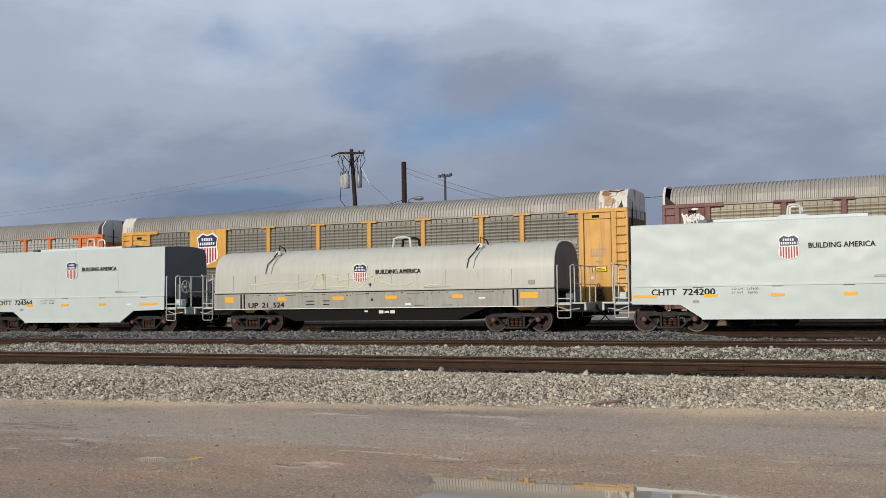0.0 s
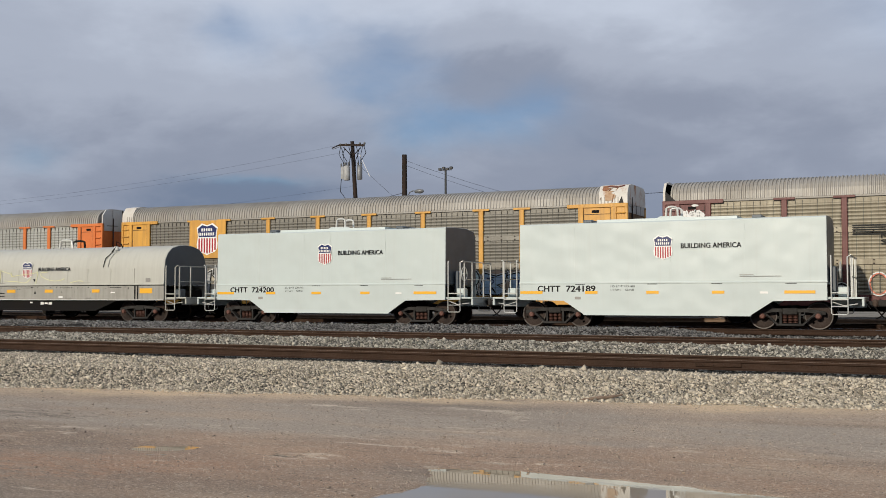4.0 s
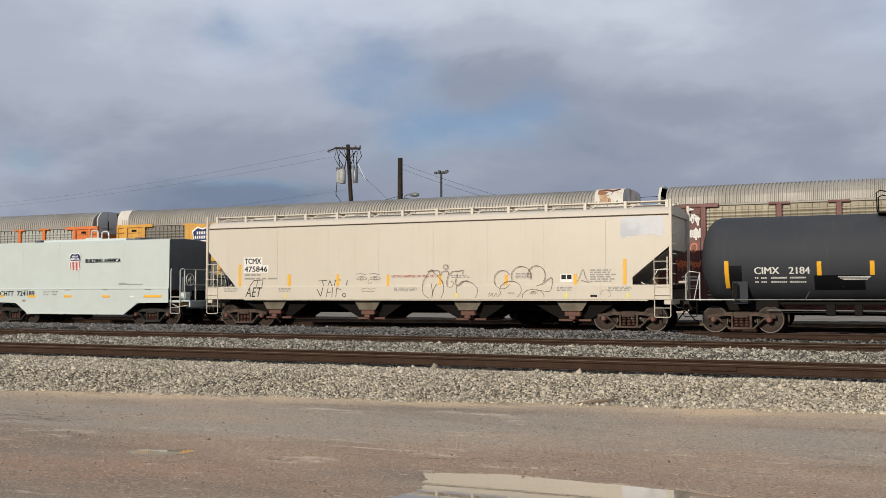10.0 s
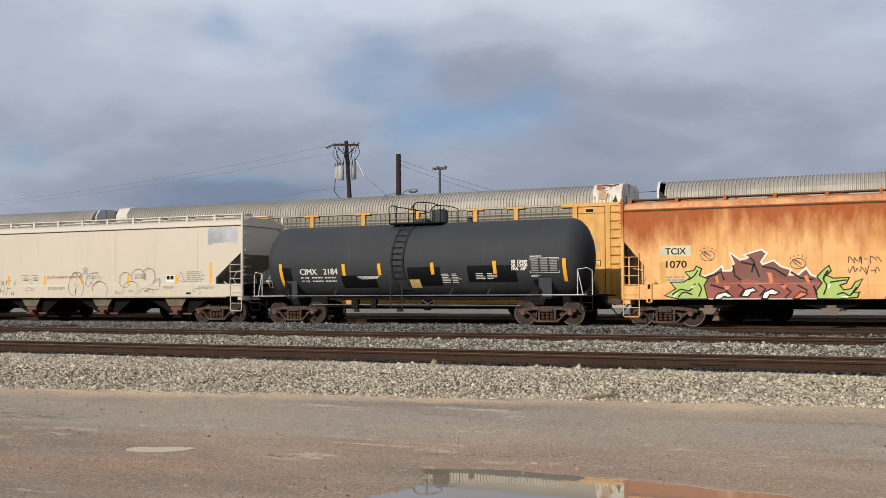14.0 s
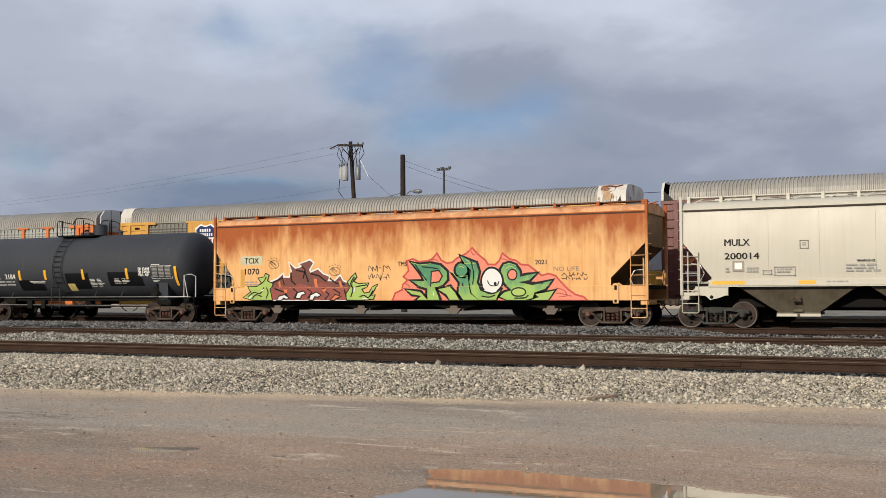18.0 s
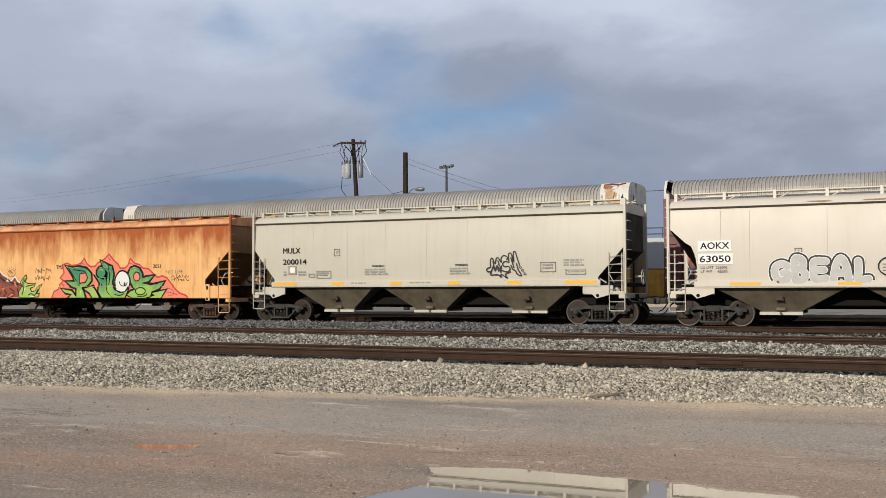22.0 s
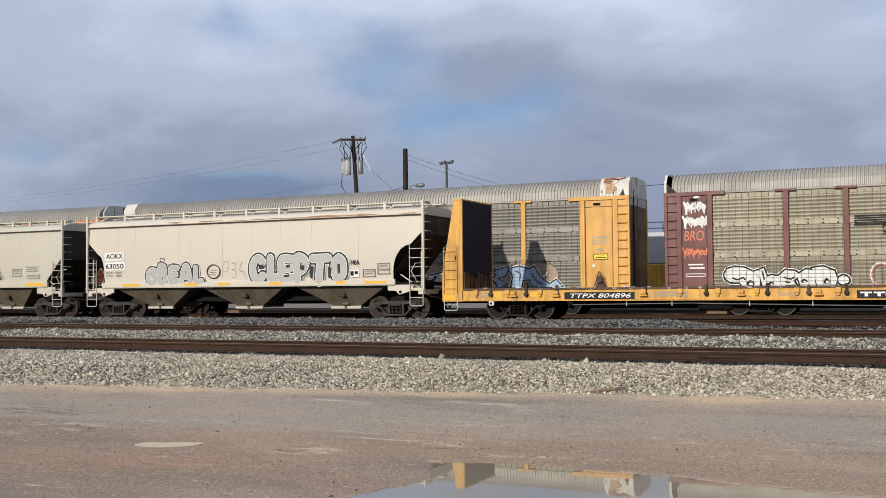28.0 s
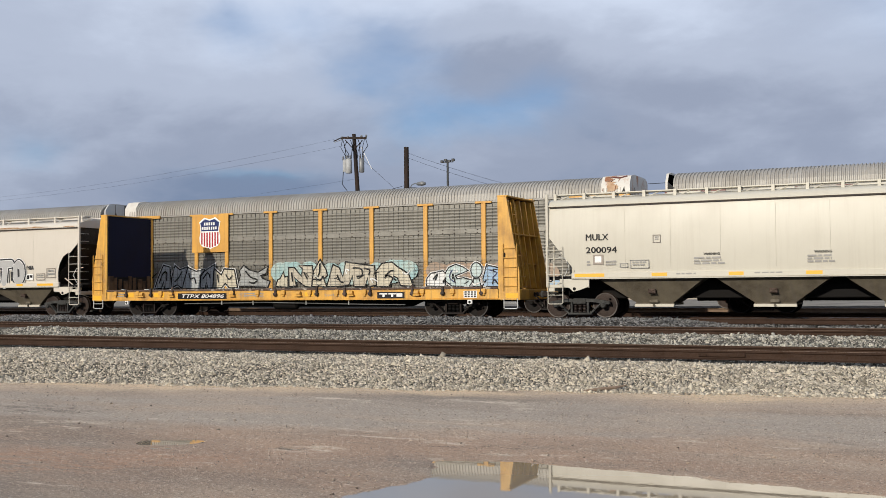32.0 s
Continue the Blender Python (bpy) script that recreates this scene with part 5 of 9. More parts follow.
        part("end_floor", Shape().box(k * (H - 0.02), x1, -1.30, 1.30, z_sill - 0.12, z_sill + 0.02, 0.01), BLACK, car)


def running_boards(car, H, z_eave, z_top, material, brackets, y=-1.0, walk_mat=None):
    """Roof walk with its edge angle carried on brackets, and hatch covers in a row."""
    part("roof_walk", Shape().box(-H + 0.18, H - 0.18, y - 0.03, y + 0.45, z_top - 0.045, z_top, 0.008), walk_mat or material, car, "steel grating roof walk")
    part("roof_walk", Shape().box(-H + 0.18, H - 0.18, -y - 0.45, -y + 0.03, z_top - 0.045, z_top, 0.008), material, car)
    part("hatch_trough", Shape().box(-H + 0.4, H - 0.4, -0.30, 0.30, z_eave + 0.30, z_top - 0.08, 0.02), material, car)
    br = Shape().box(-0.055, 0.055, y - 0.16, y - 0.10, z_eave + 0.14, z_top + 0.005, 0.006)
    br.box(-0.03, 0.03, y - 0.12, y + 0.45, z_top - 0.10, z_top - 0.046, 0.006)
    br.tube([(0.05, y - 0.10, z_eave + 0.20), (0.48, y + 0.06, z_top - 0.06)], 0.022, 5)
    me = br.mesh("walk_bracket")
    me.materials.append(material)
    for i in range(brackets):
        x = -H + 0.25 + (2 * H - 0.5) * i / (brackets - 1)
        b = part("walk_bracket", me, material, car); b.location = (x, 0, 0)
    for i in range(5):
        x = (-0.8 + 0.4 * i) * H
        part("hatch", Shape().box(x - 0.6, x + 0.6, -0.28, 0.28, z_top - 0.13, z_top - 0.03, 0.02), material, car)


def corner_gear(car, H, z_sill, z_top, z_eave, material, kl=2.75, kr=3.0, y=-1.52):
    """Corner posts, side ladders, grab irons and sill steps at both ends."""
    for k, zl in ((-1, kl), (1, kr)):
        part("corner_post", Shape().box(k * (H - 0.10), k * H, y - 0.03, y + 0.07, z_sill, z_top - 0.02, 0.012), material, car)
        part("corner_post", Shape().box(k * (H - 0.10), k * H, -y - 0.07, -y + 0.03, z_sill, z_top - 0.02, 0.012), material, car)
        a, b = k * (H - 0.62), k * (H - 0.06)
        ladder(car, min(a, b), max(a, b), z_sill + 0.02, zl, y - 0.03, material, 5)
        stirrup(car, min(a, b), max(a, b), z_sill - 0.60, z_sill, y, material)
        for i in range(9):
            z = z_sill + 0.55 + i * (z_top - z_sill - 0.7) / 8
            part("grab_iron", Shape().tube([(k * H, y + 0.05, z), (k * (H + 0.07), y + 0.08, z), (k * (H + 0.07), y + 0.48, z), (k * H, y + 0.52, z)], 0.011, 5), material, car)
        part("end_sill", Shape().box(k * (H - 0.30), k * (H - 0.02), -1.48, 1.48, z_sill - 0.16, z_sill + 0.02, 0.02), material, car)
        part("draft_sill", Shape().box(k * (H - 3.1), k * (H + 0.02), -0.22, 0.22, 0.72, z_sill, 0.03), BLACK, car)
        part("uncoupling_lever", Shape().tube([(k * (H + 0.02), -1.4, 0.98), (k * (H + 0.06), -1.0, 0.86), (k * (H + 0.10), -0.4, 0.84), (k * (H + 0.2), -0.25, 0.7)], 0.014, 5), material, car)
    part("brake_cylinder", Shape().turned([(-0.35, 0.10), (-0.33, 0.17), (0.30, 0.17), (0.36, 0.10)], "x", (-(H - 0.95), -1.0, z_sill + 0.30), 14), material, car, "", 40)
    for k in (-1, 1):
        part("end_brace", Shape().tube([(k * (H - 0.22), -1.30, z_sill + 0.05), (k * (H - 0.22), -1.30, z_sill + 1.5)], 0.03, 6), material, car)
        part("end_brace", Shape().tube([(k * (H - 0.30), -1.25, z_sill + 0.08), (k * (H - 1.15), -1.25, z_sill + 0.62)], 0.025, 6), material, car)
        part("valve_body", Shape().box(k * (H - 0.62), k * (H - 0.38), -1.2, -0.95, z_sill + 0.05, z_sill + 0.34, 0.04), material, car)
        part("brake_pipe", Shape().tube([(k * (H - 0.5), -1.1, z_sill + 0.3), (k * (H - 0.75), -1.15, z_sill + 0.75), (k * (H - 0.6), -1.1, z_sill + 1.05), (k * (H - 0.28), -1.0, z_sill + 1.1)], 0.018, 6), RAILING, car)
    part("air_reservoir", Shape().turned([(-0.5, 0.10), (-0.42, 0.2), (0.42, 0.2), (0.5, 0.10)], "x", (-(H - 1.2), 0.1, z_sill + 0.42), 14), RAILING, car, "", 40)
    s = Shape()
    n, R, cx = 16, 0.28, H - 0.02
    s.tube([(cx + 0.12, 0.5 + R * math.cos(2 * math.pi * i / n), 1.75 + R * math.sin(2 * math.pi * i / n)) for i in range(n + 1)], 0.018, 6)
    for i in range(4):
        s.tube([(cx + 0.12, 0.5, 1.75), (cx + 0.12, 0.5 + R * math.cos(math.pi / 2 * i), 1.75 + R * math.sin(math.pi / 2 * i))], 0.012, 5)
    s.turned([(-0.18, 0.06), (0.14, 0.06)], "x", (cx, 0.5, 1.75), 10)
    part("brake_wheel", s, material, car, "hand brake wheel", 40)


def chute(car, x, z_top, z_bot, half_top, half_bot, material, gate, y_half=1.15, gate_label="", inset=0.8):
    """Discharge hopper: four sloping sheets down to a gate with its shaft."""
    s = Shape()
    a = [(x - half_top, -y_half, z_top), (x + half_top, -y_half, z_top), (x + half_top, y_half, z_top), (x - half_top, y_half, z_top)]
    q = y_half * inset
    b = [(x - half_bot, -q, z_bot), (x + half_bot, -q, z_bot), (x + half_bot, q, z_bot), (x - half_bot, q, z_bot)]
    s.loft([a, b], close=True)
    h = part("discharge_hopper", s, material, car)
    g = Shape().box(x - half_bot * 1.12, x + half_bot * 1.12, -q * 1.07, q * 1.07, z_bot - 0.06, z_bot + 0.02, 0.01)
    g.turned([(-0.12, 0.045), (0.12, 0.045)], "y", (x, -q * 1.07, z_bot - 0.06), 10)
    part("outlet_gate", g, gate, h, gate_label)
    part("capstan", Shape().box(x - 0.16, x + 0.16, -q * 1.1 - 0.10, -q * 1.1, z_bot + 0.02, z_bot + 0.14, 0.03), gate, h)


def hopper_flat(x, H, material, spec):
    """Long four-pocket hopper with flat sides."""
    car = car_root("covered_hopper", x, spec["label"], "freight car")
    zs, ze, zt = spec["sill"], spec["eave"], spec["top"]
    hopper_body(car, H, zs + 0.52, ze, zt, material, 0.0, spec["cut_l"], spec["cut_r"], zs + 0.52, end_mat=spec.get("end"), round_cut=0.0)
    part("side_sill", Shape().box(-H + 0.02, H - 0.02, -1.53, -1.44, zs, zs + 0.53, 0.015), material, car)
    part("side_sill", Shape().box(-H + 0.02, H - 0.02, 1.44, 1.53, zs, zs + 0.53, 0.015), material, car)
    running_boards(car, H, ze, zt, material, spec["brackets"], walk_mat=spec.get("walk"))
    corner_gear(car, H, zs, zt, ze, material, *spec["ladders"])
    for cx in spec["chutes"]:
        chute(car, cx, zs, 0.40 if not spec["small"] else 0.62, 1.75 if not spec["small"] else 1.65, 0.55 if not spec["small"] else 0.32, BLACK if spec["small"] else spec["chute_mat"], spec["gate"])
        if not spec["small"]:
            part("outlet_front", Shape().prism([(cx - 0.62, zs), (cx + 0.62, zs), (cx + 0.36, 0.72), (cx - 0.36, 0.72)], "y", -1.30, -1.24), BEIGE_LOW, car, "soiled cream outlet face darkened for shade")
            part("outlet_box", Shape().box(cx - 0.30, cx + 0.30, -1.28, -0.9, 0.52, 0.70, 0.03).box(cx - 0.12, cx + 0.12, -1.34, -1.0, 0.40, 0.54, 0.02), spec["gate"], car, "rusty outlet gate")
        if spec["small"]:
            part("outlet_boot", Shape().prism([(cx - 0.30, 0.66), (cx + 0.30, 0.66), (cx + 0.14, 0.44), (cx - 0.14, 0.44)], "y", -1.12, -1.0), spec["gate"], car, "dusty outlet boot")
    part("centre_sill", Shape().box(-H + 0.5, H - 0.5, -0.4, 0.4, 0.70, zs + 0.1, 0.03), BLACK, car)
    # Black pan added to stand in for shade beneath the body.
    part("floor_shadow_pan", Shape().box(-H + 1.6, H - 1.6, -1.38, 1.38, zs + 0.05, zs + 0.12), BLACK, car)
    if spec["small"]:
        # sheet that closes the lower corner, set back behind the side
        part("corner_sheet", Shape().prism([(-H + 0.62, zs + 0.5), (-H + 1.6, zs + 0.5), (-H + 1.6, 1.95), (-H + 0.62, 2.75)], "y", -1.12, -1.06), material, car, "recessed corner sheet")
    running_gear(car, spec["trucks"], H, seed=spec["seed"])
    return car


def hopper_curved(x, H, material, spec):
    """Three-pocket hopper with bowed sides."""
    car = car_root("covered_hopper", x, spec["label"], "freight car")
    zs, ze, zt = spec["sill"], spec["eave"], spec["top"]
    hopper_body(car, H, zs, ze, zt, material, 0.07, spec["cut_l"], spec["cut_r"], zs + 0.22, end_mat=END_SHADE, round_cut=spec.get("round", 0.0))
    a, b = -H + spec["cut_l"][0] - 0.1, H - spec["cut_r"][0] + 0.1
    part("side_sill", Shape().box(a, b, -1.52, -1.40, zs - 0.07, zs + 0.13, 0.015), material, car)
    part("side_sill", Shape().box(a, b, 1.40, 1.52, zs - 0.07, zs + 0.13, 0.015), material, car)
    part("sill_flange", Shape().box(a, b, -1.54, -1.38, zs - 0.10, zs - 0.072, 0.004), BEIGE, car)
    running_boards(car, H, ze, zt, material, spec["brackets"])
    corner_gear(car, H, 1.12, zt, ze, material, *spec["ladders"])
    for k in (-1, 1):
        xb = k * (H - 1.05)
        part("jacking_pad", Shape().prism([(xb - 0.55, zs - 0.08), (xb + 0.55, zs - 0.08), (xb + 0.55, 1.14), (xb + 0.2, 1.02), (xb - 0.05, 0.96), (xb - 0.2, 1.10), (xb - 0.55, 1.14)], "y", -1.5, -1.42), material, car)
        part("lug_hole", Shape().turned([(-1.512, 0.06), (-1.49, 0.06)], "y", (xb, 0, 1.06), 12), BLACK, car)
        part("end_bracket", Shape().box(k * (H - 1.6), k * H, -1.48, -1.40, 1.10, 1.22, 0.015), material, car)
    for cx in spec["chutes"]:
        # BEIGE_LOW puts the underside's shade into the chute colour.
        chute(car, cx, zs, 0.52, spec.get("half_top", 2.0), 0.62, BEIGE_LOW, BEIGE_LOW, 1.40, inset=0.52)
        part("gate_plate", Shape().box(cx - 0.70, cx + 0.70, -0.84, -0.70, 0.40, 0.50, 0.01), BEIGE, car, "pale outlet gate frame")
        part("vibrator_pocket", Shape().box(cx - 0.13, cx + 0.13, -1.19, -0.98, 0.88, 1.04, 0.03).tube([(cx - 0.13, -1.19, 0.89), (cx + 0.13, -1.19, 1.03)], 0.018, 6).tube([(cx - 0.13, -1.19, 1.03), (cx + 0.13, -1.19, 0.89)], 0.018, 6), FRAME_BROWN, car, "dark vibrator bracket")
    part("centre_sill", Shape().box(-H + 0.5, H - 0.5, -0.4, 0.4, 0.70, zs + 0.1, 0.03), BLACK, car)
    # Flat black sheet added as the belly's shade between the chutes.
    part("floor_shade_pan", Shape().box(-H + 1.2, H - 1.2, -1.36, 1.36, zs - 0.02, zs + 0.06), BLACK, car)
    running_gear(car, spec["trucks"], H, seed=spec["seed"], gear=GEAR_GREY)
    return car


# ---- tank car ----
RAIL_GREY = surf("worn grey pipe rail", (0.17, 0.17, 0.165), 0.6, dark=(0.06, 0.06, 0.06), amount=0.8, scale=1.2)


RAIL_DARK = surf("worn black ladder steel", (0.032, 0.032, 0.033), 0.6, amount=0.4, grain=0.006)


def tank_car(x):
    car = car_root("tank_car", x, "black tank car with white lettering, catwalk ladder and yellow strips", "freight car")
    R, zc, H = 1.47, 2.52, 6.88
    prof = []
    for i in range(7):
        a = math.pi / 2 * i / 6
        prof.append((-H + 0.62 * (1 - math.sin(a)), max(0.02, R * math.cos(a) ** 0.9) if i < 6 else 0.02))
    prof = [(-H, 0.02), (-H + 0.04, 0.5), (-H + 0.13, 0.9), (-H + 0.28, 1.2), (-H + 0.46, 1.39), (-H + 0.66, R)]
    prof = prof + [(-a, r) for a, r in prof[::-1]]
    part("tank", Shape().turned(prof, "x", (0, 0, zc), 64), BLACK_TANK, car, "black cylindrical tank with dished ends", 35)

    def on_tank(a0, a1, x0, x1, lift=0.006, n=8):
        """A patch on the shell between two heights on the near side."""
        s = Shape()
        t0, t1 = math.asin((a0 - zc) / R), math.asin((a1 - zc) / R)
        rows = []
        for i in range(n + 1):
            t = t0 + (t1 - t0) * i / n
            y, z = -(R + lift) * math.cos(t), zc + (R + lift) * math.sin(t)
            rows.append([(x0, y, z), (x1, y, z)])
        s.loft(rows, caps=False)
        return s
    for sx in (-2.2, -1.35, 1.9, 3.95):
        part("weld_seam", on_tank(1.3, 3.8, sx - 0.012, sx + 0.012, 0.008), BLACK_TANK, car)
    for a, b, x0, x1 in ((1.45, 2.27, -5.80, -5.37), (1.45, 1.93, -3.08, -1.53), (1.50, 2.21, -0.10, 1.30), (1.62, 2.24, 2.42, 4.38), (1.45, 1.70, 5.0, 5.3)):
        part("paint_patch", on_tank(a, b, x0, x1, 0.004), BLACK_PATCH, car, "patch of fresh black paint")
    for sx, a, b in ((-5.86, 1.52, 2.43), (-2.91, 1.93, 2.38), (-1.31, 1.93, 2.38), (0.98, 1.93, 2.38), (3.54, 1.93, 2.40), (6.25, 1.62, 2.45)):
        part("reflector", on_tank(a, b, sx - 0.07, sx + 0.07, 0.008), REFLECT, car, "yellow reflective strip")
    part("placard", on_tank(1.43, 1.75, -0.06, 0.37, 0.012), surf("faded yellow placard", (0.60, 0.47, 0.16), 0.6, dark=(0.3, 0.24, 0.1), amount=0.7, scale=14), car, "yellow tank placard")
    for txt, x0, x1, z0, z1 in (("CIMX", -4.95, -4.16, 1.98, 2.21), ("2184", -3.85, -3.20, 1.98, 2.21), ("SR 13449", 4.22, 4.84, 2.30, 2.42), ("SR 13450", 4.22, 4.84, 2.17, 2.29), ("FRA  AIP", 4.22, 4.78, 2.04, 2.16)):
        for j, dx in enumerate((0.0, -0.010, 0.010)):
            me = glyphs(txt, x0 + dx, x1 + dx, z0, z1, 0.0)
            for v in me.vertices:
                v.co.y = -math.sqrt((R + 0.011 + 0.0006 * j) ** 2 - (v.co.z - zc) ** 2)
            tagged(part("lettering", me, INK_WHITE, car), kind="stuff")

    def tank_bars(rows, mat=INK_WHITE):
        s = Shape()
        for x0, x1, z0, z1 in rows:
            y0, y1 = (-math.sqrt((R + 0.012) ** 2 - (z - zc) ** 2) for z in (z0, z1))
            s.add([(x0, y0, z0), (x1, y0, z0), (x1, y1, z1), (x0, y1, z1)], [(0, 1, 2, 3)])
        tagged(part("small_print", s, mat, car), kind="stuff")
    tank_bars([(-4.95 + a + 0.065 * q, -4.95 + a + 0.065 * q + 0.045, z, z + 0.055) for z in (1.83, 1.69) for a, m in ((0, 2), (0.2, 3), (0.52, 8), (1.12, 8)) for q in range(m)])
    rnd = random.Random(4)
    tank_bars([(c + w0, c + w1, 1.92 - 0.062 * i, 1.945 - 0.062 * i) for c, wd, n in ((1.33, 0.85, 6), (2.75, 0.9, 4)) for i in range(n) for w0, w1 in ((0, wd * rnd.uniform(0.3, 0.45)), (wd * 0.5, wd * rnd.uniform(0.7, 1.0)))])
    tank_bars([(-2.35, -1.35, 1.86, 1.885), (-2.28, -1.40, 1.82, 1.845), (-2.2, -1.45, 1.78, 1.805), (4.95, 5.4, 2.53, 2.56), (4.95, 5.3, 1.84, 1.86), (4.95, 5.2, 1.79, 1.81)])
    # framed data table
    tank_bars([(4.92, 6.05, 2.47, 2.485), (4.92, 6.05, 1.93, 1.945), (4.92, 4.935, 1.93, 2.485), (6.035, 6.05, 1.93, 2.485)])
    tank_bars([(4.98 + 0.36 * j, 5.26 + 0.36 * j, 2.42 - 0.06 * i, 2.455 - 0.06 * i) for i in range(8) for j in range(3)], INK_GREY)
    # sill walkways, brackets
    for sgn in (-1, 1):
        part("side_rail", Shape().tube([(-7.1, sgn * 1.45, 1.13), (7.1, sgn * 1.45, 1.13)], 0.022, 8), RAIL_GREY if sgn < 0 else BLACK, car)
    for k in (-1, 1):
        part("stub_sill", Shape().box(k * 4.3, k * 7.35, -0.35, 0.35, 0.74, 1.1, 0.03), BLACK, car)
        part("end_platform", Shape().box(k * 6.1, k * 7.35, -1.45, 1.45, 1.07, 1.12, 0.01), BLACK, car)
        part("saddle", Shape().prism([(-1.2, 1.0), (1.2, 1.0), (1.25, 1.75), (0.9, 1.35), (0.4, 1.10), (-0.4, 1.10), (-0.9, 1.35), (-1.25, 1.75)], "x", k * 5.45 - 0.25, k * 5.45 + 0.25), BLACK_TANK, car)
        part("end_handrail", Shape().tube([(k * 6.75, -1.46, 1.10), (k * 6.75, -1.46, 2.05), (k * 7.1, -1.44, 2.10), (k * 7.25, -1.3, 2.0), (k * 7.25, -1.3, 1.1)], 0.02, 6), RAILING, car)
        part("end_brace", Shape().tube([(k * 6.75, -1.46, 2.05), (k * 6.95, -1.46, 1.12)], 0.018, 6), RAILING, car)
        stirrup(car, min(k * 6.85, k * 7.3), max(k * 6.85, k * 7.3), 0.55, 1.1, -1.47, BLACK)
    part("rail_shoe", Shape().box(-7.2, -5.6, -1.49, -1.42, 1.11, 1.145, 0.01), RAILING, car)
    part("rail_shoe", Shape().box(5.4, 7.0, -1.49, -1.42, 1.11, 1.145, 0.01), RAILING, car)
    for sx in (-3.35, 1.72, 3.25):
        part("rail_bracket", Shape().tube([(sx, -1.45, 1.13), (sx + 0.14, -1.42, 1.40)], 0.025, 6), BLACK_TANK, car)
    part("jack_pad", Shape().prism([(4.92, 1.12), (5.2, 1.12), (5.32, 1.32), (5.1, 1.58), (4.98, 1.36)], "y", -1.44, -1.38), BLACK, car)
    part("post_plate", Shape().box(-5.65, -5.5, -1.47, -1.41, 1.13, 1.7, 0.01), BLACK, car)
    # curved ladder over the shell and down to the rail
    lad = None
    s = Shape()
    for sx in (-0.74, -0.24):
        pts = [(sx, -1.56, 0.62), (sx, -1.56, 1.7)] + [(sx + 0.12 * max(0, math.sin(a)), -(R + 0.09) * math.cos(a), zc + (R + 0.09) * math.sin(a)) for a in [-0.5 + 0.14 * i for i in range(14)]]
        s.tube(pts, 0.022, 6)
    lad = part("ladder", s, RAIL_DARK, car, "black side ladder")
    for i in range(15):
        z = 0.64 + i * 0.235
        y = -1.57 if z < 1.75 else -math.sqrt(max(0.1, (R + 0.09) ** 2 - (z - zc) ** 2))
        part("rung", Shape().tube([(-0.74 + (0.1 if z > 3.2 else 0), y, z), (-0.24 + (0.1 if z > 3.2 else 0), y, z)], 0.015, 5), BLACK, lad)
    # fittings platform on the crown
    part("catwalk", Shape().box(-1.15, 1.07, -0.85, 0.85, 3.93, 3.99, 0.01), BLACK, car, "black grating platform")
    for y in (-0.85, 0.85):
        part("guard_rail", Shape().tube([(-1.15, y, 3.97), (-1.17, y, 4.60), (-1.05, y, 4.68), (-0.75, y, 4.60), (-0.45, y, 4.56), (-0.2, y, 4.50), (-0.05, y, 4.70), (0.1, y, 4.78), (0.7, y, 4.72), (1.07, y, 4.6), (1.07, y, 3.97)], 0.022, 6), BLACK, car)
        for sx in (-0.85, -0.08, 0.45):
            part("guard_post", Shape().tube([(sx, y, 3.95), (sx, y, 4.68)], 0.026, 6), BLACK, car)
    part("dome_lid", Shape().turned([(3.9, 0.30), (4.38, 0.32), (4.5, 0.28), (4.53, 0.1)], "z", (0.68, 0.0, 0), 24), BLACK_TANK, car, "black manway cover", 40)
    part("valve_box", Shape().box(-0.35, 0.2, -0.25, 0.25, 3.96, 4.16, 0.05), BLACK_TANK, car)
    part("vent_valve", Shape().turned([(3.95, 0.10), (4.1, 0.10), (4.12, 0.14), (4.2, 0.05)], "z", (2.0, -0.1, 0), 12), BLACK_TANK, car, "", 40)
    # pipes and outlet under the belly
    part("bottom_outlet", Shape().turned([(0.55, 0.12), (0.62, 0.2), (0.9, 0.22), (1.1, 0.3)], "z", (0.1, 0, 0), 14), BLACK, car, "", 40)
    part("brake_rod", Shape().tube([(-4.6, -1.0, 0.78), (4.4, -1.0, 0.74)], 0.022, 6), RAIL_GREY, car)
    part("brake_pipe", Shape().tube([(-6.9, -0.6, 0.70), (6.9, -0.6, 0.70)], 0.022, 6), BLACK, car)
    part("skid_brace", Shape().tube([(0.5, -1.3, 0.95), (0.75, -1.35, 0.80), (1.0, -1.3, 0.95)], 0.016, 6), RAIL_GREY, car)
    for sx, w in ((-1.75, 0.25), (-2.6, 0.3)):
        part("pipe_hanger", Shape().box(sx - w / 2, sx + w / 2, -1.1, -0.9, 0.6, 1.0, 0.02), BLACK, car)
    part("tank_spine", Shape().box(-4.5, 4.5, -0.25, 0.25, 0.95, 1.12, 0.02), BLACK, car)
    running_gear(car, 5.45, 7.35, 1.83, seed=2184)
    return car


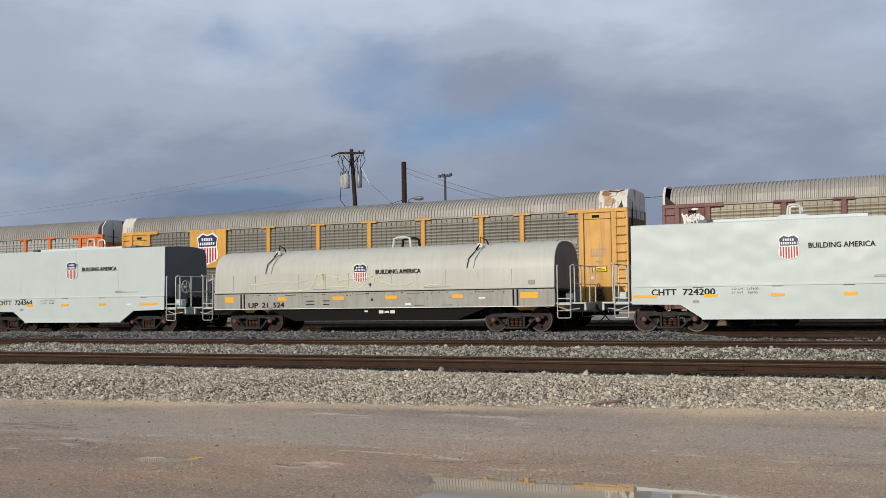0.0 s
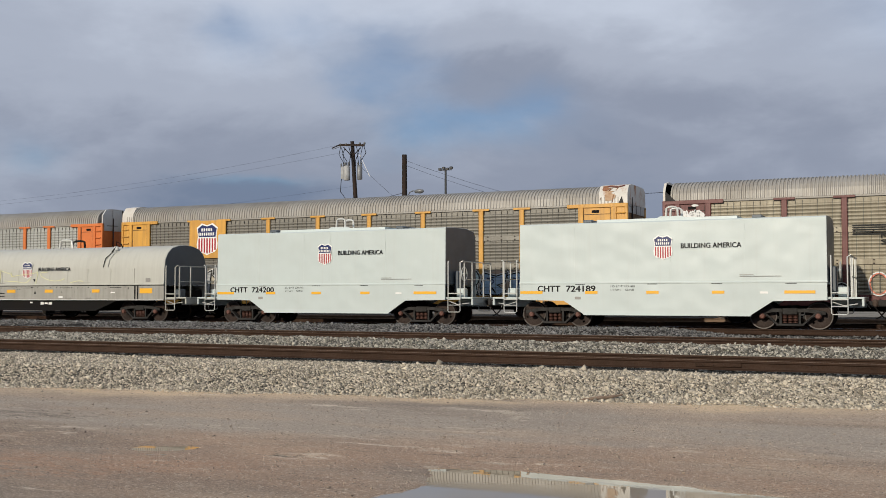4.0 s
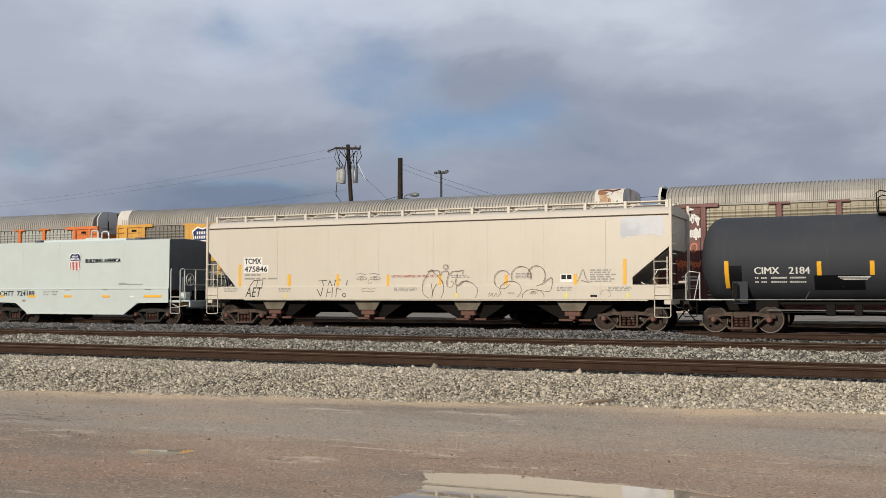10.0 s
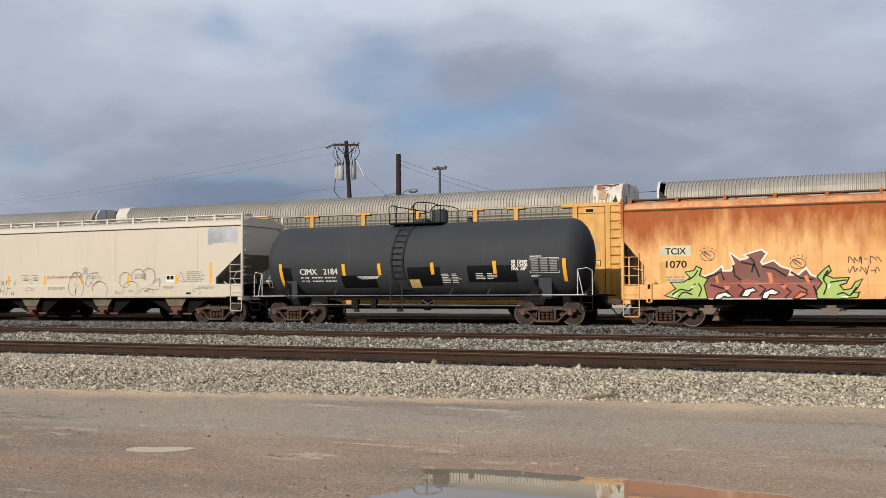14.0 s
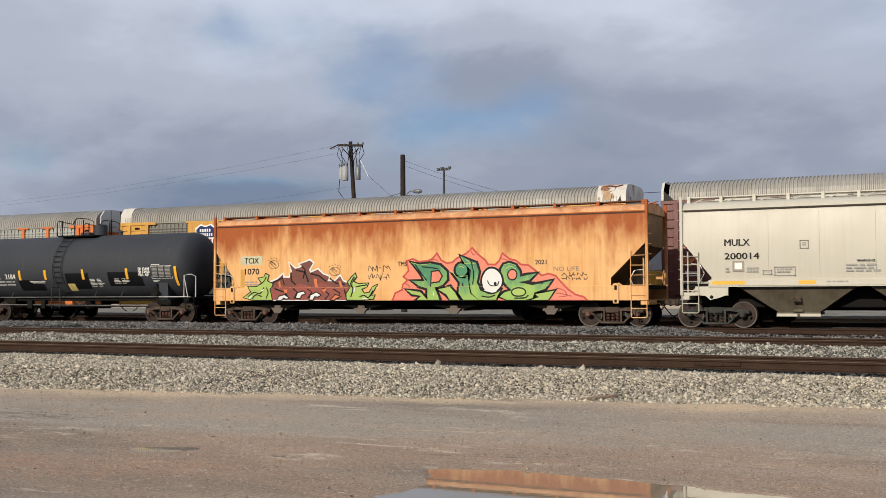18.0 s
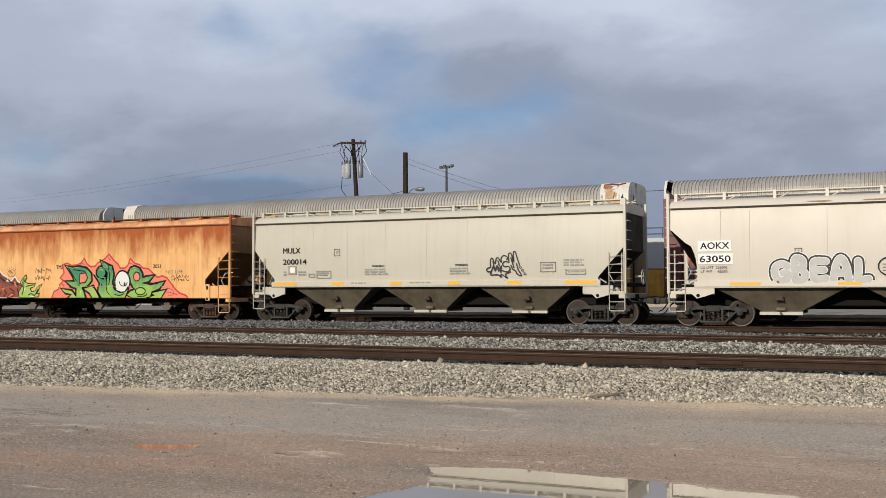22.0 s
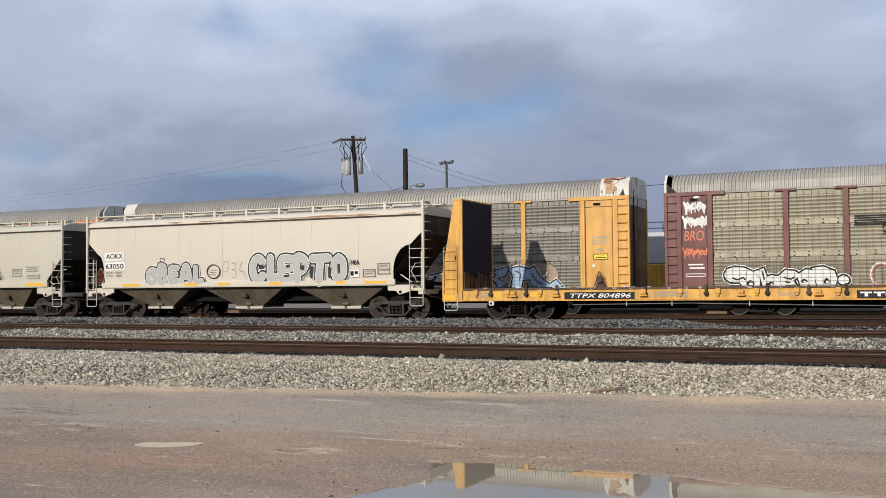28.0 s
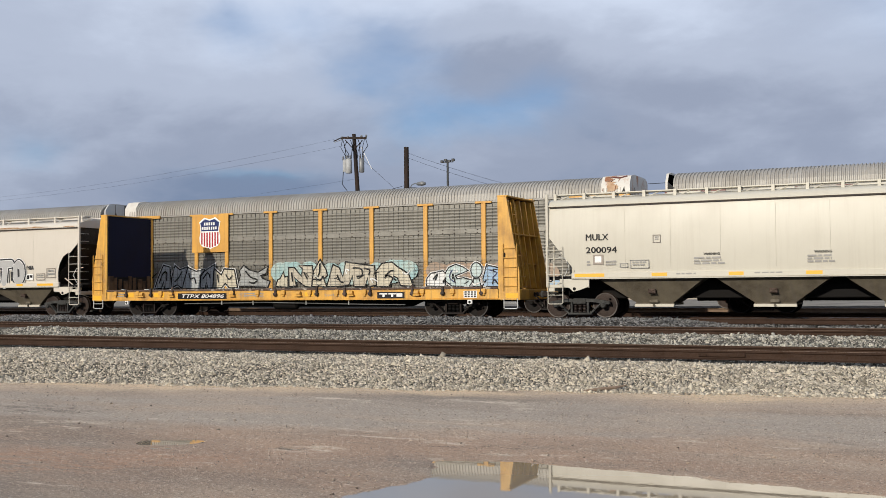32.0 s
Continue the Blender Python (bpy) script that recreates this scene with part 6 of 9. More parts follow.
# ---- bulkhead flat car ----
def flat_car(x):
    car = car_root("flat_car", x, "empty yellow bulkhead flat car with scraped paint", "freight car")
    H = 10.32
    part("deck", Shape().box(-9.35, 9.35, -1.45, 1.45, 1.07, 1.12, 0.01), TIE, car, "worn plank deck")
    for sgn in (-1, 1):
        part("side_sill", Shape().box(-9.5, 9.5, sgn * 1.50, sgn * 1.40, 0.72, 1.09, 0.015), YELLOW_DIRTY, car)
        part("sill_flange", Shape().box(-9.5, 9.5, sgn * 1.54, sgn * 1.38, 0.69, 0.722, 0.004), YELLOW_DIRTY, car)
    part("centre_sill", Shape().prism([(-9.3, 0.95), (-6.2, 0.9), (-5.0, 0.40), (5.0, 0.40), (6.2, 0.9), (9.3, 0.95), (9.3, 1.06), (-9.3, 1.06)], "y", -0.35, 0.35), BLACK, car)
    part("deck_edge", Shape().box(-9.45, 9.45, -1.53, -1.40, 1.092, 1.165, 0.006), surf("splintered deck edge", (0.075, 0.045, 0.03), 0.85, dark=(0.42, 0.38, 0.32), amount=0.9, scale=2.6, spread=(0.56, 0.62)), car, "splintered plank deck edge")
    pocket = Shape().box(-0.09, 0.09, -1.60, -1.50, 0.92, 1.10, 0.02)
    pocket.box(-0.05, 0.05, -1.58, -1.50, 0.84, 0.94, 0.015)
    me = pocket.mesh("stake_pocket"); me.materials.append(YELLOW_DIRTY)
    for i in range(15):
        if -5.5 < -8.9 + 1.27 * i < -2.8 or 4.3 < -8.9 + 1.27 * i < 5.6:
            continue
        p = part("stake_pocket", me, YELLOW_DIRTY, car); p.location = (-8.9 + 1.27 * i, 0, 0)
    winch = Shape().turned([(-0.09, 0.09), (0.09, 0.09)], "x", (0, -1.56, 0.96), 12)
    winch.box(-0.14, 0.14, -1.64, -1.5, 0.84, 0.90, 0.01)
    mw = winch.mesh("winch", 40); mw.materials.append(YELLOW_DIRTY)
    for sx in (-7.4, -5.75, -2.55, 0.75, 3.2, 6.1):
        w = part("winch", mw, YELLOW_DIRTY, car); w.location = (sx, 0, 0)
    # stake posts and ratchets that stand above the deck edge
    for i, sx in enumerate((-8.3, -6.9, -5.72, -2.5, -0.4, 1.6, 2.9, 4.05, 5.9, 7.2, 8.8)):
        post = Shape().box(sx - 0.045, sx + 0.045, -1.59, -1.51, 0.84, 1.19 + 0.04 * (i % 3), 0.012)
        post.box(sx - 0.08, sx + 0.08, -1.62, -1.51, 0.88, 0.99, 0.02)
        part("ratchet_post", post, TRUCK if i % 2 else FRAME_BROWN, car, "rusty ratchet post on the deck edge")
    rnd = random.Random(61)
    for i in range(26):
        sx = rnd.uniform(-9.2, 9.2)
        part("deck_litter", Shape().box(sx, sx + rnd.uniform(0.05, 0.25), -1.50, -1.40, 1.165, 1.165 + rnd.uniform(0.012, 0.04), 0.004), RAILING if i % 2 else TIE, car, "splinters lying on the deck edge")
    for k in (-1, 1):
        xi, xo = k * 9.46, k * 10.30
        # side gussets: upright inner edge, outer edge leaning in towards the top
        for sgn in (-1, 1):
            pts = [(xi, 0.68), (xo, 0.68), (xo, 1.7), (k * 9.80, 4.50), (xi, 4.50)]
            part("bulkhead_side", Shape().prism(pts[::k], "y", sgn * 1.50, sgn * 1.42), YELLOW_DIRTY, car, "yellow bulkhead side plate")
            part("lug_hole", Shape().box(k * 9.66, k * 9.76, sgn * 1.506, sgn * 1.49, 2.25, 2.42, 0.004), BLACK, car)
        part("bulkhead_wall", Shape().box(xi, xi + k * 0.06, -1.42, 1.42, 1.75, 4.52, 0.01), NAVY_STEEL, car, "dark blue-black load face")
        part("bulkhead_wall", Shape().box(xi, xi + k * 0.06, -1.42, 1.42, 1.12, 1.75, 0.01), BLACK, car, "blackened foot of the load face")
        for i in range(9):
            part("foot_plank", Shape().box(xi - k * 0.05, xi + k * 0.01, -1.40 + 0.315 * i, -1.40 + 0.315 * i + (0.20 if i % 3 else 0.29), 1.12, 1.80 - 0.07 * (i * 5 % 4), 0.01), FOOT, car, "scorched upright plank")
        for i in range(5):
            y = -1.2 + 0.6 * i
            part("bulkhead_rib", Shape().prism([(k * 9.52, 1.1), (k * 10.2, 1.1), (k * 9.76, 4.45), (k * 9.52, 4.45)][::k], "y", y - 0.04, y + 0.04), YELLOW_DIRTY, car)
        part("bulkhead_cap", Shape().box(k * 9.44, k * 9.84, -1.5, 1.5, 4.50, 4.56, 0.01), YELLOW_DIRTY, car)
        for z in (2.0, 3.1):
            part("bulkhead_band", Shape().box(k * 9.55, k * 9.98, -1.4, 1.4, z, z + 0.05, 0.01), YELLOW_DIRTY, car)
        a, b = k * 9.68, k * 10.22
        ladder(car, min(a, b), max(a, b), 1.0, 2.75, -1.54, YELLOW_DIRTY, 5)
        stirrup(car, min(a, b), max(a, b), 0.35, 0.72, -1.50, RAILING)
        part("corner_plate", Shape().box(k * 9.75, k * 10.25, -1.508, -1.5, 0.74, 0.92), REFLECT, car, "bright yellow corner patch")
        part("end_ladder", Shape().tube([(k * 10.32, -1.2, 1.0), (k * 9.86, -1.2, 4.3)], 0.02, 6), YELLOW_DIRTY, car)
        part("end_ladder", Shape().tube([(k * 10.32, -0.75, 1.0), (k * 9.86, -0.75, 4.3)], 0.02, 6), YELLOW_DIRTY, car)
        for i in range(8):
            t = i / 8
            part("rung", Shape().tube([(k * (10.32 - 0.46 * t), -1.2, 1.15 + 3.1 * t), (k * (10.32 - 0.46 * t), -0.75, 1.15 + 3.1 * t)], 0.014, 5), YELLOW_DIRTY, car)
        part("jack_lug", Shape().box(k * 8.3 - 0.10, k * 8.3 + 0.10, -1.52, -1.42, 0.52, 0.72, 0.02), WHITE, car)
        part("lug_hole", Shape().turned([(-1.53, 0.05), (-1.515, 0.05)], "y", (k * 8.3, 0, 0.60), 12), BLACK, car)
        part("end_sill", Shape().box(k * 9.9, k * 10.32, -1.42, 1.42, 0.66, 1.06, 0.02), YELLOW_DIRTY, car)
    running_gear(car, 7.42, H, seed=896, gear=GEAR_BLACK)
    y = -1.506
    part("number_panel", Shape().box(-5.45, -2.88, y, -1.49, 0.745, 1.0), BLACK_PATCH, car, "black number panel")
    lettering(car, "TTPX 804896", -5.22, -3.02, 0.80, 0.95, y - 0.005, INK_WHITE, slant=0.25, offset=0.015)
    part("emblem_panel", Shape().box(4.35, 5.55, y, -1.49, 0.745, 1.0), BLACK_PATCH, car)
    bars(car, [(4.45, 4.80, 0.90, 0.95), (4.58, 4.68, 0.80, 0.90), (4.85, 5.18, 0.90, 0.95), (4.96, 5.06, 0.80, 0.90), (5.2, 5.46, 0.81, 0.95)], y - 0.006, INK_WHITE, "emblem")
    part("placard", Shape().box(8.05, 8.6, y, -1.49, 0.76, 1.02), WHITE, car, "white inspection panel")
    bars(car, [(8.09 + 0.13 * i, 8.18 + 0.13 * i, z, z + 0.05) for i in range(4) for z in (0.79, 0.87, 0.95)], y - 0.005, INK, "table_print")
    lettering(car, "GSH72A", 1.95, 2.62, 0.84, 0.94, y, INK_GREY)
    for a, b in ((-8.9, -8.35), (-2.0, -1.1), (0.0, 0.0)):
        if b > a:
            bars(car, [(a, b, 0.96, 1.0), (a, b - 0.1, 0.86, 0.90)], y, INK_GREY)
    lettering(car, "LD LMT  209500", -2.25, -1.0, 0.93, 1.0, y, INK_GREY)
    lettering(car, "LT WT     83500", -2.25, -1.0, 0.82, 0.89, y, INK_GREY)
    for a, b in ((-6.75, -6.2), (1.0, 1.4), (5.95, 6.3), (-8.2, -7.9)):
        strip(car, a, b, 0.84, 1.02, y)
    part("brake_line", Shape().tube([(-5.2, -1.35, 0.55), (-1.0, -1.35, 0.60), (3.5, -1.35, 0.52), (5.5, -1.35, 0.5)], 0.018, 6), RAIL_GREY, car)
    part("air_reservoir", Shape().turned([(-0.6, 0.12), (-0.52, 0.2), (0.52, 0.2), (0.6, 0.12)], "x", (-0.2, -1.0, 0.52), 14), BLACK, car, "", 40)
    for sx in (-3.2, -1.6, 1.0, 3.0):
        part("pipe_hanger", Shape().tube([(sx, -1.4, 0.70), (sx, -1.4, 0.5)], 0.02, 5), RAILING, car)
    return car


NAVY_STEEL = surf("dark blue-black steel", (0.0035, 0.005, 0.021), 0.75, amount=0.4, dark=(0.012, 0.010, 0.012), grain=0.003, gloss=0.15)
FOOT = surf("scorched foot planks", (0.11, 0.06, 0.028), 0.85, dark=(0.02, 0.015, 0.012), amount=0.8, scale=3, grain=0.02, gloss=0.2)

# ---- the train, from its head end at t = 0 ----
coil_car_flat(-35.34, 724364)
coil_car_round(-19.78)
coil_car_flat(-4.06, 724200)
coil_car_flat(9.58, 724189)

tcmx = hopper_flat(26.77, 9.86, CREAM, dict(label="cream four-pocket covered hopper with black tags on its side", sill=1.12, eave=4.12, top=4.62, cut_l=(1.5, 3.12), cut_r=(1.4, 2.98),
    brackets=14, ladders=(2.75, 2.6), chutes=(-6.55, -2.2, 2.1, 6.2), small=0, chute_mat=BLACK, gate=surf("rusty gate steel", (0.11, 0.045, 0.032), 0.75), trucks=8.2, seed=4))
tank_car(44.30)
# The walk's dark rust colour also paints its line of shadow on the roof.
tcix = hopper_flat(61.94, 9.27, ORANGE, dict(label="rusted orange covered hopper with a green graffiti piece", sill=0.95, eave=4.08, top=4.50, cut_l=(1.35, 2.98), cut_r=(1.35, 2.98),
    brackets=12, ladders=(2.6, 2.7), chutes=(-6.35, -2.40, 1.65, 5.55), small=1, chute_mat=BLACK, gate=surf("dusty gate steel", (0.13, 0.105, 0.085), 0.75), trucks=7.85, seed=6, walk=surf("rusted roof walk darkened for shade", (0.11, 0.05, 0.028), 0.8, amount=0.6), end=surf("dark orange end", (0.28, 0.15, 0.06), 0.7, amount=0.6)))
mulx = hopper_curved(80.23, 7.92, BEIGE, dict(label="beige three-pocket covered hopper with bowed sides", sill=1.50, eave=4.05, top=4.52, cut_l=(1.05, 2.92), cut_r=(1.05, 2.78),
    brackets=15, ladders=(2.6, 2.6), chutes=(-4.15, -0.05, 4.05), trucks=6.82, seed=7))
aokx = hopper_curved(98.10, 8.52, CREAM, dict(label="cream three-pocket covered hopper with silver graffiti letters", sill=1.42, eave=4.08, top=4.60, cut_l=(1.02, 3.35), cut_r=(1.38, 3.4), round=1,
    brackets=11, ladders=(2.6, 2.9), chutes=(-4.85, -0.1, 4.65), half_top=2.3, trucks=7.05, seed=8))
flat_car(117.67)
mulx2 = hopper_curved(136.94, 7.92, BEIGE, dict(label="beige three-pocket covered hopper behind the flat car", sill=1.50, eave=4.05, top=4.52, cut_l=(1.05, 2.92), cut_r=(1.05, 2.78),
    brackets=15, ladders=(2.6, 2.6), chutes=(-4.15, -0.05, 4.05), trucks=6.82, seed=10))

# ---- parked auto racks behind the train ----
def rack_roof(H):
    """Arched roof of pressed sheets: a shallow rib every fifth of a metre."""
    rings, n = [], round(2 * H / 0.145)
    stops = [(-H + 2 * H * (i + f) / n, d) for i in range(n) for f, d in ((0.0, 0.0), (0.12, 0.055), (0.52, 0.055), (0.64, 0.0))]
    for x, d in stops:
        ring = []
        for k in range(15):
            a = math.pi * k / 14
            c, s = math.cos(a), math.sin(a)
            y = -1.50 * (abs(c) ** 0.75) * (1 if c > 0 else -1)
            ring.append((x, y * (1 + d * 0.45), 4.98 + (0.83 + 0.8 * d) * (s ** 0.66 if s > 0 else 0)))
        rings.append(ring)
    return Shape().loft(rings)


def rack_panel(w, h):
    """One pressed side sheet: level ribs, flat lapped edges."""
    prof, z = [(0.0, 0.0), (0.0, 0.07)], 0.07
    while z < h - 0.16:
        prof += [(-0.035, z + 0.035), (-0.035, z + 0.085), (0.0, z + 0.12)]
        z += 0.145
    prof += [(0.0, h)]
    rows = [[(-w / 2, y, z), (w / 2, y, z)] for y, z in prof]
    s = Shape().loft(rows, caps=False)
    return s


GABLE = surf("pale grey end door paint", (0.50, 0.51, 0.50), 0.6, dark=(0.36, 0.35, 0.32), amount=0.5, scale=0.8, streak=(0.33, 0.27, 0.2), streak_amount=0.35)
# Yellow of the folded doors with their shaded side put into the colour.
END_DOOR = surf("grimy yellow end door darkened for shade", (0.25, 0.15, 0.055), 0.75, dark=(0.11, 0.06, 0.03), amount=0.7, scale=1.2, streak=(0.08, 0.05, 0.03), streak_amount=0.6)
RIB_LINE = surf("dull dark line ribs", (0.13, 0.125, 0.11), 0.7, amount=0.4, gloss=0.3)


def auto_rack(x, post_mat, posts, panel_mat, label, right_end, left_end, mark_plate=None):
    H = 13.6
    car = root("auto_rack", pose(x, TRACKS["rack"][0], 0), label, "auto rack", "parked auto racks")
    yo = -1.50
    part("roof", rack_roof(H - 0.32), ROOF, car, "ribbed arched steel roof", 20)
    part("flat_deck", Shape().box(-H, H, -1.45, 1.45, 0.95, 1.12, 0.02), BLACK, car)
    for sgn in (-1, 1):
        part("side_sill", Shape().box(-H, H, sgn * 1.5, sgn * 1.40, 0.72, 1.14, 0.02), post_mat, car)
        part("eave_rail", Shape().box(-H, H, sgn * 1.52, sgn * 1.42, 4.90, 4.99, 0.015), ROOF, car)
    part("far_side", Shape().box(-H + 0.1, H - 0.1, 1.40, 1.44, 1.14, 4.92), panel_mat, car)
    part("centre_sill", Shape().box(-H + 1, H - 1, -0.4, 0.4, 0.5, 0.95, 0.03), BLACK, car)
    part("inner_deck", Shape().box(-H + 0.3, H - 0.3, -1.38, 1.38, 2.9, 2.98), BLACK, car)
    lines = [-H + left_end] + list(posts) + [H - right_end]
    rows = ((1.16, 1.24), (2.42, 1.22), (3.66, 1.24))
    cache = {}
    bolts, ribs, heads = Shape(), Shape(), Shape()
    for a, b in zip(lines, lines[1:]):
        w = b - a - 0.02
        for z, h in rows:
            key = (round(w, 2), h)
            if key not in cache:
                cache[key] = rack_panel(w, h).mesh("panel")
                cache[key].materials.append(panel_mat)
            p = part("panel", cache[key], panel_mat, car)
            p.location = ((a + b) / 2, yo + 0.05, z)
        # Added ribs draw the upright shadow lines of the inner structure.
        for i in range(max(2, round(w / 0.26))):
            bx = a + w * (i + 0.5) / max(2, round(w / 0.26))
            ribs.box(bx - 0.007, bx + 0.007, yo + 0.006, yo + 0.05, 1.18, 4.86)
        m = max(2, round(w / 0.62))
        for z in (2.41, 3.65):
            bolts.box(a + 0.06, b - 0.06, yo + 0.005, yo + 0.05, z - 0.11, z + 0.11, 0.012)
            for i in range(m):
                bx = a + w * (i + 0.5) / m
                heads.box(bx - 0.03, bx + 0.03, yo - 0.015, yo + 0.01, z - 0.09, z - 0.04, 0.008)
                heads.box(bx - 0.03, bx + 0.03, yo - 0.015, yo + 0.01, z + 0.05, z + 0.09, 0.008)
    tagged(part("lap_strip", bolts, panel_mat, car, "bolted lap strips between the sheets"), kind="stuff")
    tagged(part("bolt_head", heads, TRUCK, car, "dark bolt heads on the lap strips"), kind="stuff")
    tagged(part("line_rib", ribs, RIB_LINE, car, "thin ribs added to draw upright shadow lines"), kind="stuff")
    me = Shape().box(-0.11, 0.11, yo - 0.06, yo + 0.05, 1.12, 4.92, 0.02)
    me.box(-0.40, 0.40, yo - 0.07, yo + 0.04, 4.87, 4.96, 0.01)
    me = me.mesh("post"); me.materials.append(post_mat)
    for px in posts:
        p = part("post", me, post_mat, car); p.location = (px, 0, 0)
    for k, reach in ((-1, left_end), (1, right_end)):
        # closed end bay: side plate, cap flange, end posts, ladder, folded end doors
        part("end_plate", Shape().box(k * (H - reach), k * (H - 0.06), yo - 0.02, yo + 0.03, 1.12, 4.84, 0.01), post_mat, car, "plain steel end bay plate")
        part("end_plate", Shape().box(k * (H - reach), k * (H - 0.06), -yo - 0.03, -yo + 0.02, 1.12, 4.84, 0.01), post_mat, car)
        part("cap_flange", Shape().box(k * (H - reach - 0.5), k * (H - 0.02), yo - 0.08, yo + 0.06, 4.84, 5.00, 0.015), post_mat, car)
        for px in (H - reach + 0.11, H - 0.60):
            part("end_post", Shape().box(k * px - 0.11, k * px + 0.11, yo - 0.07, yo + 0.02, 1.12, 4.86, 0.015), post_mat, car)
        s = Shape()
        for px in (H - reach + 0.24, H - 0.74):
            s.box(k * px - 0.012, k * px + 0.012, yo - 0.024, yo - 0.018, 1.2, 4.8)
        s.box(k * (H - reach + 0.24), k * (H - 0.74), yo - 0.024, yo - 0.018, 4.55, 4.575)
        part("door_gap", s, TRUCK, car, "dark gap round the end bay door")
        part("vent_hole", Shape().box(k * (H - reach + 0.75) - 0.16, k * (H - reach + 0.75) + 0.16, yo - 0.024, yo - 0.018, 4.62, 4.74), BLACK, car)
        part("corner_post", Shape().box(k * (H - 0.14), k * H, yo - 0.07, yo + 0.08, 0.72, 5.0, 0.015), post_mat, car)
        part("corner_post", Shape().box(k * (H - 0.14), k * H, -yo - 0.08, -yo + 0.07, 0.72, 5.0, 0.015), post_mat, car)
        for i in range(10):
            z = 1.35 + i * 0.36
            part("rung", Shape().tube([(k * (H - 0.52), yo - 0.02, z), (k * (H - 0.52), yo - 0.12, z), (k * (H - 0.08), yo - 0.12, z), (k * (H - 0.08), yo - 0.02, z)], 0.018, 5), post_mat, car)
        for j in range(4):
            y0 = -1.40 + 0.70 * j
            part("end_door", Shape().box(k * (H - 0.10), k * (H - 0.06), y0 + 0.01, y0 + 0.69, 1.12, 4.86, 0.01), END_DOOR if post_mat is YELLOW else post_mat, car, "folding end door leaf")
        part("door_rod", Shape().tube([(k * (H - 0.03), -0.72, 1.1), (k * (H - 0.03), -0.72, 5.3)], 0.035, 6), TRUCK, car, "dark locking rod")
        gable = part("end_gable", Shape().prism([(-1.50, 4.62), (1.50, 4.62), (1.50, 5.64), (1.24, 5.80), (-1.24, 5.74), (-1.49, 5.42)], "x", k * (H - 0.12), k * (H - 0.04)), GABLE, car, "pale grey upper end doors")
        part("door_gap", Shape().box(k * (H - 0.045), k * (H - 0.034), -0.06, 0.05, 4.62, 5.76), TRUCK, gable)
        for y in (-0.75, 0.75):
            part("door_gap", Shape().box(k * (H - 0.045), k * (H - 0.034), y - 0.015, y + 0.015, 4.62, 5.74), TRUCK, gable)
        part("print_strip", Shape().box(k * (H - 0.045), k * (H - 0.034), -1.2, -0.35, 4.86, 4.93), INK_GREY, gable)
    running_gear(car, 9.9, H, seed=3, rolls=False, gear=GEAR_BLACK)
    return car


RACK_B = auto_rack(-24.8, YELLOW, (-8.88, -7.0, -4.36, -1.52, 1.28, 4.08, 6.95, 8.88), GALV, "parked yellow auto rack with galvanised ribbed side sheets", 2.15, 1.9)
RACK_C = auto_rack(3.85, BROWN_RED, (-8.82, -6.62, -3.9, -1.0, 1.9, 4.8, 7.6), GALV_WARM, "parked brown-red auto rack with tan side sheets and graffiti", 2.0, 1.95)
auto_rack(-53.3, ORANGE_POST, (-9.0, -6.2, -3.4, -0.6, 2.2, 5.0, 7.95, 9.75), GALV_PALE, "parked auto rack with orange posts", 1.75, 1.75)

# stained white roof caps and shield plate
for rack, k, w in ((RACK_B, 1, 1.25), (RACK_B, -1, 0.75), (RACK_C, -1, 0.12)):
    cap = Shape()
    boxy = [(-1.53, 4.98), (-1.50, 5.44), (-1.26, 5.76), (-0.8, 5.85), (0.8, 5.85), (1.26, 5.82), (1.51, 5.66), (1.53, 4.98)]
    cap.prism(boxy, "x", k * (13.6 - w), k * 13.58)
    part("roof_cap", cap, surf("rust-stained white roof cap", (0.55, 0.53, 0.48), 0.6, dark=(0.36, 0.17, 0.08), amount=1.0 if k > 0 else 0.2, scale=1.6, spread=(0.5, 0.66)), rack, "white roof cap stained with rust", 40)
part("shield_plate", Shape().box(-9.1, -6.85, -1.60, -1.55, 3.02, 4.92, 0.01), YELLOW, RACK_B, "yellow plate behind the emblem")
shield(RACK_B, -7.98, 3.98, 1.32, 1.62, -1.606)
for d in (0.0, 0.04):
    bars(RACK_B, [(11.99 + d, 12.63 - d, 3.29 - d, 3.31 - d), (11.99 + d, 12.63 - d, 2.98 + d, 3.0 + d)], -1.525, INK_GREY, "chart_frame")
bars(RACK_B, [(11.99, 12.01, 2.98, 3.31), (12.61, 12.63, 2.98, 3.31)] + [(12.06 + 0.13 * i, 12.14 + 0.13 * i, z, z + 0.03) for i in range(4) for z in (3.06, 3.13, 3.2)], -1.525, INK_GREY, "chart_frame")
bars(RACK_B, [(12.2, 12.3, 2.72, 2.8), (12.33, 12.38, 2.68, 2.82), (12.4, 12.46, 2.72, 2.78)], -1.525, INK_GREY, "stencil_mark")
part("notice", Shape().box(12.01, 12.66, -1.527, -1.52, 2.32, 2.58), INK, RACK_B, "black-edged notice")
part("notice", Shape().box(12.04, 12.63, -1.533, -1.527, 2.35, 2.55), surf("bright yellow notice paint", (0.86, 0.62, 0.03), 0.5), RACK_B, "bright yellow notice")
bars(RACK_B, [(12.2, 12.5, 2.47, 2.50), (12.09, 12.58, 2.39, 2.43)], -1.535, INK)
brake = Shape().box(12.14, 12.5, -1.66, -1.52, 1.14, 1.30, 0.02).box(12.22, 12.42, -1.68, -1.52, 1.30, 1.62, 0.03)
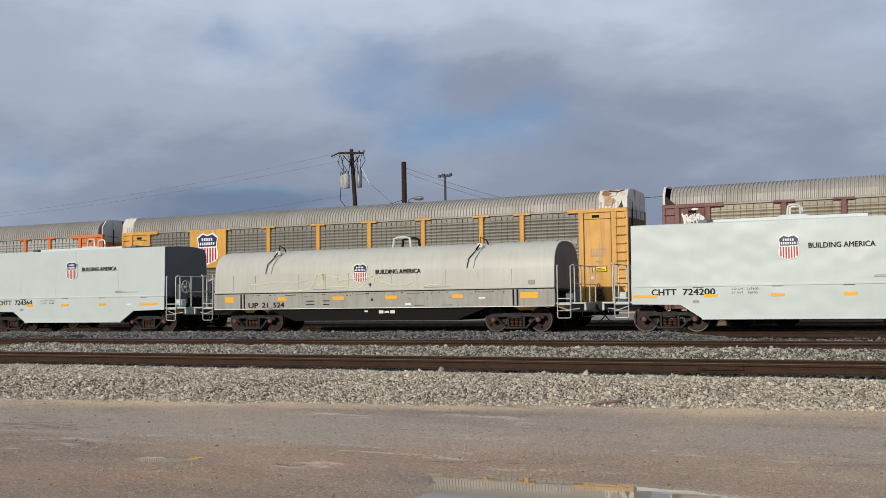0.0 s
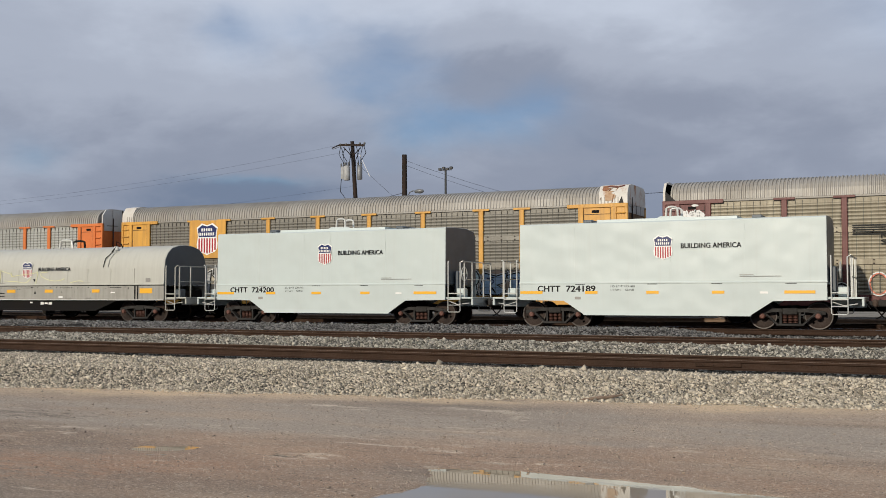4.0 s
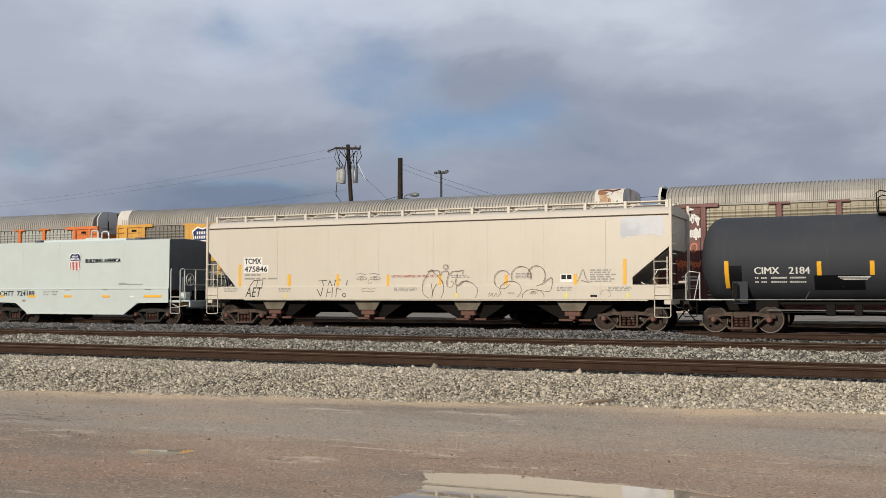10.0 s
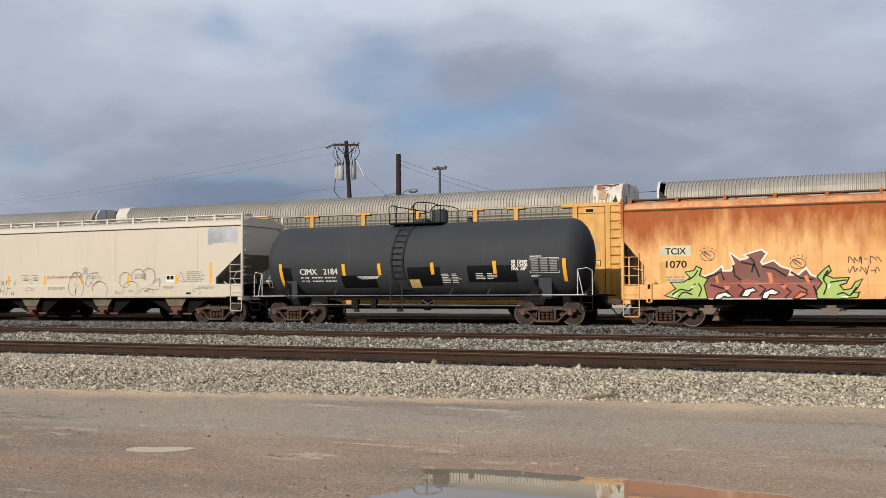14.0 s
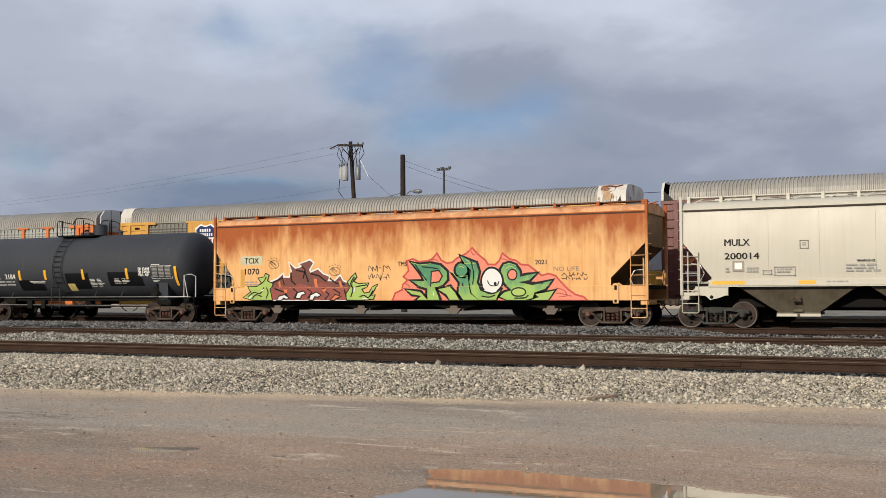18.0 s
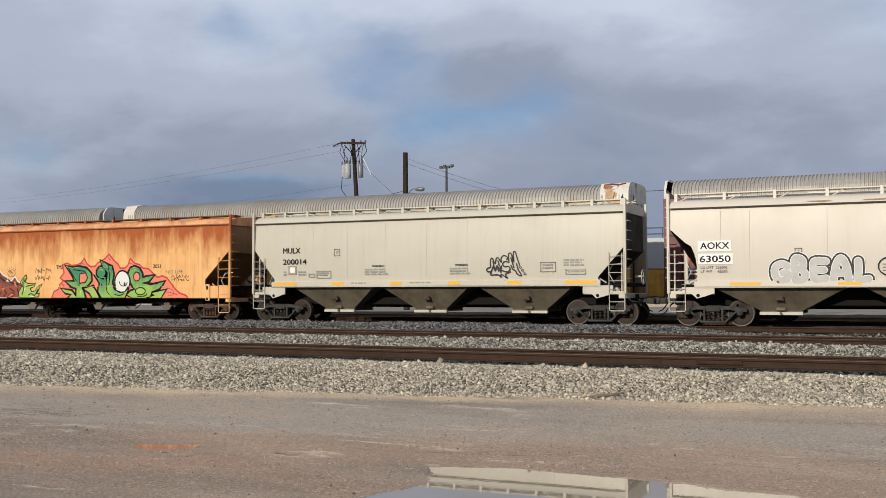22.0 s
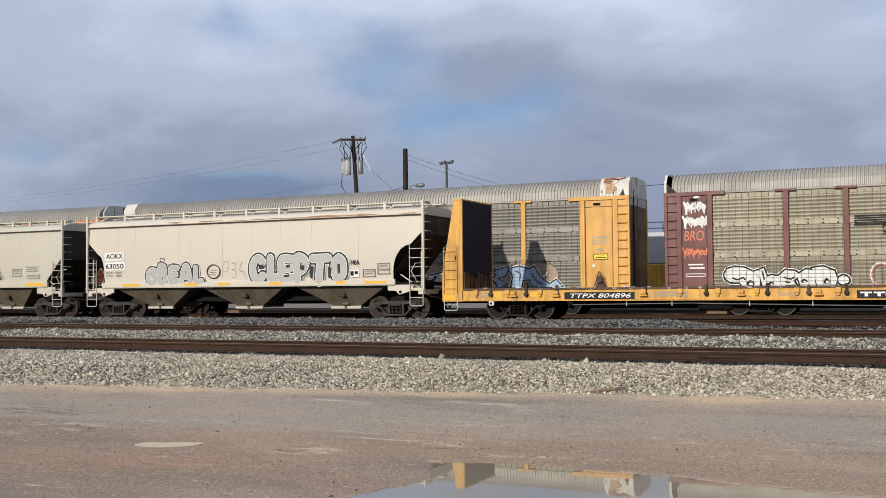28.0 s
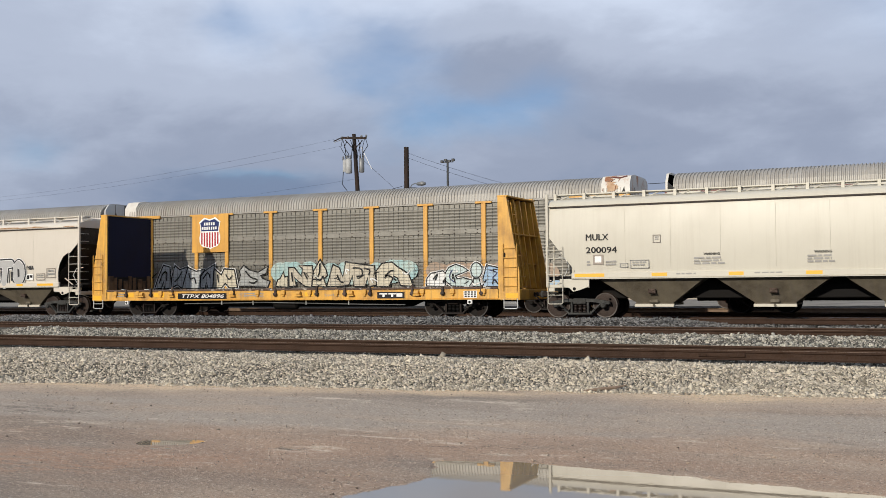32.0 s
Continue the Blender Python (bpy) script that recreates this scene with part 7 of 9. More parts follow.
brake.tube([(12.08, -1.66, 1.22), (12.2, -1.70, 1.5), (12.3, -1.66, 1.86), (12.42, -1.70, 1.5), (12.58, -1.66, 1.2)], 0.026, 6)
brake.turned([(-1.74, 0.10), (-1.64, 0.12)], "y", (12.32, 0, 1.45), 12)
brake.tube([(12.32, -1.72, 1.45), (12.52, -1.74, 1.66)], 0.02, 6)
part("hand_brake", brake, FRAME_BROWN, RACK_B, "dark ratchet brake at the foot of the end bay")
part("rust_run", sheet([(12.1, 1.7), (12.25, 1.85), (12.42, 1.8), (12.62, 1.3), (12.6, 1.13), (12.1, 1.13)], -1.5225), surf("rust run", (0.34, 0.15, 0.05), 0.8, dark=(0.5, 0.28, 0.08), amount=0.8, scale=5), RACK_B, "rust run below the brake")
part("lock_disc", Shape().turned([(-1.535, 0.07), (-1.52, 0.07)], "y", (12.02, 0, 2.08), 12), RAILING, RACK_B)
bars(RACK_C, [(-6.35 + 0.0, -4.2, 3.78 - 0.085 * i, 3.82 - 0.085 * i) for i in range(5)], -1.56, INK, "vent_slot")
lettering(RACK_C, "NO", -5.35, -4.75, 3.30, 3.48, -1.56, INK)
lettering(RACK_C, "S", -5.35, -5.1, 3.06, 3.24, -1.56, INK)
bars(RACK_C, [(-12.75, -11.95, 1.66, 1.69), (-12.75, -11.95, 1.56, 1.59), (-12.75, -12.72, 1.56, 1.69), (-11.98, -11.95, 1.56, 1.69)], -1.525, INK_WHITE)
bars(RACK_C, [(-12.6, -12.0, 1.88, 1.94), (-12.65, -12.05, 2.02, 2.08)], -1.525, INK_WHITE)
part("gable_flap", Shape().prism([(-13.47, 4.99), (-13.47, 5.40), (-13.05, 4.99)], "y", -1.60, -1.57), INK, RACK_C, "black torn flap beside the gable")
# rusty scrawl over the roof cap: its near slope runs up in three facets
def on_cap(x, t):
    prof = ((-1.54, 4.98), (-1.51, 5.44), (-1.27, 5.77), (-0.8, 5.86))
    i = min(2, int(t * 3)); f = t * 3 - i
    return (x, prof[i][0] + (prof[i + 1][0] - prof[i][0]) * f - 0.012, prof[i][1] + (prof[i + 1][1] - prof[i][1]) * f)


RUST_PALE = surf("pale rust wash", (0.46, 0.32, 0.20), 0.8, dark=(0.30, 0.16, 0.08), amount=0.7, scale=4)
RUST_SCRAWL = surf("brown rust scrawl", (0.26, 0.12, 0.06), 0.8, amount=0.5)
for line in ([(12.40, 0.12), (12.5, 0.6), (12.8, 0.66), (13.15, 0.62)], [(13.15, 0.62), (12.98, 0.25), (12.92, 0.02)], [(12.5, 0.5), (12.75, 0.42), (12.9, 0.55)]):
    part("rust_scrawl", Shape().tube([on_cap(a, b) for a, b in line], [0.012] + [0.022] * (len(line) - 2) + [0.01], 6), RUST_SCRAWL, RACK_B)
# rust sheet, torn black bracket and strap on the cap
for x0, x1, t0, t1, mat in ((12.62, 13.0, 0.10, 0.42, RUST_PALE), (12.5, 12.75, 0.45, 0.68, RUST_SCRAWL)):
    s = Shape().loft([[on_cap(x0 + 0.1 * math.sin(3 * i), t0 + (t1 - t0) * i / 4), on_cap(x1 - 0.14 * math.cos(2 * i), t0 + (t1 - t0) * i / 4)] for i in range(5)], caps=False)
    part("rust_sheet", s, mat, RACK_B, "rusted patch of the roof cap")
part("torn_hole", Shape().loft([[on_cap(13.20 + 0.05 * i, 0.02 + 0.07 * i), on_cap(13.42 - 0.03 * i, 0.02 + 0.07 * i)] for i in range(4)], caps=False), INK, RACK_B, "black torn hole at the foot of the cap")
part("roof_strap", Shape().tube([on_cap(a, b) for a, b in ((12.72, 0.64), (13.1, 0.58), (13.42, 0.66))], 0.025, 6), BROWN_RED, RACK_B)

# ---- beyond the racks ----
far_track = root("track_far", pose(0, 52.0, 0.0), "rusty rails of a further yard track", "railway track", kind="structure")
for dy in (-0.755, 0.755):
    part("rail", Shape().prism([(a + dy, b - 0.186) for a, b in rail_profile()], "x", -300, 120), RAIL_TOP, far_track)
far_car = root("hopper_wagon", pose(-13.2, 52.0, 0), "pale parked wagon with a yellow sill and top railing", "freight car")
part("body", Shape().box(-7.5, 7.5, -1.4, 1.4, 2.3, 3.85, 0.05), surf("pale blue-grey wagon paint", (0.46, 0.48, 0.5), 0.6), far_car)
part("side_sill", Shape().box(-7.5, 7.5, -1.45, 1.45, 0.95, 2.28, 0.03), YELLOW_DIRTY, far_car)
for z in (4.05, 4.35):
    part("top_rail", Shape().tube([(-7.3, -1.3, z), (7.3, -1.3, z)], 0.03, 6), DARK_GREY, far_car)
for i in range(16):
    part("rail_post", Shape().tube([(-7.3 + i * 14.6 / 15, -1.3, 3.8), (-7.3 + i * 14.6 / 15, -1.3, 4.35)], 0.03, 6), DARK_GREY, far_car)
running_gear(far_car, 5.2, 7.5, seed=9, rolls=False)


def utility_pole():
    p = root("utility_pole", pose(-43.0, 75.0, 0), "leaning dark wooden utility pole with two transformers", "utility pole")
    part("shaft", Shape().tube([(0.75, 0, -0.6), (0.2, 0, 7.0), (-0.28, 0, 14.0)], [0.24, 0.20, 0.16], 12), POLE_WOOD, p, "", 40)
    part("crossarm", Shape().prism([(-1.4, 13.66), (1.0, 13.48), (1.0, 13.66), (-1.4, 13.84)], "y", -0.26, -0.12), POLE_WOOD, p)
    part("crossarm_brace", Shape().tube([(-1.0, -0.2, 13.55), (-0.2, -0.18, 12.7)], 0.04, 6), POLE_WOOD, p)
    part("crossarm_brace", Shape().tube([(0.65, -0.2, 13.4), (-0.15, -0.18, 12.7)], 0.04, 6), POLE_WOOD, p)
    for dx, z, r, h, mat in ((-0.62, 10.72, 0.28, 1.10, CAN_GREY), (0.62, 10.72, 0.22, 1.05, STEEL_GREY), (-1.0, 10.85, 0.17, 0.9, CAN_GREY)):
        can = part("transformer", Shape().turned([(z, r * 0.9), (z + 0.06, r), (z + h, r), (z + h + 0.1, r * 0.7), (z + h + 0.14, 0.1)], "z", (dx, -0.3, 0), 18), mat, p, "cylindrical transformer can", 40)
        for d in (-0.15, 0.15):
            part("bushing", Shape().turned([(z + h + 0.05, 0.05), (z + h + 0.15, 0.09), (z + h + 0.22, 0.05), (z + h + 0.3, 0.09), (z + h + 0.42, 0.04)], "z", (dx + d, -0.3, 0), 8), STEEL_GREY, can)
    for i, dx in enumerate((-1.3, -0.75, 0.55, 1.0)):
        part("insulator", Shape().turned([(13.6, 0.05), (13.75, 0.1), (13.86, 0.06)], "z", (dx, -0.18, 0), 8), STEEL_GREY, p)
    part("jumper", Shape().tube([(-1.2, -0.3, 13.6), (-1.35, -0.35, 12.9), (-0.9, -0.35, 12.2), (-0.8, -0.35, 11.9)], 0.025, 5), INK, p)
    part("jumper", Shape().tube([(0.9, -0.3, 13.5), (0.75, -0.35, 12.8), (0.72, -0.35, 11.6)], 0.025, 5), INK, p)
    part("jumper", Shape().tube([(-1.1, -0.35, 11.0), (-1.2, -0.35, 9.8), (-0.5, -0.3, 8.9), (0.1, -0.2, 9.3)], 0.03, 5), INK, p)
    part("fuse_arm", Shape().tube([(-1.0, -0.2, 13.7), (-2.0, -0.3, 13.4)], 0.03, 5), STEEL_GREY, p)
    for i in range(7):
        dx = -1.15 + 0.36 * i
        part("jumper", Shape().tube([(dx, -0.3, 13.5 - 0.1 * (i % 2)), (dx + 0.22 * (-1) ** i, -0.35, 12.9), (dx * 0.75, -0.33, 12.3), (dx * 0.85, -0.32, 11.9)], 0.03, 5), INK, p)
    part("crossarm_strut", Shape().tube([(-1.4, -0.2, 13.75), (-2.1, -0.25, 13.5)], 0.05, 6), POLE_WOOD, p)
    part("fuse_arm", Shape().tube([(0.5, -0.2, 12.9), (1.65, -0.4, 10.9)], 0.025, 5), INK_WHITE, p)


STEEL_GREY = surf("grey painted steel", (0.17, 0.175, 0.18), 0.5, 0.2)
CAN_GREY = surf("chalky grey transformer paint", (0.38, 0.39, 0.39), 0.6, dark=(0.22, 0.21, 0.20), amount=0.6, scale=1.5)
utility_pole()
pole = root("lamp_pole", pose(-38.35, 75.0, 0), "weathered wooden pole with a street lamp arm", "street lamp")
part("shaft", Shape().tube([(0.1, 0, -0.5), (0.0, 0, 7.0), (-0.02, 0, 12.6)], [0.26, 0.23, 0.20], 12), POLE_WOOD, pole, "", 40)
part("lamp_arm", Shape().tube([(0.2, -0.1, 9.0), (0.6, -0.3, 9.45), (1.0, -0.5, 9.55), (1.3, -0.6, 9.5)], 0.04, 6), STEEL_GREY, pole)
part("lamp_head", Shape().turned([(-0.42, 0.06), (-0.3, 0.14), (0.1, 0.19), (0.36, 0.12), (0.42, 0.03)], "x", (1.6, -0.6, 9.48), 14), STEEL_GREY, pole, "cobra-head lamp", 50)
DARK_STEEL = surf("dark painted steel", (0.03, 0.032, 0.034), 0.6)
mast = root("floodlight_mast", pose(-50.85, 110.0, 0), "distant steel mast with a bar of floodlights", "floodlight")
part("shaft", Shape().tube([(0, 0, -0.5), (0, 0, 16.0)], [0.2, 0.13], 8), DARK_STEEL, mast, "", 40)
part("crossbar", Shape().box(-0.75, 0.75, -0.05, 0.05, 15.75, 15.85, 0.01), DARK_STEEL, mast)
for i in range(4):
    part("floodlight", Shape().box(-0.85 + i * 0.48, -0.50 + i * 0.48, -0.25, 0.05, 15.75 + 0.12 * (i % 2), 16.05 + 0.12 * (i % 2), 0.04), DARK_STEEL, mast)


def cable(name, a, b, sag, r):
    a, b = Vector(a), Vector(b)
    pts = [a.lerp(b, i / 24) - Vector((0, 0, sag * 4 * (i / 24) * (1 - i / 24))) for i in range(25)]
    thing(name, Shape().tube(pts, r, 5), INK, Matrix(), "thin black overhead cable strung between poles", "cable", "overhead cables")


cable("overhead_cable", (-44.4, 74.8, 13.75), (-125, 95, 13.0), 1.1, 0.006)
cable("overhead_cable", (-44.0, 74.8, 13.1), (-125, 96, 12.6), 0.9, 0.006)
cable("overhead_cable", (-43.3, 74.9, 10.2), (-120, 92, 8.6), 0.5, 0.006)
cable("overhead_cable", (-38.2, 75, 12.1), (-24, 73.0, 7.6), 0.25, 0.011)
cable("overhead_cable", (-38.2, 75, 11.7), (-24, 73.0, 7.2), 0.25, 0.011)
cable("overhead_cable", (-43.0, 74.9, 8.9), (-38.4, 75, 9.5), 0.12, 0.02)
cable("overhead_cable", (-38.3, 75, 9.3), (-12, 74, 8.6), 0.35, 0.02)
cable("guy_wire", (-43.4, 74.8, 12.7), (-36.6, 75.6, 6.6), 0.0, 0.012)

# ---- lettering and graffiti on the train ----
def grown(pts, w):
    """An outline pushed out by w on every side."""
    n = len(pts)
    turn = sum(pts[i][0] * pts[(i + 1) % n][1] - pts[(i + 1) % n][0] * pts[i][1] for i in range(n))
    k, out = (1 if turn > 0 else -1), []
    for i in range(n):
        a, b, c = Vector(pts[i - 1]), Vector(pts[i]), Vector(pts[(i + 1) % n])
        d0, d1 = (b - a).normalized(), (c - b).normalized()
        m = Vector((d0.y, -d0.x)) * k + Vector((d1.y, -d1.x)) * k
        if m.length < 0.3:
            m = Vector((d0.y, -d0.x)) * k
        m.normalize()
        out.append(tuple(b + m * w * min(1.7, 1 / max(0.4, abs(m.dot(Vector((d0.y, -d0.x))))))))
    return out


def sprayed(parent, pts, y, fill, layers, foot):
    """A painted shape with rims: layers of (material, growth), the widest first, none below the foot."""
    for k, (mat, w) in enumerate(layers):
        part("letter_outline", sheet([(a, max(foot, b)) for a, b in grown(pts, w)], y - 0.003 * k), mat, parent)
    part("letter", sheet([(a, max(foot, b)) for a, b in pts], y - 0.003 * len(layers) - 0.001), fill, parent)


def blob(cx, cz, rx, rz, seed, n=20, wob=0.13):
    rnd = random.Random(seed)
    ph = [rnd.uniform(0, 6.28) for _ in range(3)]
    return [(cx + rx * math.cos(t) * (1 + wob * math.sin(2 * t + ph[0]) + wob * 0.6 * math.sin(3 * t + ph[1])), cz + rz * math.sin(t) * (1 + wob * math.sin(3 * t + ph[2]))) for t in [2 * math.pi * i / n for i in range(n)]]


TAG = plain("black marker paint", (0.03, 0.03, 0.032), 0.6)
RED_LINE = plain("dark red-brown spray line", (0.13, 0.06, 0.045), 0.7)
GREYED = surf("faded grey spray paint", (0.36, 0.37, 0.36), 0.6, dark=(0.18, 0.18, 0.17), amount=0.7, scale=2)
PEACH = surf("faded peach spray paint", (0.36, 0.25, 0.17), 0.7, dark=(0.25, 0.24, 0.21), amount=0.8, scale=1.6)
TAG_THIN = plain("thin dark spray paint", (0.17, 0.145, 0.12), 0.7)
SILVER = surf("silver spray paint", (0.40, 0.395, 0.38), 0.55, 0.1, dark=(0.32, 0.32, 0.315), amount=0.6, scale=2)
CHARCOAL = plain("charcoal spray paint", (0.035, 0.035, 0.038), 0.6)
CHALK = plain("chalk white spray paint", (0.70, 0.70, 0.68), 0.6)
SALMON = surf("salmon spray paint", (0.72, 0.21, 0.125), 0.6, amount=0.3)
CRIMSON = plain("crimson spray paint", (0.46, 0.04, 0.03), 0.6)
CRIMSON_DULL = surf("dull red-brown spray paint", (0.26, 0.055, 0.035), 0.6, dark=(0.16, 0.035, 0.025), amount=0.6)
LIME = plain("lime spray paint", (0.33, 0.47, 0.10), 0.6)
LEAF = surf("green spray paint fading to lime", (0.045, 0.22, 0.10), 0.55, dark=(0.03, 0.16, 0.08), amount=0.3, band=(0.45, -0.4, (0.27, 0.44, 0.08), 1.0))
MAROON = surf("maroon spray paint", (0.13, 0.038, 0.026), 0.6, dark=(0.20, 0.045, 0.02), amount=0.6)
TEAL = surf("pale teal spray paint", (0.30, 0.46, 0.46), 0.6, dark=(0.55, 0.52, 0.42), amount=0.5, scale=2)
SKYBLUE = surf("sky blue spray paint", (0.27, 0.40, 0.56), 0.6, dark=(0.42, 0.5, 0.58), amount=0.6, scale=2)
IVORY = surf("ivory spray paint", (0.55, 0.50, 0.38), 0.6, dark=(0.4, 0.36, 0.27), amount=0.5, scale=2)
FLAME = plain("flame orange spray paint", (0.60, 0.16, 0.05), 0.6)
PALE_TEAL = surf("pale teal-white spray paint", (0.50, 0.58, 0.56), 0.6, dark=(0.36, 0.50, 0.50), amount=0.6, scale=2)
BOX_WHITE = plain("white number patch", (0.74, 0.73, 0.70), 0.5)
SILVER_PATCH = surf("silvery primer patch", (0.34, 0.36, 0.40), 0.45, 0.2, dark=(0.46, 0.47, 0.50), amount=0.8, scale=1.6)


WELD = surf("grimy weld bead", (0.47, 0.44, 0.365), 0.7, amount=0.5, scale=3)


def panel_seams(car, xs, z_sill, z_eave, bulge, material):
    """Thin weld beads that follow the side sheet from the sill to the eave."""
    for x in xs:
        pts = []
        for i in range(11):
            t = 0.10 + 0.84 * i / 10
            y = 1.48 if not bulge else 1.47 - bulge + bulge * math.sin(math.pi * (0.12 + 0.80 * t))
            pts.append((x, -y, z_sill + (z_eave - z_sill) * t))
        part("panel_seam", Shape().tube(pts, 0.0065, 5), material, car)


FAT_STROKES = {  # middle lines of swollen letters in the unit square
    "C": [[(0.95, 0.82), (0.6, 1), (0.2, 0.85), (0.05, 0.5), (0.2, 0.12), (0.6, 0), (0.95, 0.15)]],
    "L": [[(0.1, 1), (0.12, 0.5), (0.1, 0.05), (0.95, 0.08)]],
    "E": [[(0.95, 0.95), (0.12, 0.95), (0.05, 0.5), (0.12, 0.05), (0.95, 0.08)], [(0.1, 0.5), (0.8, 0.52)]],
    "P": [[(0.2, 0.0), (0.12, 0.95), (0.6, 1.0), (0.95, 0.74), (0.6, 0.42), (0.3, 0.42)]],
    "T": [[(0.0, 0.96), (1.0, 0.98)], [(0.5, 0.9), (0.4, 0.0)]],
    "O": [[(0.5, 1), (0.1, 0.8), (0.05, 0.3), (0.5, 0), (0.95, 0.3), (0.9, 0.8), (0.5, 1)]],
    "G": [[(0.9, 0.85), (0.55, 1), (0.15, 0.85), (0.05, 0.5), (0.2, 0.1), (0.6, 0), (0.95, 0.15), (0.9, 0.45), (0.6, 0.45)]],
    "B": [[(0.15, 0.0), (0.1, 1), (0.7, 0.98), (0.75, 0.62), (0.3, 0.52)], [(0.7, 0.5), (0.98, 0.25), (0.7, 0.0), (0.15, 0.0)]],
    "A": [[(0.0, 0), (0.2, 0.7), (0.5, 1), (0.8, 0.7), (1, 0)], [(0.25, 0.35), (0.75, 0.35)]],
    "H": [[(0.1, 1), (0.1, 0)], [(0.1, 0.5), (0.6, 0.65), (0.85, 0.4), (0.85, 0)]],
    "R": [[(0.1, 0.0), (0.1, 0.95), (0.6, 1.0), (0.9, 0.74), (0.6, 0.45), (0.3, 0.45)], [(0.5, 0.42), (0.95, 0)]],
    "S": [[(0.95, 0.88), (0.5, 1), (0.1, 0.78), (0.4, 0.52), (0.85, 0.35), (0.8, 0.05), (0.4, 0), (0.02, 0.12)]],
    "I": [[(0.5, 0.62), (0.5, 0)], [(0.5, 0.98), (0.52, 1.0)]],
    "N": [[(0.05, 0), (0.1, 1), (0.85, 0.05), (0.92, 1.05)]],
    "K": [[(0.1, 1), (0.1, 0)], [(0.9, 0.95), (0.3, 0.45), (0.95, 0.0)]],
    "Q": [[(0.5, 1), (0.1, 0.8), (0.0, 0.35), (0.5, 0), (1.0, 0.3), (0.9, 0.8), (0.5, 1)], [(0.6, 0.35), (1.0, 0.0)]],
}


def swath(s, pts, w, y):
    """Adds a thick painted stroke with round ends and joints to a shape; each dab lies a hair above the last."""
    lift = 0.0
    for p, q in zip(pts, pts[1:]):
        dx, dz = q[0] - p[0], q[1] - p[1]
        d = math.hypot(dx, dz) or 1
        nx, nz = -dz / d * w / 2, dx / d * w / 2
        s.add([(p[0] + nx, y - lift, p[1] + nz), (q[0] + nx, y - lift, q[1] + nz), (q[0] - nx, y - lift, q[1] - nz), (p[0] - nx, y - lift, p[1] - nz)], [(0, 1, 2, 3)])
        lift += 0.00008
    for p in pts:
        s.add([(p[0] + w / 2 * math.cos(t), y - lift, p[1] + w / 2 * math.sin(t)) for t in [2 * math.pi * k / 14 for k in range(14)]], [tuple(range(14))])
        lift += 0.00008


def fat_piece(parent, word, boxes, y, fills, layers, weight):
    """Swollen sprayed letters: layers of paint from the widest rim to the fill. The word's rims lie under all its letters."""
    names = {0: "sprayed_rim", 1: "letter_outline", 2: "letter_inline", 3: "letter"}
    for n, (ch, (x0, x1, z0, z1)) in enumerate(zip(word, boxes)):
        for k, (mat, grow) in enumerate(layers):
            last = k == len(layers) - 1
            s = Shape()
            for j, st in enumerate(FAT_STROKES[ch]):
                pts = curl([(x0 + (x1 - x0) * a, z0 + (z1 - z0) * b) for a, b in st], 4)
                swath(s, pts, weight + grow, y - 0.007 * k - 0.0009 * n - 0.003 * j)
            part("letter" if last else names[min(k, 2)], s, fills[n % len(fills)] if mat is None or last else mat, parent)


def cloud_row(parent, x0, x1, z0, z1, count, material, y, seed):
    """Soft sprayed cloud behind letters: overlapping round puffs with a flat foot."""
    rnd, s = random.Random(seed), Shape()
    for i in range(count * 2):
        cx, r = x0 + (x1 - x0) * (i + 0.5) / (count * 2), rnd.uniform(0.34, 0.55)
        cz = min(z1 - r, (z0 + z1) / 2 + rnd.uniform(-0.05, 0.25))
        s.add([(cx + r * math.cos(t) * 1.15, y + 0.004 - 0.0002 * i, max(z0, cz + r * math.sin(t))) for t in [2 * math.pi * k / 18 for k in range(18)]], [tuple(range(18))])
    part("sprayed_cloud", s, material, parent)


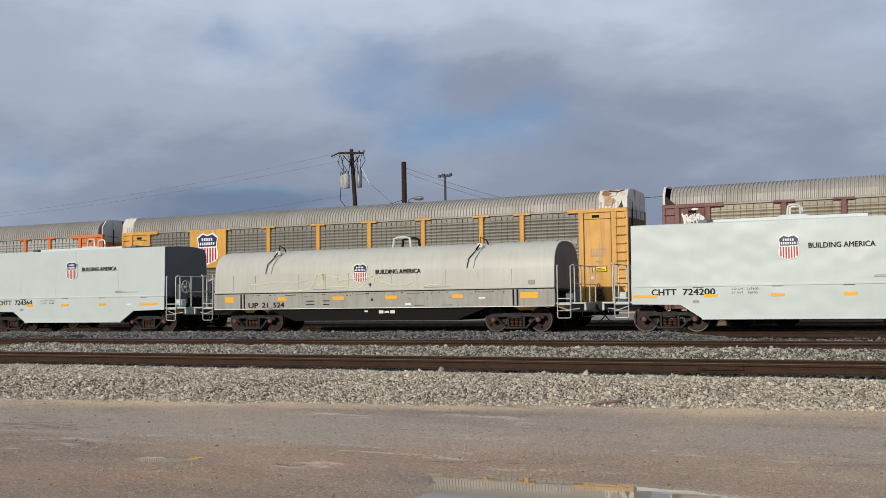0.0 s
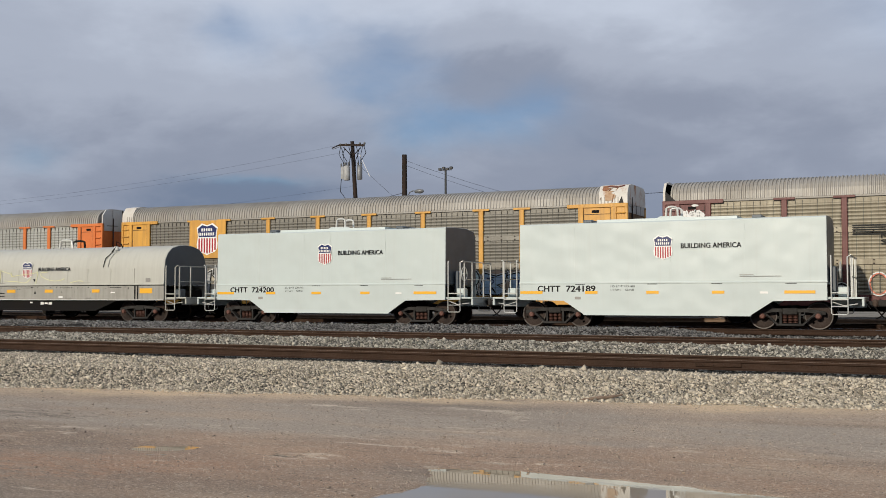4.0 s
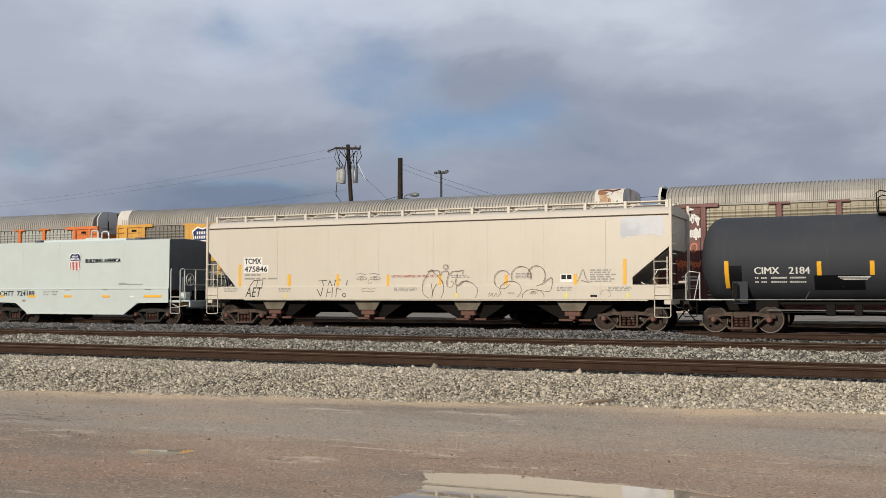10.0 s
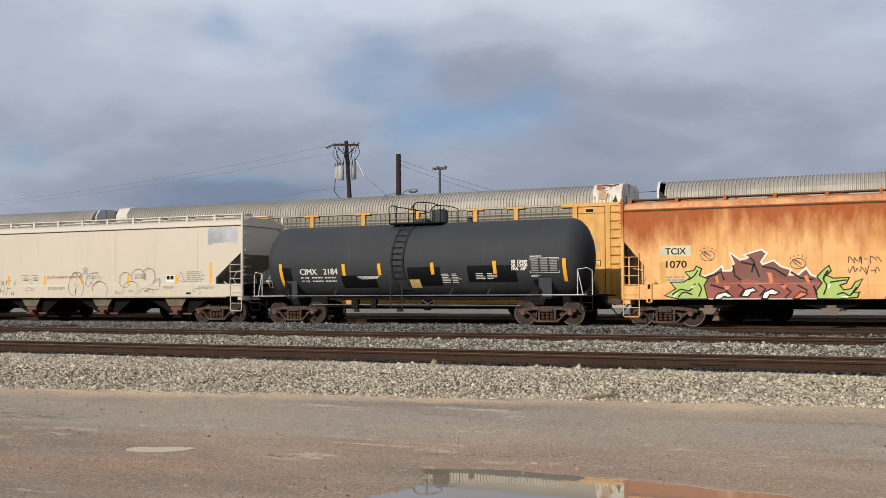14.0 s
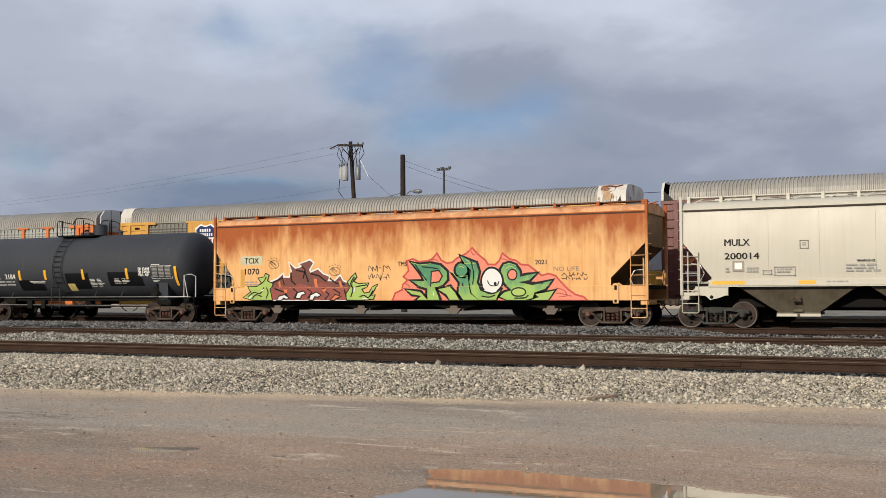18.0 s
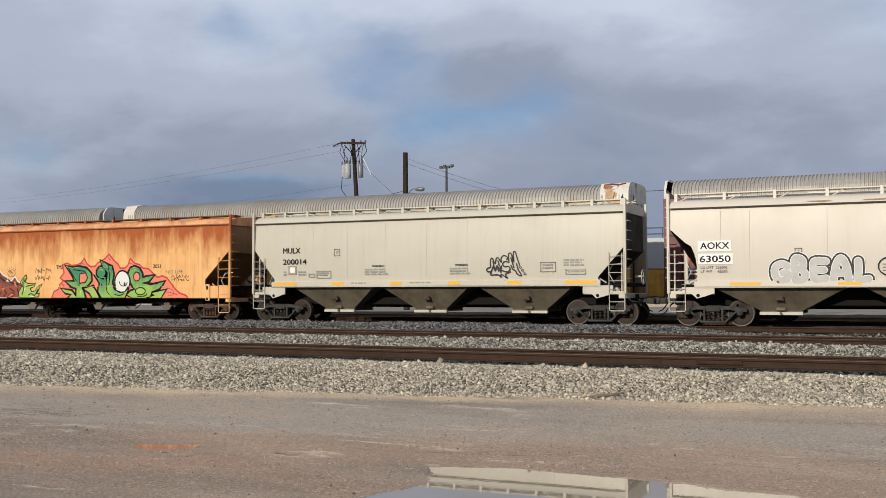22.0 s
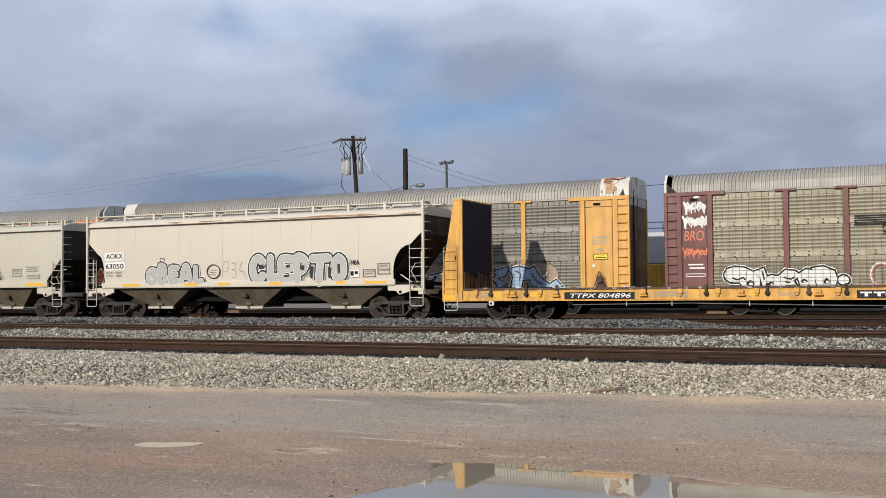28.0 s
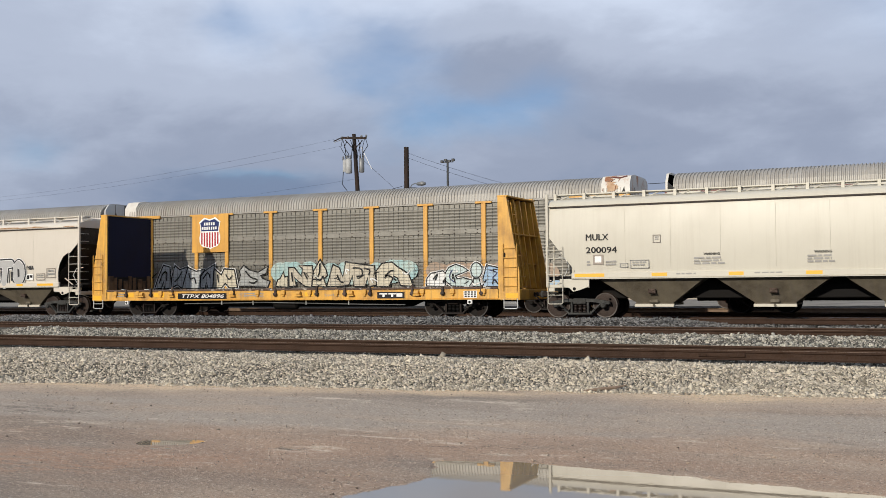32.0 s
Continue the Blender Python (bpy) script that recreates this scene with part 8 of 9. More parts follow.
def letter_tcmx(car):
    y = -1.484
    for a, b, c, d in ((-7.97, -7.04, 2.54, 2.86), (-7.97, -6.74, 2.22, 2.535)):
        part("number_patch", Shape().box(a, b, y, y + 0.006, c, d), BOX_WHITE, car, "white patch under the number")
    lettering(car, "TCMX", -7.91, -7.10, 2.59, 2.81, y - 0.004, INK, offset=0.006)
    lettering(car, "475846", -7.92, -6.79, 2.26, 2.48, y - 0.004, INK, offset=0.006)
    print_block(car, -7.91, -6.91, 2.06, 2.16, 1, y, INK_GREY, 1)
    print_block(car, -7.91, -6.18, 1.90, 2.01, 1, y, INK_GREY, 2)
    for a, b, c, d in ((-8.21, -8.09, 1.66, 2.57), (-5.80, -5.66, 1.66, 2.14), (-3.50, -3.38, 1.66, 2.12), (-1.24, -1.13, 1.66, 2.09), (0.99, 1.09, 1.66, 2.07), (3.67, 3.79, 1.66, 2.04), (6.32, 6.44, 1.66, 2.05), (8.13, 8.25, 1.66, 2.56)):
        strip(car, a, b, c, d, y)
    lettering(car, "DO NOT HAMMER ON SIDES OF CAR", -1.02, 1.05, 1.97, 2.07, y, plain("faded red lettering", (0.36, 0.10, 0.08)))
    part("notice_label", Shape().box(5.82, 6.28, y, y + 0.006, 1.75, 2.05), BOX_WHITE, car)
    bars(car, [(5.86, 6.03, 1.86, 2.02), (6.07, 6.24, 1.86, 2.02)], y - 0.004, INK)
    print_block(car, 6.93, 7.88, 1.72, 2.2, 6, y, INK_GREY, 3)
    print_block(car, 1.5, 2.3, 1.92, 2.05, 2, y, INK_GREY, 4)
    print_block(car, 4.1, 4.8, 1.88, 2.1, 4, y, INK_GREY, 5)
    part("primer_patch", sheet([(8.02, 3.40), (8.06, 3.98), (8.2, 4.04), (9.55, 4.02), (9.59, 3.5), (9.48, 3.30), (9.3, 3.40), (8.3, 3.36), (8.12, 3.26)], y), SILVER_PATCH, car, "silvery primer over painted-out graffiti")
    y2 = -1.534
    lettering(car, "AET", -7.85, -7.0, 1.22, 1.62, y2, TAG, offset=0.0, slant=0.3)
    ribbon(car, [(-7.7, 1.60), (-7.45, 1.90), (-7.0, 1.92)], 0.03, TAG, y)
    ribbon(car, [(-7.35, 1.55), (-7.25, 1.90)], 0.026, TAG, y)
    ribbon(car, [(-7.05, 1.62), (-7.0, 1.9)], 0.026, TAG, y)
    for a, b in (((-4.34, 1.86), (-3.95, 1.88)), ((-4.15, 1.87), (-4.1, 1.66)), ((-3.9, 1.66), (-3.8, 1.88)), ((-3.8, 1.88), (-3.72, 1.66)), ((-3.55, 1.88), (-3.6, 1.66)), ((-3.6, 1.88), (-3.3, 1.9)), ((-3.0, 1.88), (-3.06, 1.68))):
        ribbon(car, [a, b], 0.028, TAG, y)
    for a, b in (((-4.38, 1.55), (-4.2, 1.25)), ((-4.2, 1.25), (-4.1, 1.6)), ((-3.95, 1.2), (-3.85, 1.6)), ((-3.9, 1.4), (-3.7, 1.42)), ((-3.65, 1.6), (-3.68, 1.2)), ((-3.5, 1.22), (-3.45, 1.6)), ((-3.45, 1.55), (-3.25, 1.52))):
        ribbon(car, [a, b], 0.026, TAG, y2)
    part("spray_ring", Shape().tube([(-3.12 + 0.08 * math.cos(t), y2, 1.3 + 0.07 * math.sin(t)) for t in [i * 0.7 for i in range(10)]], 0.012, 4), TAG, car)
    # drawn eyes
    for c in (-2.35, -1.75):
        ribbon(car, curl([(c - 0.24, 1.95), (c, 2.03), (c + 0.24, 1.94)]), 0.022, TAG_THIN, y)
        ribbon(car, curl([(c - 0.22, 1.92), (c, 1.88), (c + 0.22, 1.92)]), 0.022, TAG_THIN, y)
        ribbon(car, curl([(c - 0.28, 2.12), (c, 2.13), (c + 0.2, 2.08)]), 0.026, TAG_THIN, y)
        ribbon(car, curl([(c - 0.08, 1.94), (c, 1.99), (c + 0.07, 1.93), (c, 1.89), (c - 0.08, 1.94)]), 0.02, TAG, y - 0.002)
    ribbon(car, curl([(-2.0, 1.92), (-2.08, 1.78), (-1.98, 1.74), (-1.9, 1.80)]), 0.02, TAG_THIN, y)
    for k in range(2):
        ribbon(car, curl([(-2.34, 1.52 - 0.10 * k), (-2.1, 1.57 - 0.12 * k), (-1.96, 1.53 - 0.11 * k), (-1.72, 1.55 - 0.09 * k)]), 0.02, TAG_THIN, y2)
    # large thin outlines
    def outline(pts, w=0.015):
        ribbon(car, curl(pts), w * 1.25, RED_LINE, y2 - 0.003)
    def ring(cx, cz, rx, rz, a0, a1, w=0.015):
        outline([(cx + rx * math.cos(radians(a0 + (a1 - a0) * i / 9)), cz + rz * math.sin(radians(a0 + (a1 - a0) * i / 9))) for i in range(10)], w)
    # a leaf, hanging drips and a snail's curl
    outline([(0.62, 1.17), (0.36, 1.35), (0.34, 1.75), (0.55, 2.10), (0.70, 2.26), (0.82, 2.12), (1.12, 1.85), (1.22, 1.5), (1.10, 1.17)])
    outline([(0.68, 1.75), (0.74, 1.45), (0.72, 1.20), (0.80, 1.5), (0.92, 1.72)])
    outline([(0.52, 2.20), (0.85, 2.22), (1.02, 2.20), (1.05, 2.05), (1.18, 2.18), (1.38, 2.2), (1.45, 2.05), (1.58, 2.18), (1.85, 2.2), (2.02, 2.22), (1.98, 2.08)])
    outline([(1.42, 2.1), (1.34, 1.8), (1.38, 1.62), (1.55, 1.60), (1.62, 1.75), (1.50, 1.82)])
    outline([(1.78, 2.1), (1.70, 1.75), (1.82, 1.62), (1.98, 1.78), (2.2, 1.85)])
    outline([(1.80, 1.18), (1.74, 1.55), (1.98, 1.80), (2.35, 1.76), (2.60, 1.5), (2.52, 1.18)])
    ring(1.29, 2.36, 0.10, 0.08, 0, 360)
    # a cloud of round shapes with sleepy eyes
    ring(3.60, 1.86, 0.33, 0.34, 30, 330)
    ring(4.33, 1.98, 0.38, 0.36, -20, 200)
    ring(4.92, 2.00, 0.34, 0.36, -40, 190)
    outline([(4.92, 1.62), (5.15, 1.70), (5.50, 1.92), (5.46, 1.45), (5.05, 1.45), (4.7, 1.40)])
    ring(3.92, 1.48, 0.42, 0.33, -50, 210)
    ring(4.80, 1.24, 0.42, 0.26, -10, 190)
    for cx in (3.94, 4.82):
        for d in (0.0, 0.05, 0.10):
            ring(cx, 1.30, 0.16 - d, 0.10 - d * 0.6, 20, 160, 0.010)
    outline([(3.05, 1.22), (3.08, 1.38), (3.14, 1.26), (3.20, 1.38), (3.24, 1.22), (3.36, 1.36), (3.40, 1.24), (3.52, 1.34)], 0.012)
    outline([(6.45, 1.75), (6.55, 1.95), (6.68, 2.2), (6.78, 1.9), (6.9, 1.75), (6.6, 1.82)], 0.010)
    outline([(7.3, 1.3), (7.4, 1.45), (7.6, 1.45), (7.7, 1.3), (7.6, 1.22)], 0.010)
    for a, b in ((-8.9, -8.1), (-6.2, -5.5), (-0.9, 0.3), (5.7, 6.4), (7.6, 8.6)):
        print_block(car, a, b, 1.42, 1.58, 3, y2, INK_GREY, 7)
    for c in (-5.85, 1.75, 6.05, 8.3):
        strip(car, c - 0.07, c + 0.07, 1.2, 1.36, y2, plain("faded yellow dab", (0.66, 0.58, 0.2)), "inspection_dab", "faded yellow inspection dab")
    strip(car, 6.95, 7.2, 1.22, 1.30, y2, BLACK_PATCH, "placard_holder", "dark placard holder")
    part("flange_line", Shape().box(-7.9, 9.0, -1.54, -1.40, 1.085, 1.118, 0.004), CREAM, car)
    panel_seams(car, (-6.3, -3.9, -1.6, 0.75, 3.0, 5.2, 7.5), 1.50, 4.1, 0.0, WELD)


def letter_tcix(car):
    y = -1.484
    y2 = -1.535
    part("number_patch", Shape().box(-7.93, -6.84, y, y + 0.006, 2.44, 2.80), surf("pale green-yellow patch", (0.52, 0.50, 0.34), 0.6), car)
    lettering(car, "TCIX", -7.72, -7.02, 2.50, 2.72, y - 0.004, INK, offset=0.006)
    lettering(car, "1070", -7.70, -7.00, 2.04, 2.28, y, INK, offset=0.006)
    print_block(car, -7.7, -6.9, 1.55, 1.75, 2, y, INK_GREY, 1)
    strip(car, -7.93, -7.72, 1.5, 2.25, y, YELLOW, "reflector", "faded yellow strip")
    for cx, cz in ((-6.28, 2.43), (-3.37, 2.12)):
        for k in range(3):
            ribbon(car, [(cx + (0.24 - 0.06 * k) * math.cos(t + k), cz + (0.17 - 0.03 * k) * math.sin(t)) for t in [i * 0.35 for i in range(19 - 4 * k)]], 0.02, TAG, y)
        for k in range(5):
            a = 0.7 + k * 0.42
            part("sprayed_dot", sheet(blob(cx + 0.33 * math.cos(a), cz + 0.27 * math.sin(a), 0.022, 0.022, k, 8), y), TAG, car)
    rnd = random.Random(8)
    for row in (2.18, 1.88):
        x = -1.85
        while x < -0.95:
            pts = [(x + rnd.uniform(0, 0.22), row + rnd.uniform(-0.13, 0.15)) for _ in range(4)]
            ribbon(car, curl(sorted(pts), 4), 0.026, TAG, y)
            x += 0.16
    lettering(car, "TMS", -0.55, -0.15, 2.28, 2.46, y, TAG)
    lettering(car, "2021", 5.10, 5.53, 2.27, 2.43, y, TAG, offset=0.008)
    lettering(car, "NO LIFE", 5.8, 6.75, 2.02, 2.17, y, TAG_THIN, offset=0.0)
    for row in (1.9, 1.72):
        x = 6.1
        while x < 6.9:
            pts = [(x + rnd.uniform(0, 0.2), row + rnd.uniform(-0.08, 0.09)) for _ in range(4)]
            ribbon(car, curl(sorted(pts), 4), 0.024, TAG, y)
            x += 0.13
    # the large piece runs over sheet and sill; the sill stands proud, so it is painted on both
    def both(me_pts, mat, lift, name):
        up = clip_poly(me_pts, 1.475, True)
        lo = clip_poly(me_pts, 1.475, False)
        if len(up) > 2:
            part(name, sheet(up, y - lift), mat, car)
        if len(lo) > 2:
            part(name, sheet([(a, max(b, 0.955)) for a, b in lo], y2 - lift), mat, car)
    cloud = [(-0.70, 0.98), (-0.60, 1.22), (-0.28, 1.35), (-0.30, 1.55), (-0.06, 1.74), (-0.25, 1.88), (-0.03, 2.09), (-0.11, 2.46), (0.11, 2.52), (0.36, 2.41), (0.74, 2.43), (0.98, 2.53), (1.13, 2.70), (1.29, 2.46), (1.55, 2.33), (1.81, 2.37), (1.97, 2.51), (2.39, 2.70), (2.60, 2.88), (2.79, 2.67), (3.11, 2.43), (3.22, 2.26), (3.54, 2.25), (3.72, 2.40), (3.83, 2.65), (4.08, 2.45), (4.34, 2.39), (4.52, 2.24), (4.83, 2.21), (5.13, 1.98), (5.35, 1.82), (5.61, 1.89), (5.86, 1.81), (6.10, 1.54), (6.37, 1.30), (6.62, 1.13), (6.92, 1.05), (7.00, 0.97)]
    both(grown(cloud, 0.07), CRIMSON, 0.0, "sprayed_rim")
    both(cloud, SALMON, 0.004, "sprayed_cloud")
    marks = plain("dull red spray line", (0.42, 0.06, 0.04), 0.6)
    for line in ([(-0.1, 1.25), (-0.02, 1.5), (-0.2, 1.62)], [(5.9, 1.4), (6.2, 1.32), (6.3, 1.12), (6.0, 1.08)], [(5.9, 1.22), (6.1, 1.2), (6.5, 1.1)], [(2.55, 2.8), (2.65, 2.66), (2.72, 2.7)], [(0.9, 2.48), (1.05, 2.52), (1.2, 2.44)], [(3.75, 2.5), (3.95, 2.46), (4.2, 2.3)]):
        ribbon(car, curl(line), 0.035, marks, (y if line[0][1] > 1.475 else y2) - 0.0065)

    def letter(pts, mat=None, wide=0.095):
        both(grown(pts, wide), INK, 0.008, "letter_outline")
        both(pts, mat or LEAF, 0.013, "letter")
        # thin pale edge light along the upper side of the letter
        top = sorted(pts, key=lambda q: -q[1])[:3]
        ribbon(car, sorted(grown(top, -0.05) if len(top) > 3 else top), 0.02, LIME, (y if top[-1][1] > 1.475 else y2) - 0.0175)
    letter([(-0.13, 1.37), (0.45, 1.28), (0.76, 0.98), (0.30, 0.98), (0.50, 1.13), (0.11, 1.20)], LIME)
    letter([(1.22, 1.37), (1.69, 1.47), (1.92, 1.23), (2.08, 0.98), (1.69, 0.98), (1.55, 1.19)], LIME)
    letter([(0.04, 2.42), (0.40, 2.32), (0.89, 2.36), (1.27, 2.29), (1.55, 2.05), (1.57, 1.75), (1.36, 1.54), (1.05, 1.45), (1.17, 1.22), (1.26, 0.98), (0.76, 0.98), (0.76, 1.41), (0.38, 1.52), (0.04, 1.72), (0.62, 1.69), (0.43, 2.04)])
    both(grown([(0.93, 2.04), (1.22, 2.07), (1.34, 1.88), (1.22, 1.69), (0.91, 1.65)], 0.05), INK, 0.018, "letter_counter")
    both([(0.93, 2.04), (1.22, 2.07), (1.34, 1.88), (1.22, 1.69), (0.91, 1.65)], SALMON, 0.022, "letter_counter")
    letter([(1.71, 2.11), (1.97, 1.83), (2.30, 1.78), (2.41, 1.89), (2.46, 1.53), (2.55, 1.21), (2.85, 0.98), (2.25, 0.98), (2.06, 1.23), (2.09, 1.64)])
    letter(blob(2.16, 2.10, 0.24, 0.24, 2, 18, 0.02))
    letter([(2.14, 2.62), (2.76, 2.35), (2.87, 2.03), (2.78, 1.63), (2.96, 1.31), (3.35, 1.19), (3.75, 1.33), (3.57, 0.98), (2.87, 0.98), (2.59, 1.23), (2.48, 1.63), (2.55, 2.08), (2.30, 2.34)])
    letter([(5.12, 1.18), (5.84, 1.30), (5.60, 0.97), (4.95, 0.97), (5.28, 1.08)], LIME)
    letter([(3.76, 2.10), (3.87, 2.27), (4.10, 2.33), (4.34, 2.24), (4.49, 2.03), (4.52, 1.82), (4.78, 1.88), (5.15, 1.94), (4.87, 1.70), (4.45, 1.62), (5.00, 1.51), (5.73, 1.67), (5.50, 1.38), (5.08, 1.24), (5.01, 1.04), (4.73, 0.97), (3.98, 0.98), (3.73, 1.10), (3.91, 1.25), (4.20, 1.33), (3.98, 1.52), (3.76, 1.79)])
    for cx, cz, rx, rz in ((4.21, 1.90, 0.16, 0.17), (4.47, 1.26, 0.26, 0.13)):
        both(blob(cx, cz, rx + 0.05, rz + 0.05, 6, 16, 0.03), INK, 0.018, "letter_counter")
        both(blob(cx, cz, rx, rz, 6, 16, 0.03), SALMON if cz > 1.5 else LIME, 0.022, "letter_counter")
    both(blob(3.40, 1.69, 0.47, 0.52, 3, 24, 0.02), INK, 0.0175, "eye_rim")
    both(blob(3.40, 1.69, 0.39, 0.44, 3, 24, 0.02), CHALK, 0.023, "eye_white")
    both(blob(3.53, 1.58, 0.06, 0.07, 5, 12, 0.02), INK, 0.027, "eye_pupil")
    ribbon(car, curl([(3.22, 1.70), (3.30, 1.55), (3.46, 1.49), (3.62, 1.53), (3.68, 1.66)]), 0.04, INK, y - 0.029)
    # dark cuts and pale glints inside the letters
    for line, mat in (([(0.5, 2.25), (0.95, 2.2), (1.2, 2.16)], INK), ([(0.85, 1.6), (0.95, 1.2), (0.92, 1.02)], INK), ([(2.55, 2.45), (2.66, 2.0), (2.62, 1.55)], INK), ([(2.2, 1.6), (2.28, 1.3), (2.45, 1.08)], INK),
                      ([(3.95, 2.12), (4.15, 2.22), (4.35, 2.1)], LIME), ([(4.6, 1.6), (5.0, 1.62), (5.4, 1.58)], INK), ([(3.0, 1.12), (3.3, 1.08), (3.55, 1.16)], INK), ([(0.2, 2.36), (0.6, 1.85), (0.72, 1.72)], INK),
                      ([(4.85, 1.15), (4.7, 1.05), (4.3, 1.04)], INK), ([(2.35, 2.5), (2.6, 2.3), (2.7, 2.1)], LIME), ([(2.05, 2.2), (2.16, 2.24), (2.28, 2.18)], LIME), ([(1.0, 1.3), (1.05, 1.1)], CHALK), ([(3.1, 1.35), (3.4, 1.26), (3.6, 1.3)], CHALK)):
        ribbon(car, curl(line, 4), 0.045 if mat is INK else 0.03, mat, (y if line[0][1] > 1.475 else y2) - 0.026)
    # second piece: maroon shards with lime ends
    shards = [(-6.43, 1.71), (-6.10, 1.82), (-5.83, 2.03), (-5.80, 1.89), (-5.50, 1.89), (-5.39, 2.16), (-5.53, 2.49), (-5.23, 2.25), (-5.01, 2.29), (-4.90, 2.36), (-5.04, 2.43), (-4.53, 2.58), (-4.39, 2.47), (-4.58, 2.20), (-4.50, 2.08), (-4.15, 2.21), (-3.92, 2.01), (-3.63, 1.91), (-3.70, 1.73), (-3.36, 1.73), (-3.13, 1.93), (-3.00, 1.73), (-2.66, 1.59), (-2.56, 1.39), (-2.69, 0.98), (-6.37, 0.99), (-6.63, 1.36)]
    both(grown(shards, 0.06), CHALK, 0.004, "sprayed_rim")
    both(shards, MAROON, 0.009, "sprayed_shard")
    both([(-6.54, 1.43), (-5.83, 1.59), (-5.42, 1.52), (-5.01, 1.65), (-4.42, 1.51), (-4.05, 1.69), (-3.42, 1.50), (-2.69, 1.50), (-2.69, 0.98), (-6.32, 0.99)], CRIMSON_DULL, 0.014, "sprayed_shard")
    for line in ([(-6.3, 1.7), (-5.85, 1.88), (-5.75, 1.6)], [(-5.45, 2.1), (-5.4, 1.75), (-5.2, 1.6)], [(-5.2, 2.2), (-4.75, 2.1), (-4.6, 1.7)], [(-4.5, 2.05), (-4.1, 1.95), (-3.75, 1.72)], [(-3.6, 1.85), (-3.3, 1.65), (-2.9, 1.6)], [(-4.9, 2.35), (-4.75, 2.2), (-4.85, 1.85)],
                 [(-6.2, 1.45), (-5.7, 1.3), (-5.5, 1.05)], [(-5.3, 1.45), (-5.1, 1.3), (-5.25, 1.05)], [(-4.6, 1.42), (-4.4, 1.3), (-4.6, 1.05)], [(-3.9, 1.45), (-3.6, 1.2), (-3.8, 1.0)], [(-3.4, 1.42), (-3.1, 1.25), (-3.2, 1.02)], [(-2.9, 1.4), (-2.8, 1.1)]):
        ribbon(car, line, 0.06, INK, (y if line[0][1] > 1.5 else y2) - 0.0185)
    for pts in ([(-6.05, 1.72), (-5.95, 1.75), (-5.92, 1.5), (-6.0, 1.5)], [(-4.35, 1.85), (-4.2, 1.82), (-4.15, 1.5), (-4.28, 1.5)], [(-5.75, 1.42), (-5.55, 1.4), (-5.6, 1.28), (-5.72, 1.28)], [(-3.95, 1.4), (-3.7, 1.44), (-3.8, 1.28)], [(-3.2, 1.7), (-3.1, 1.75), (-3.0, 1.5), (-3.1, 1.5)]):
        both(pts, FLAME, 0.020, "sprayed_shard")
    # pale slivers along the foot
    for k, pts in enumerate(([(-6.05, 0.98), (-5.95, 1.12), (-5.7, 1.18), (-5.5, 1.06), (-5.62, 1.04), (-5.75, 1.08), (-5.88, 0.98)], [(-5.15, 1.08), (-5.05, 1.26), (-4.8, 1.32), (-4.72, 1.24), (-4.88, 1.2), (-4.98, 1.06)],
                             [(-4.5, 1.0), (-4.45, 1.16), (-4.2, 1.28), (-4.0, 1.18), (-4.1, 1.12), (-4.28, 1.14), (-4.36, 1.0)], [(-3.5, 0.99), (-3.3, 1.18), (-3.1, 1.12), (-3.25, 1.06), (-3.36, 0.99)])):
        both(grown(pts, 0.045), INK, 0.0225 + 0.0002 * k, "sprayed_outline")
        both(pts, CHALK if k < 3 else FLAME, 0.0265, "sprayed_scroll")
    for pts in ([(-7.72, 1.09), (-7.33, 1.32), (-7.53, 1.53), (-7.08, 1.53), (-6.85, 1.69), (-7.02, 1.88), (-6.74, 1.92), (-6.66, 2.06), (-6.52, 1.99), (-6.60, 1.76), (-6.32, 1.64), (-6.43, 1.43), (-6.32, 0.99), (-7.27, 0.99)], [(-2.82, 1.19), (-2.61, 1.48), (-2.77, 1.68), (-2.59, 1.88), (-2.43, 2.01), (-2.38, 1.88), (-2.54, 1.72), (-2.30, 1.61), (-1.85, 1.63), (-1.92, 1.49), (-2.13, 1.41), (-2.00, 1.23), (-1.75, 1.27), (-1.62, 1.49), (-1.44, 1.58), (-1.57, 1.36), (-1.72, 1.14), (-1.54, 1.16), (-1.60, 1.03), (-2.13, 0.98), (-2.77, 0.99)]):
        both(grown(pts, 0.04), INK, 0.0155, "sprayed_outline")
        both(pts, LIME, 0.0185, "sprayed_fill")
    for line in ([(-7.5, 1.12), (-7.2, 1.3), (-6.9, 1.25), (-6.7, 1.5)], [(-7.3, 1.02), (-7.1, 1.2), (-6.8, 1.12)], [(-6.95, 1.62), (-6.75, 1.75), (-6.62, 1.95)], [(-6.6, 1.05), (-6.5, 1.3), (-6.6, 1.5)], [(-2.6, 1.1), (-2.5, 1.4), (-2.6, 1.62), (-2.45, 1.9)], [(-2.4, 1.5), (-2.1, 1.55), (-1.9, 1.57)], [(-2.2, 1.1), (-2.0, 1.16), (-1.8, 1.08), (-1.6, 1.35)]):
        ribbon(car, curl(line, 4), 0.045, INK, (y if line[0][1] > 1.475 else y2) - 0.0285)
    for line in ([(-7.45, 1.04), (-7.3, 1.16)], [(-6.85, 1.35), (-6.7, 1.42)], [(-2.45, 1.3), (-2.4, 1.45)], [(-2.05, 1.04), (-1.85, 1.02)]):
        ribbon(car, line, 0.05, CHALK, y2 - 0.0295)
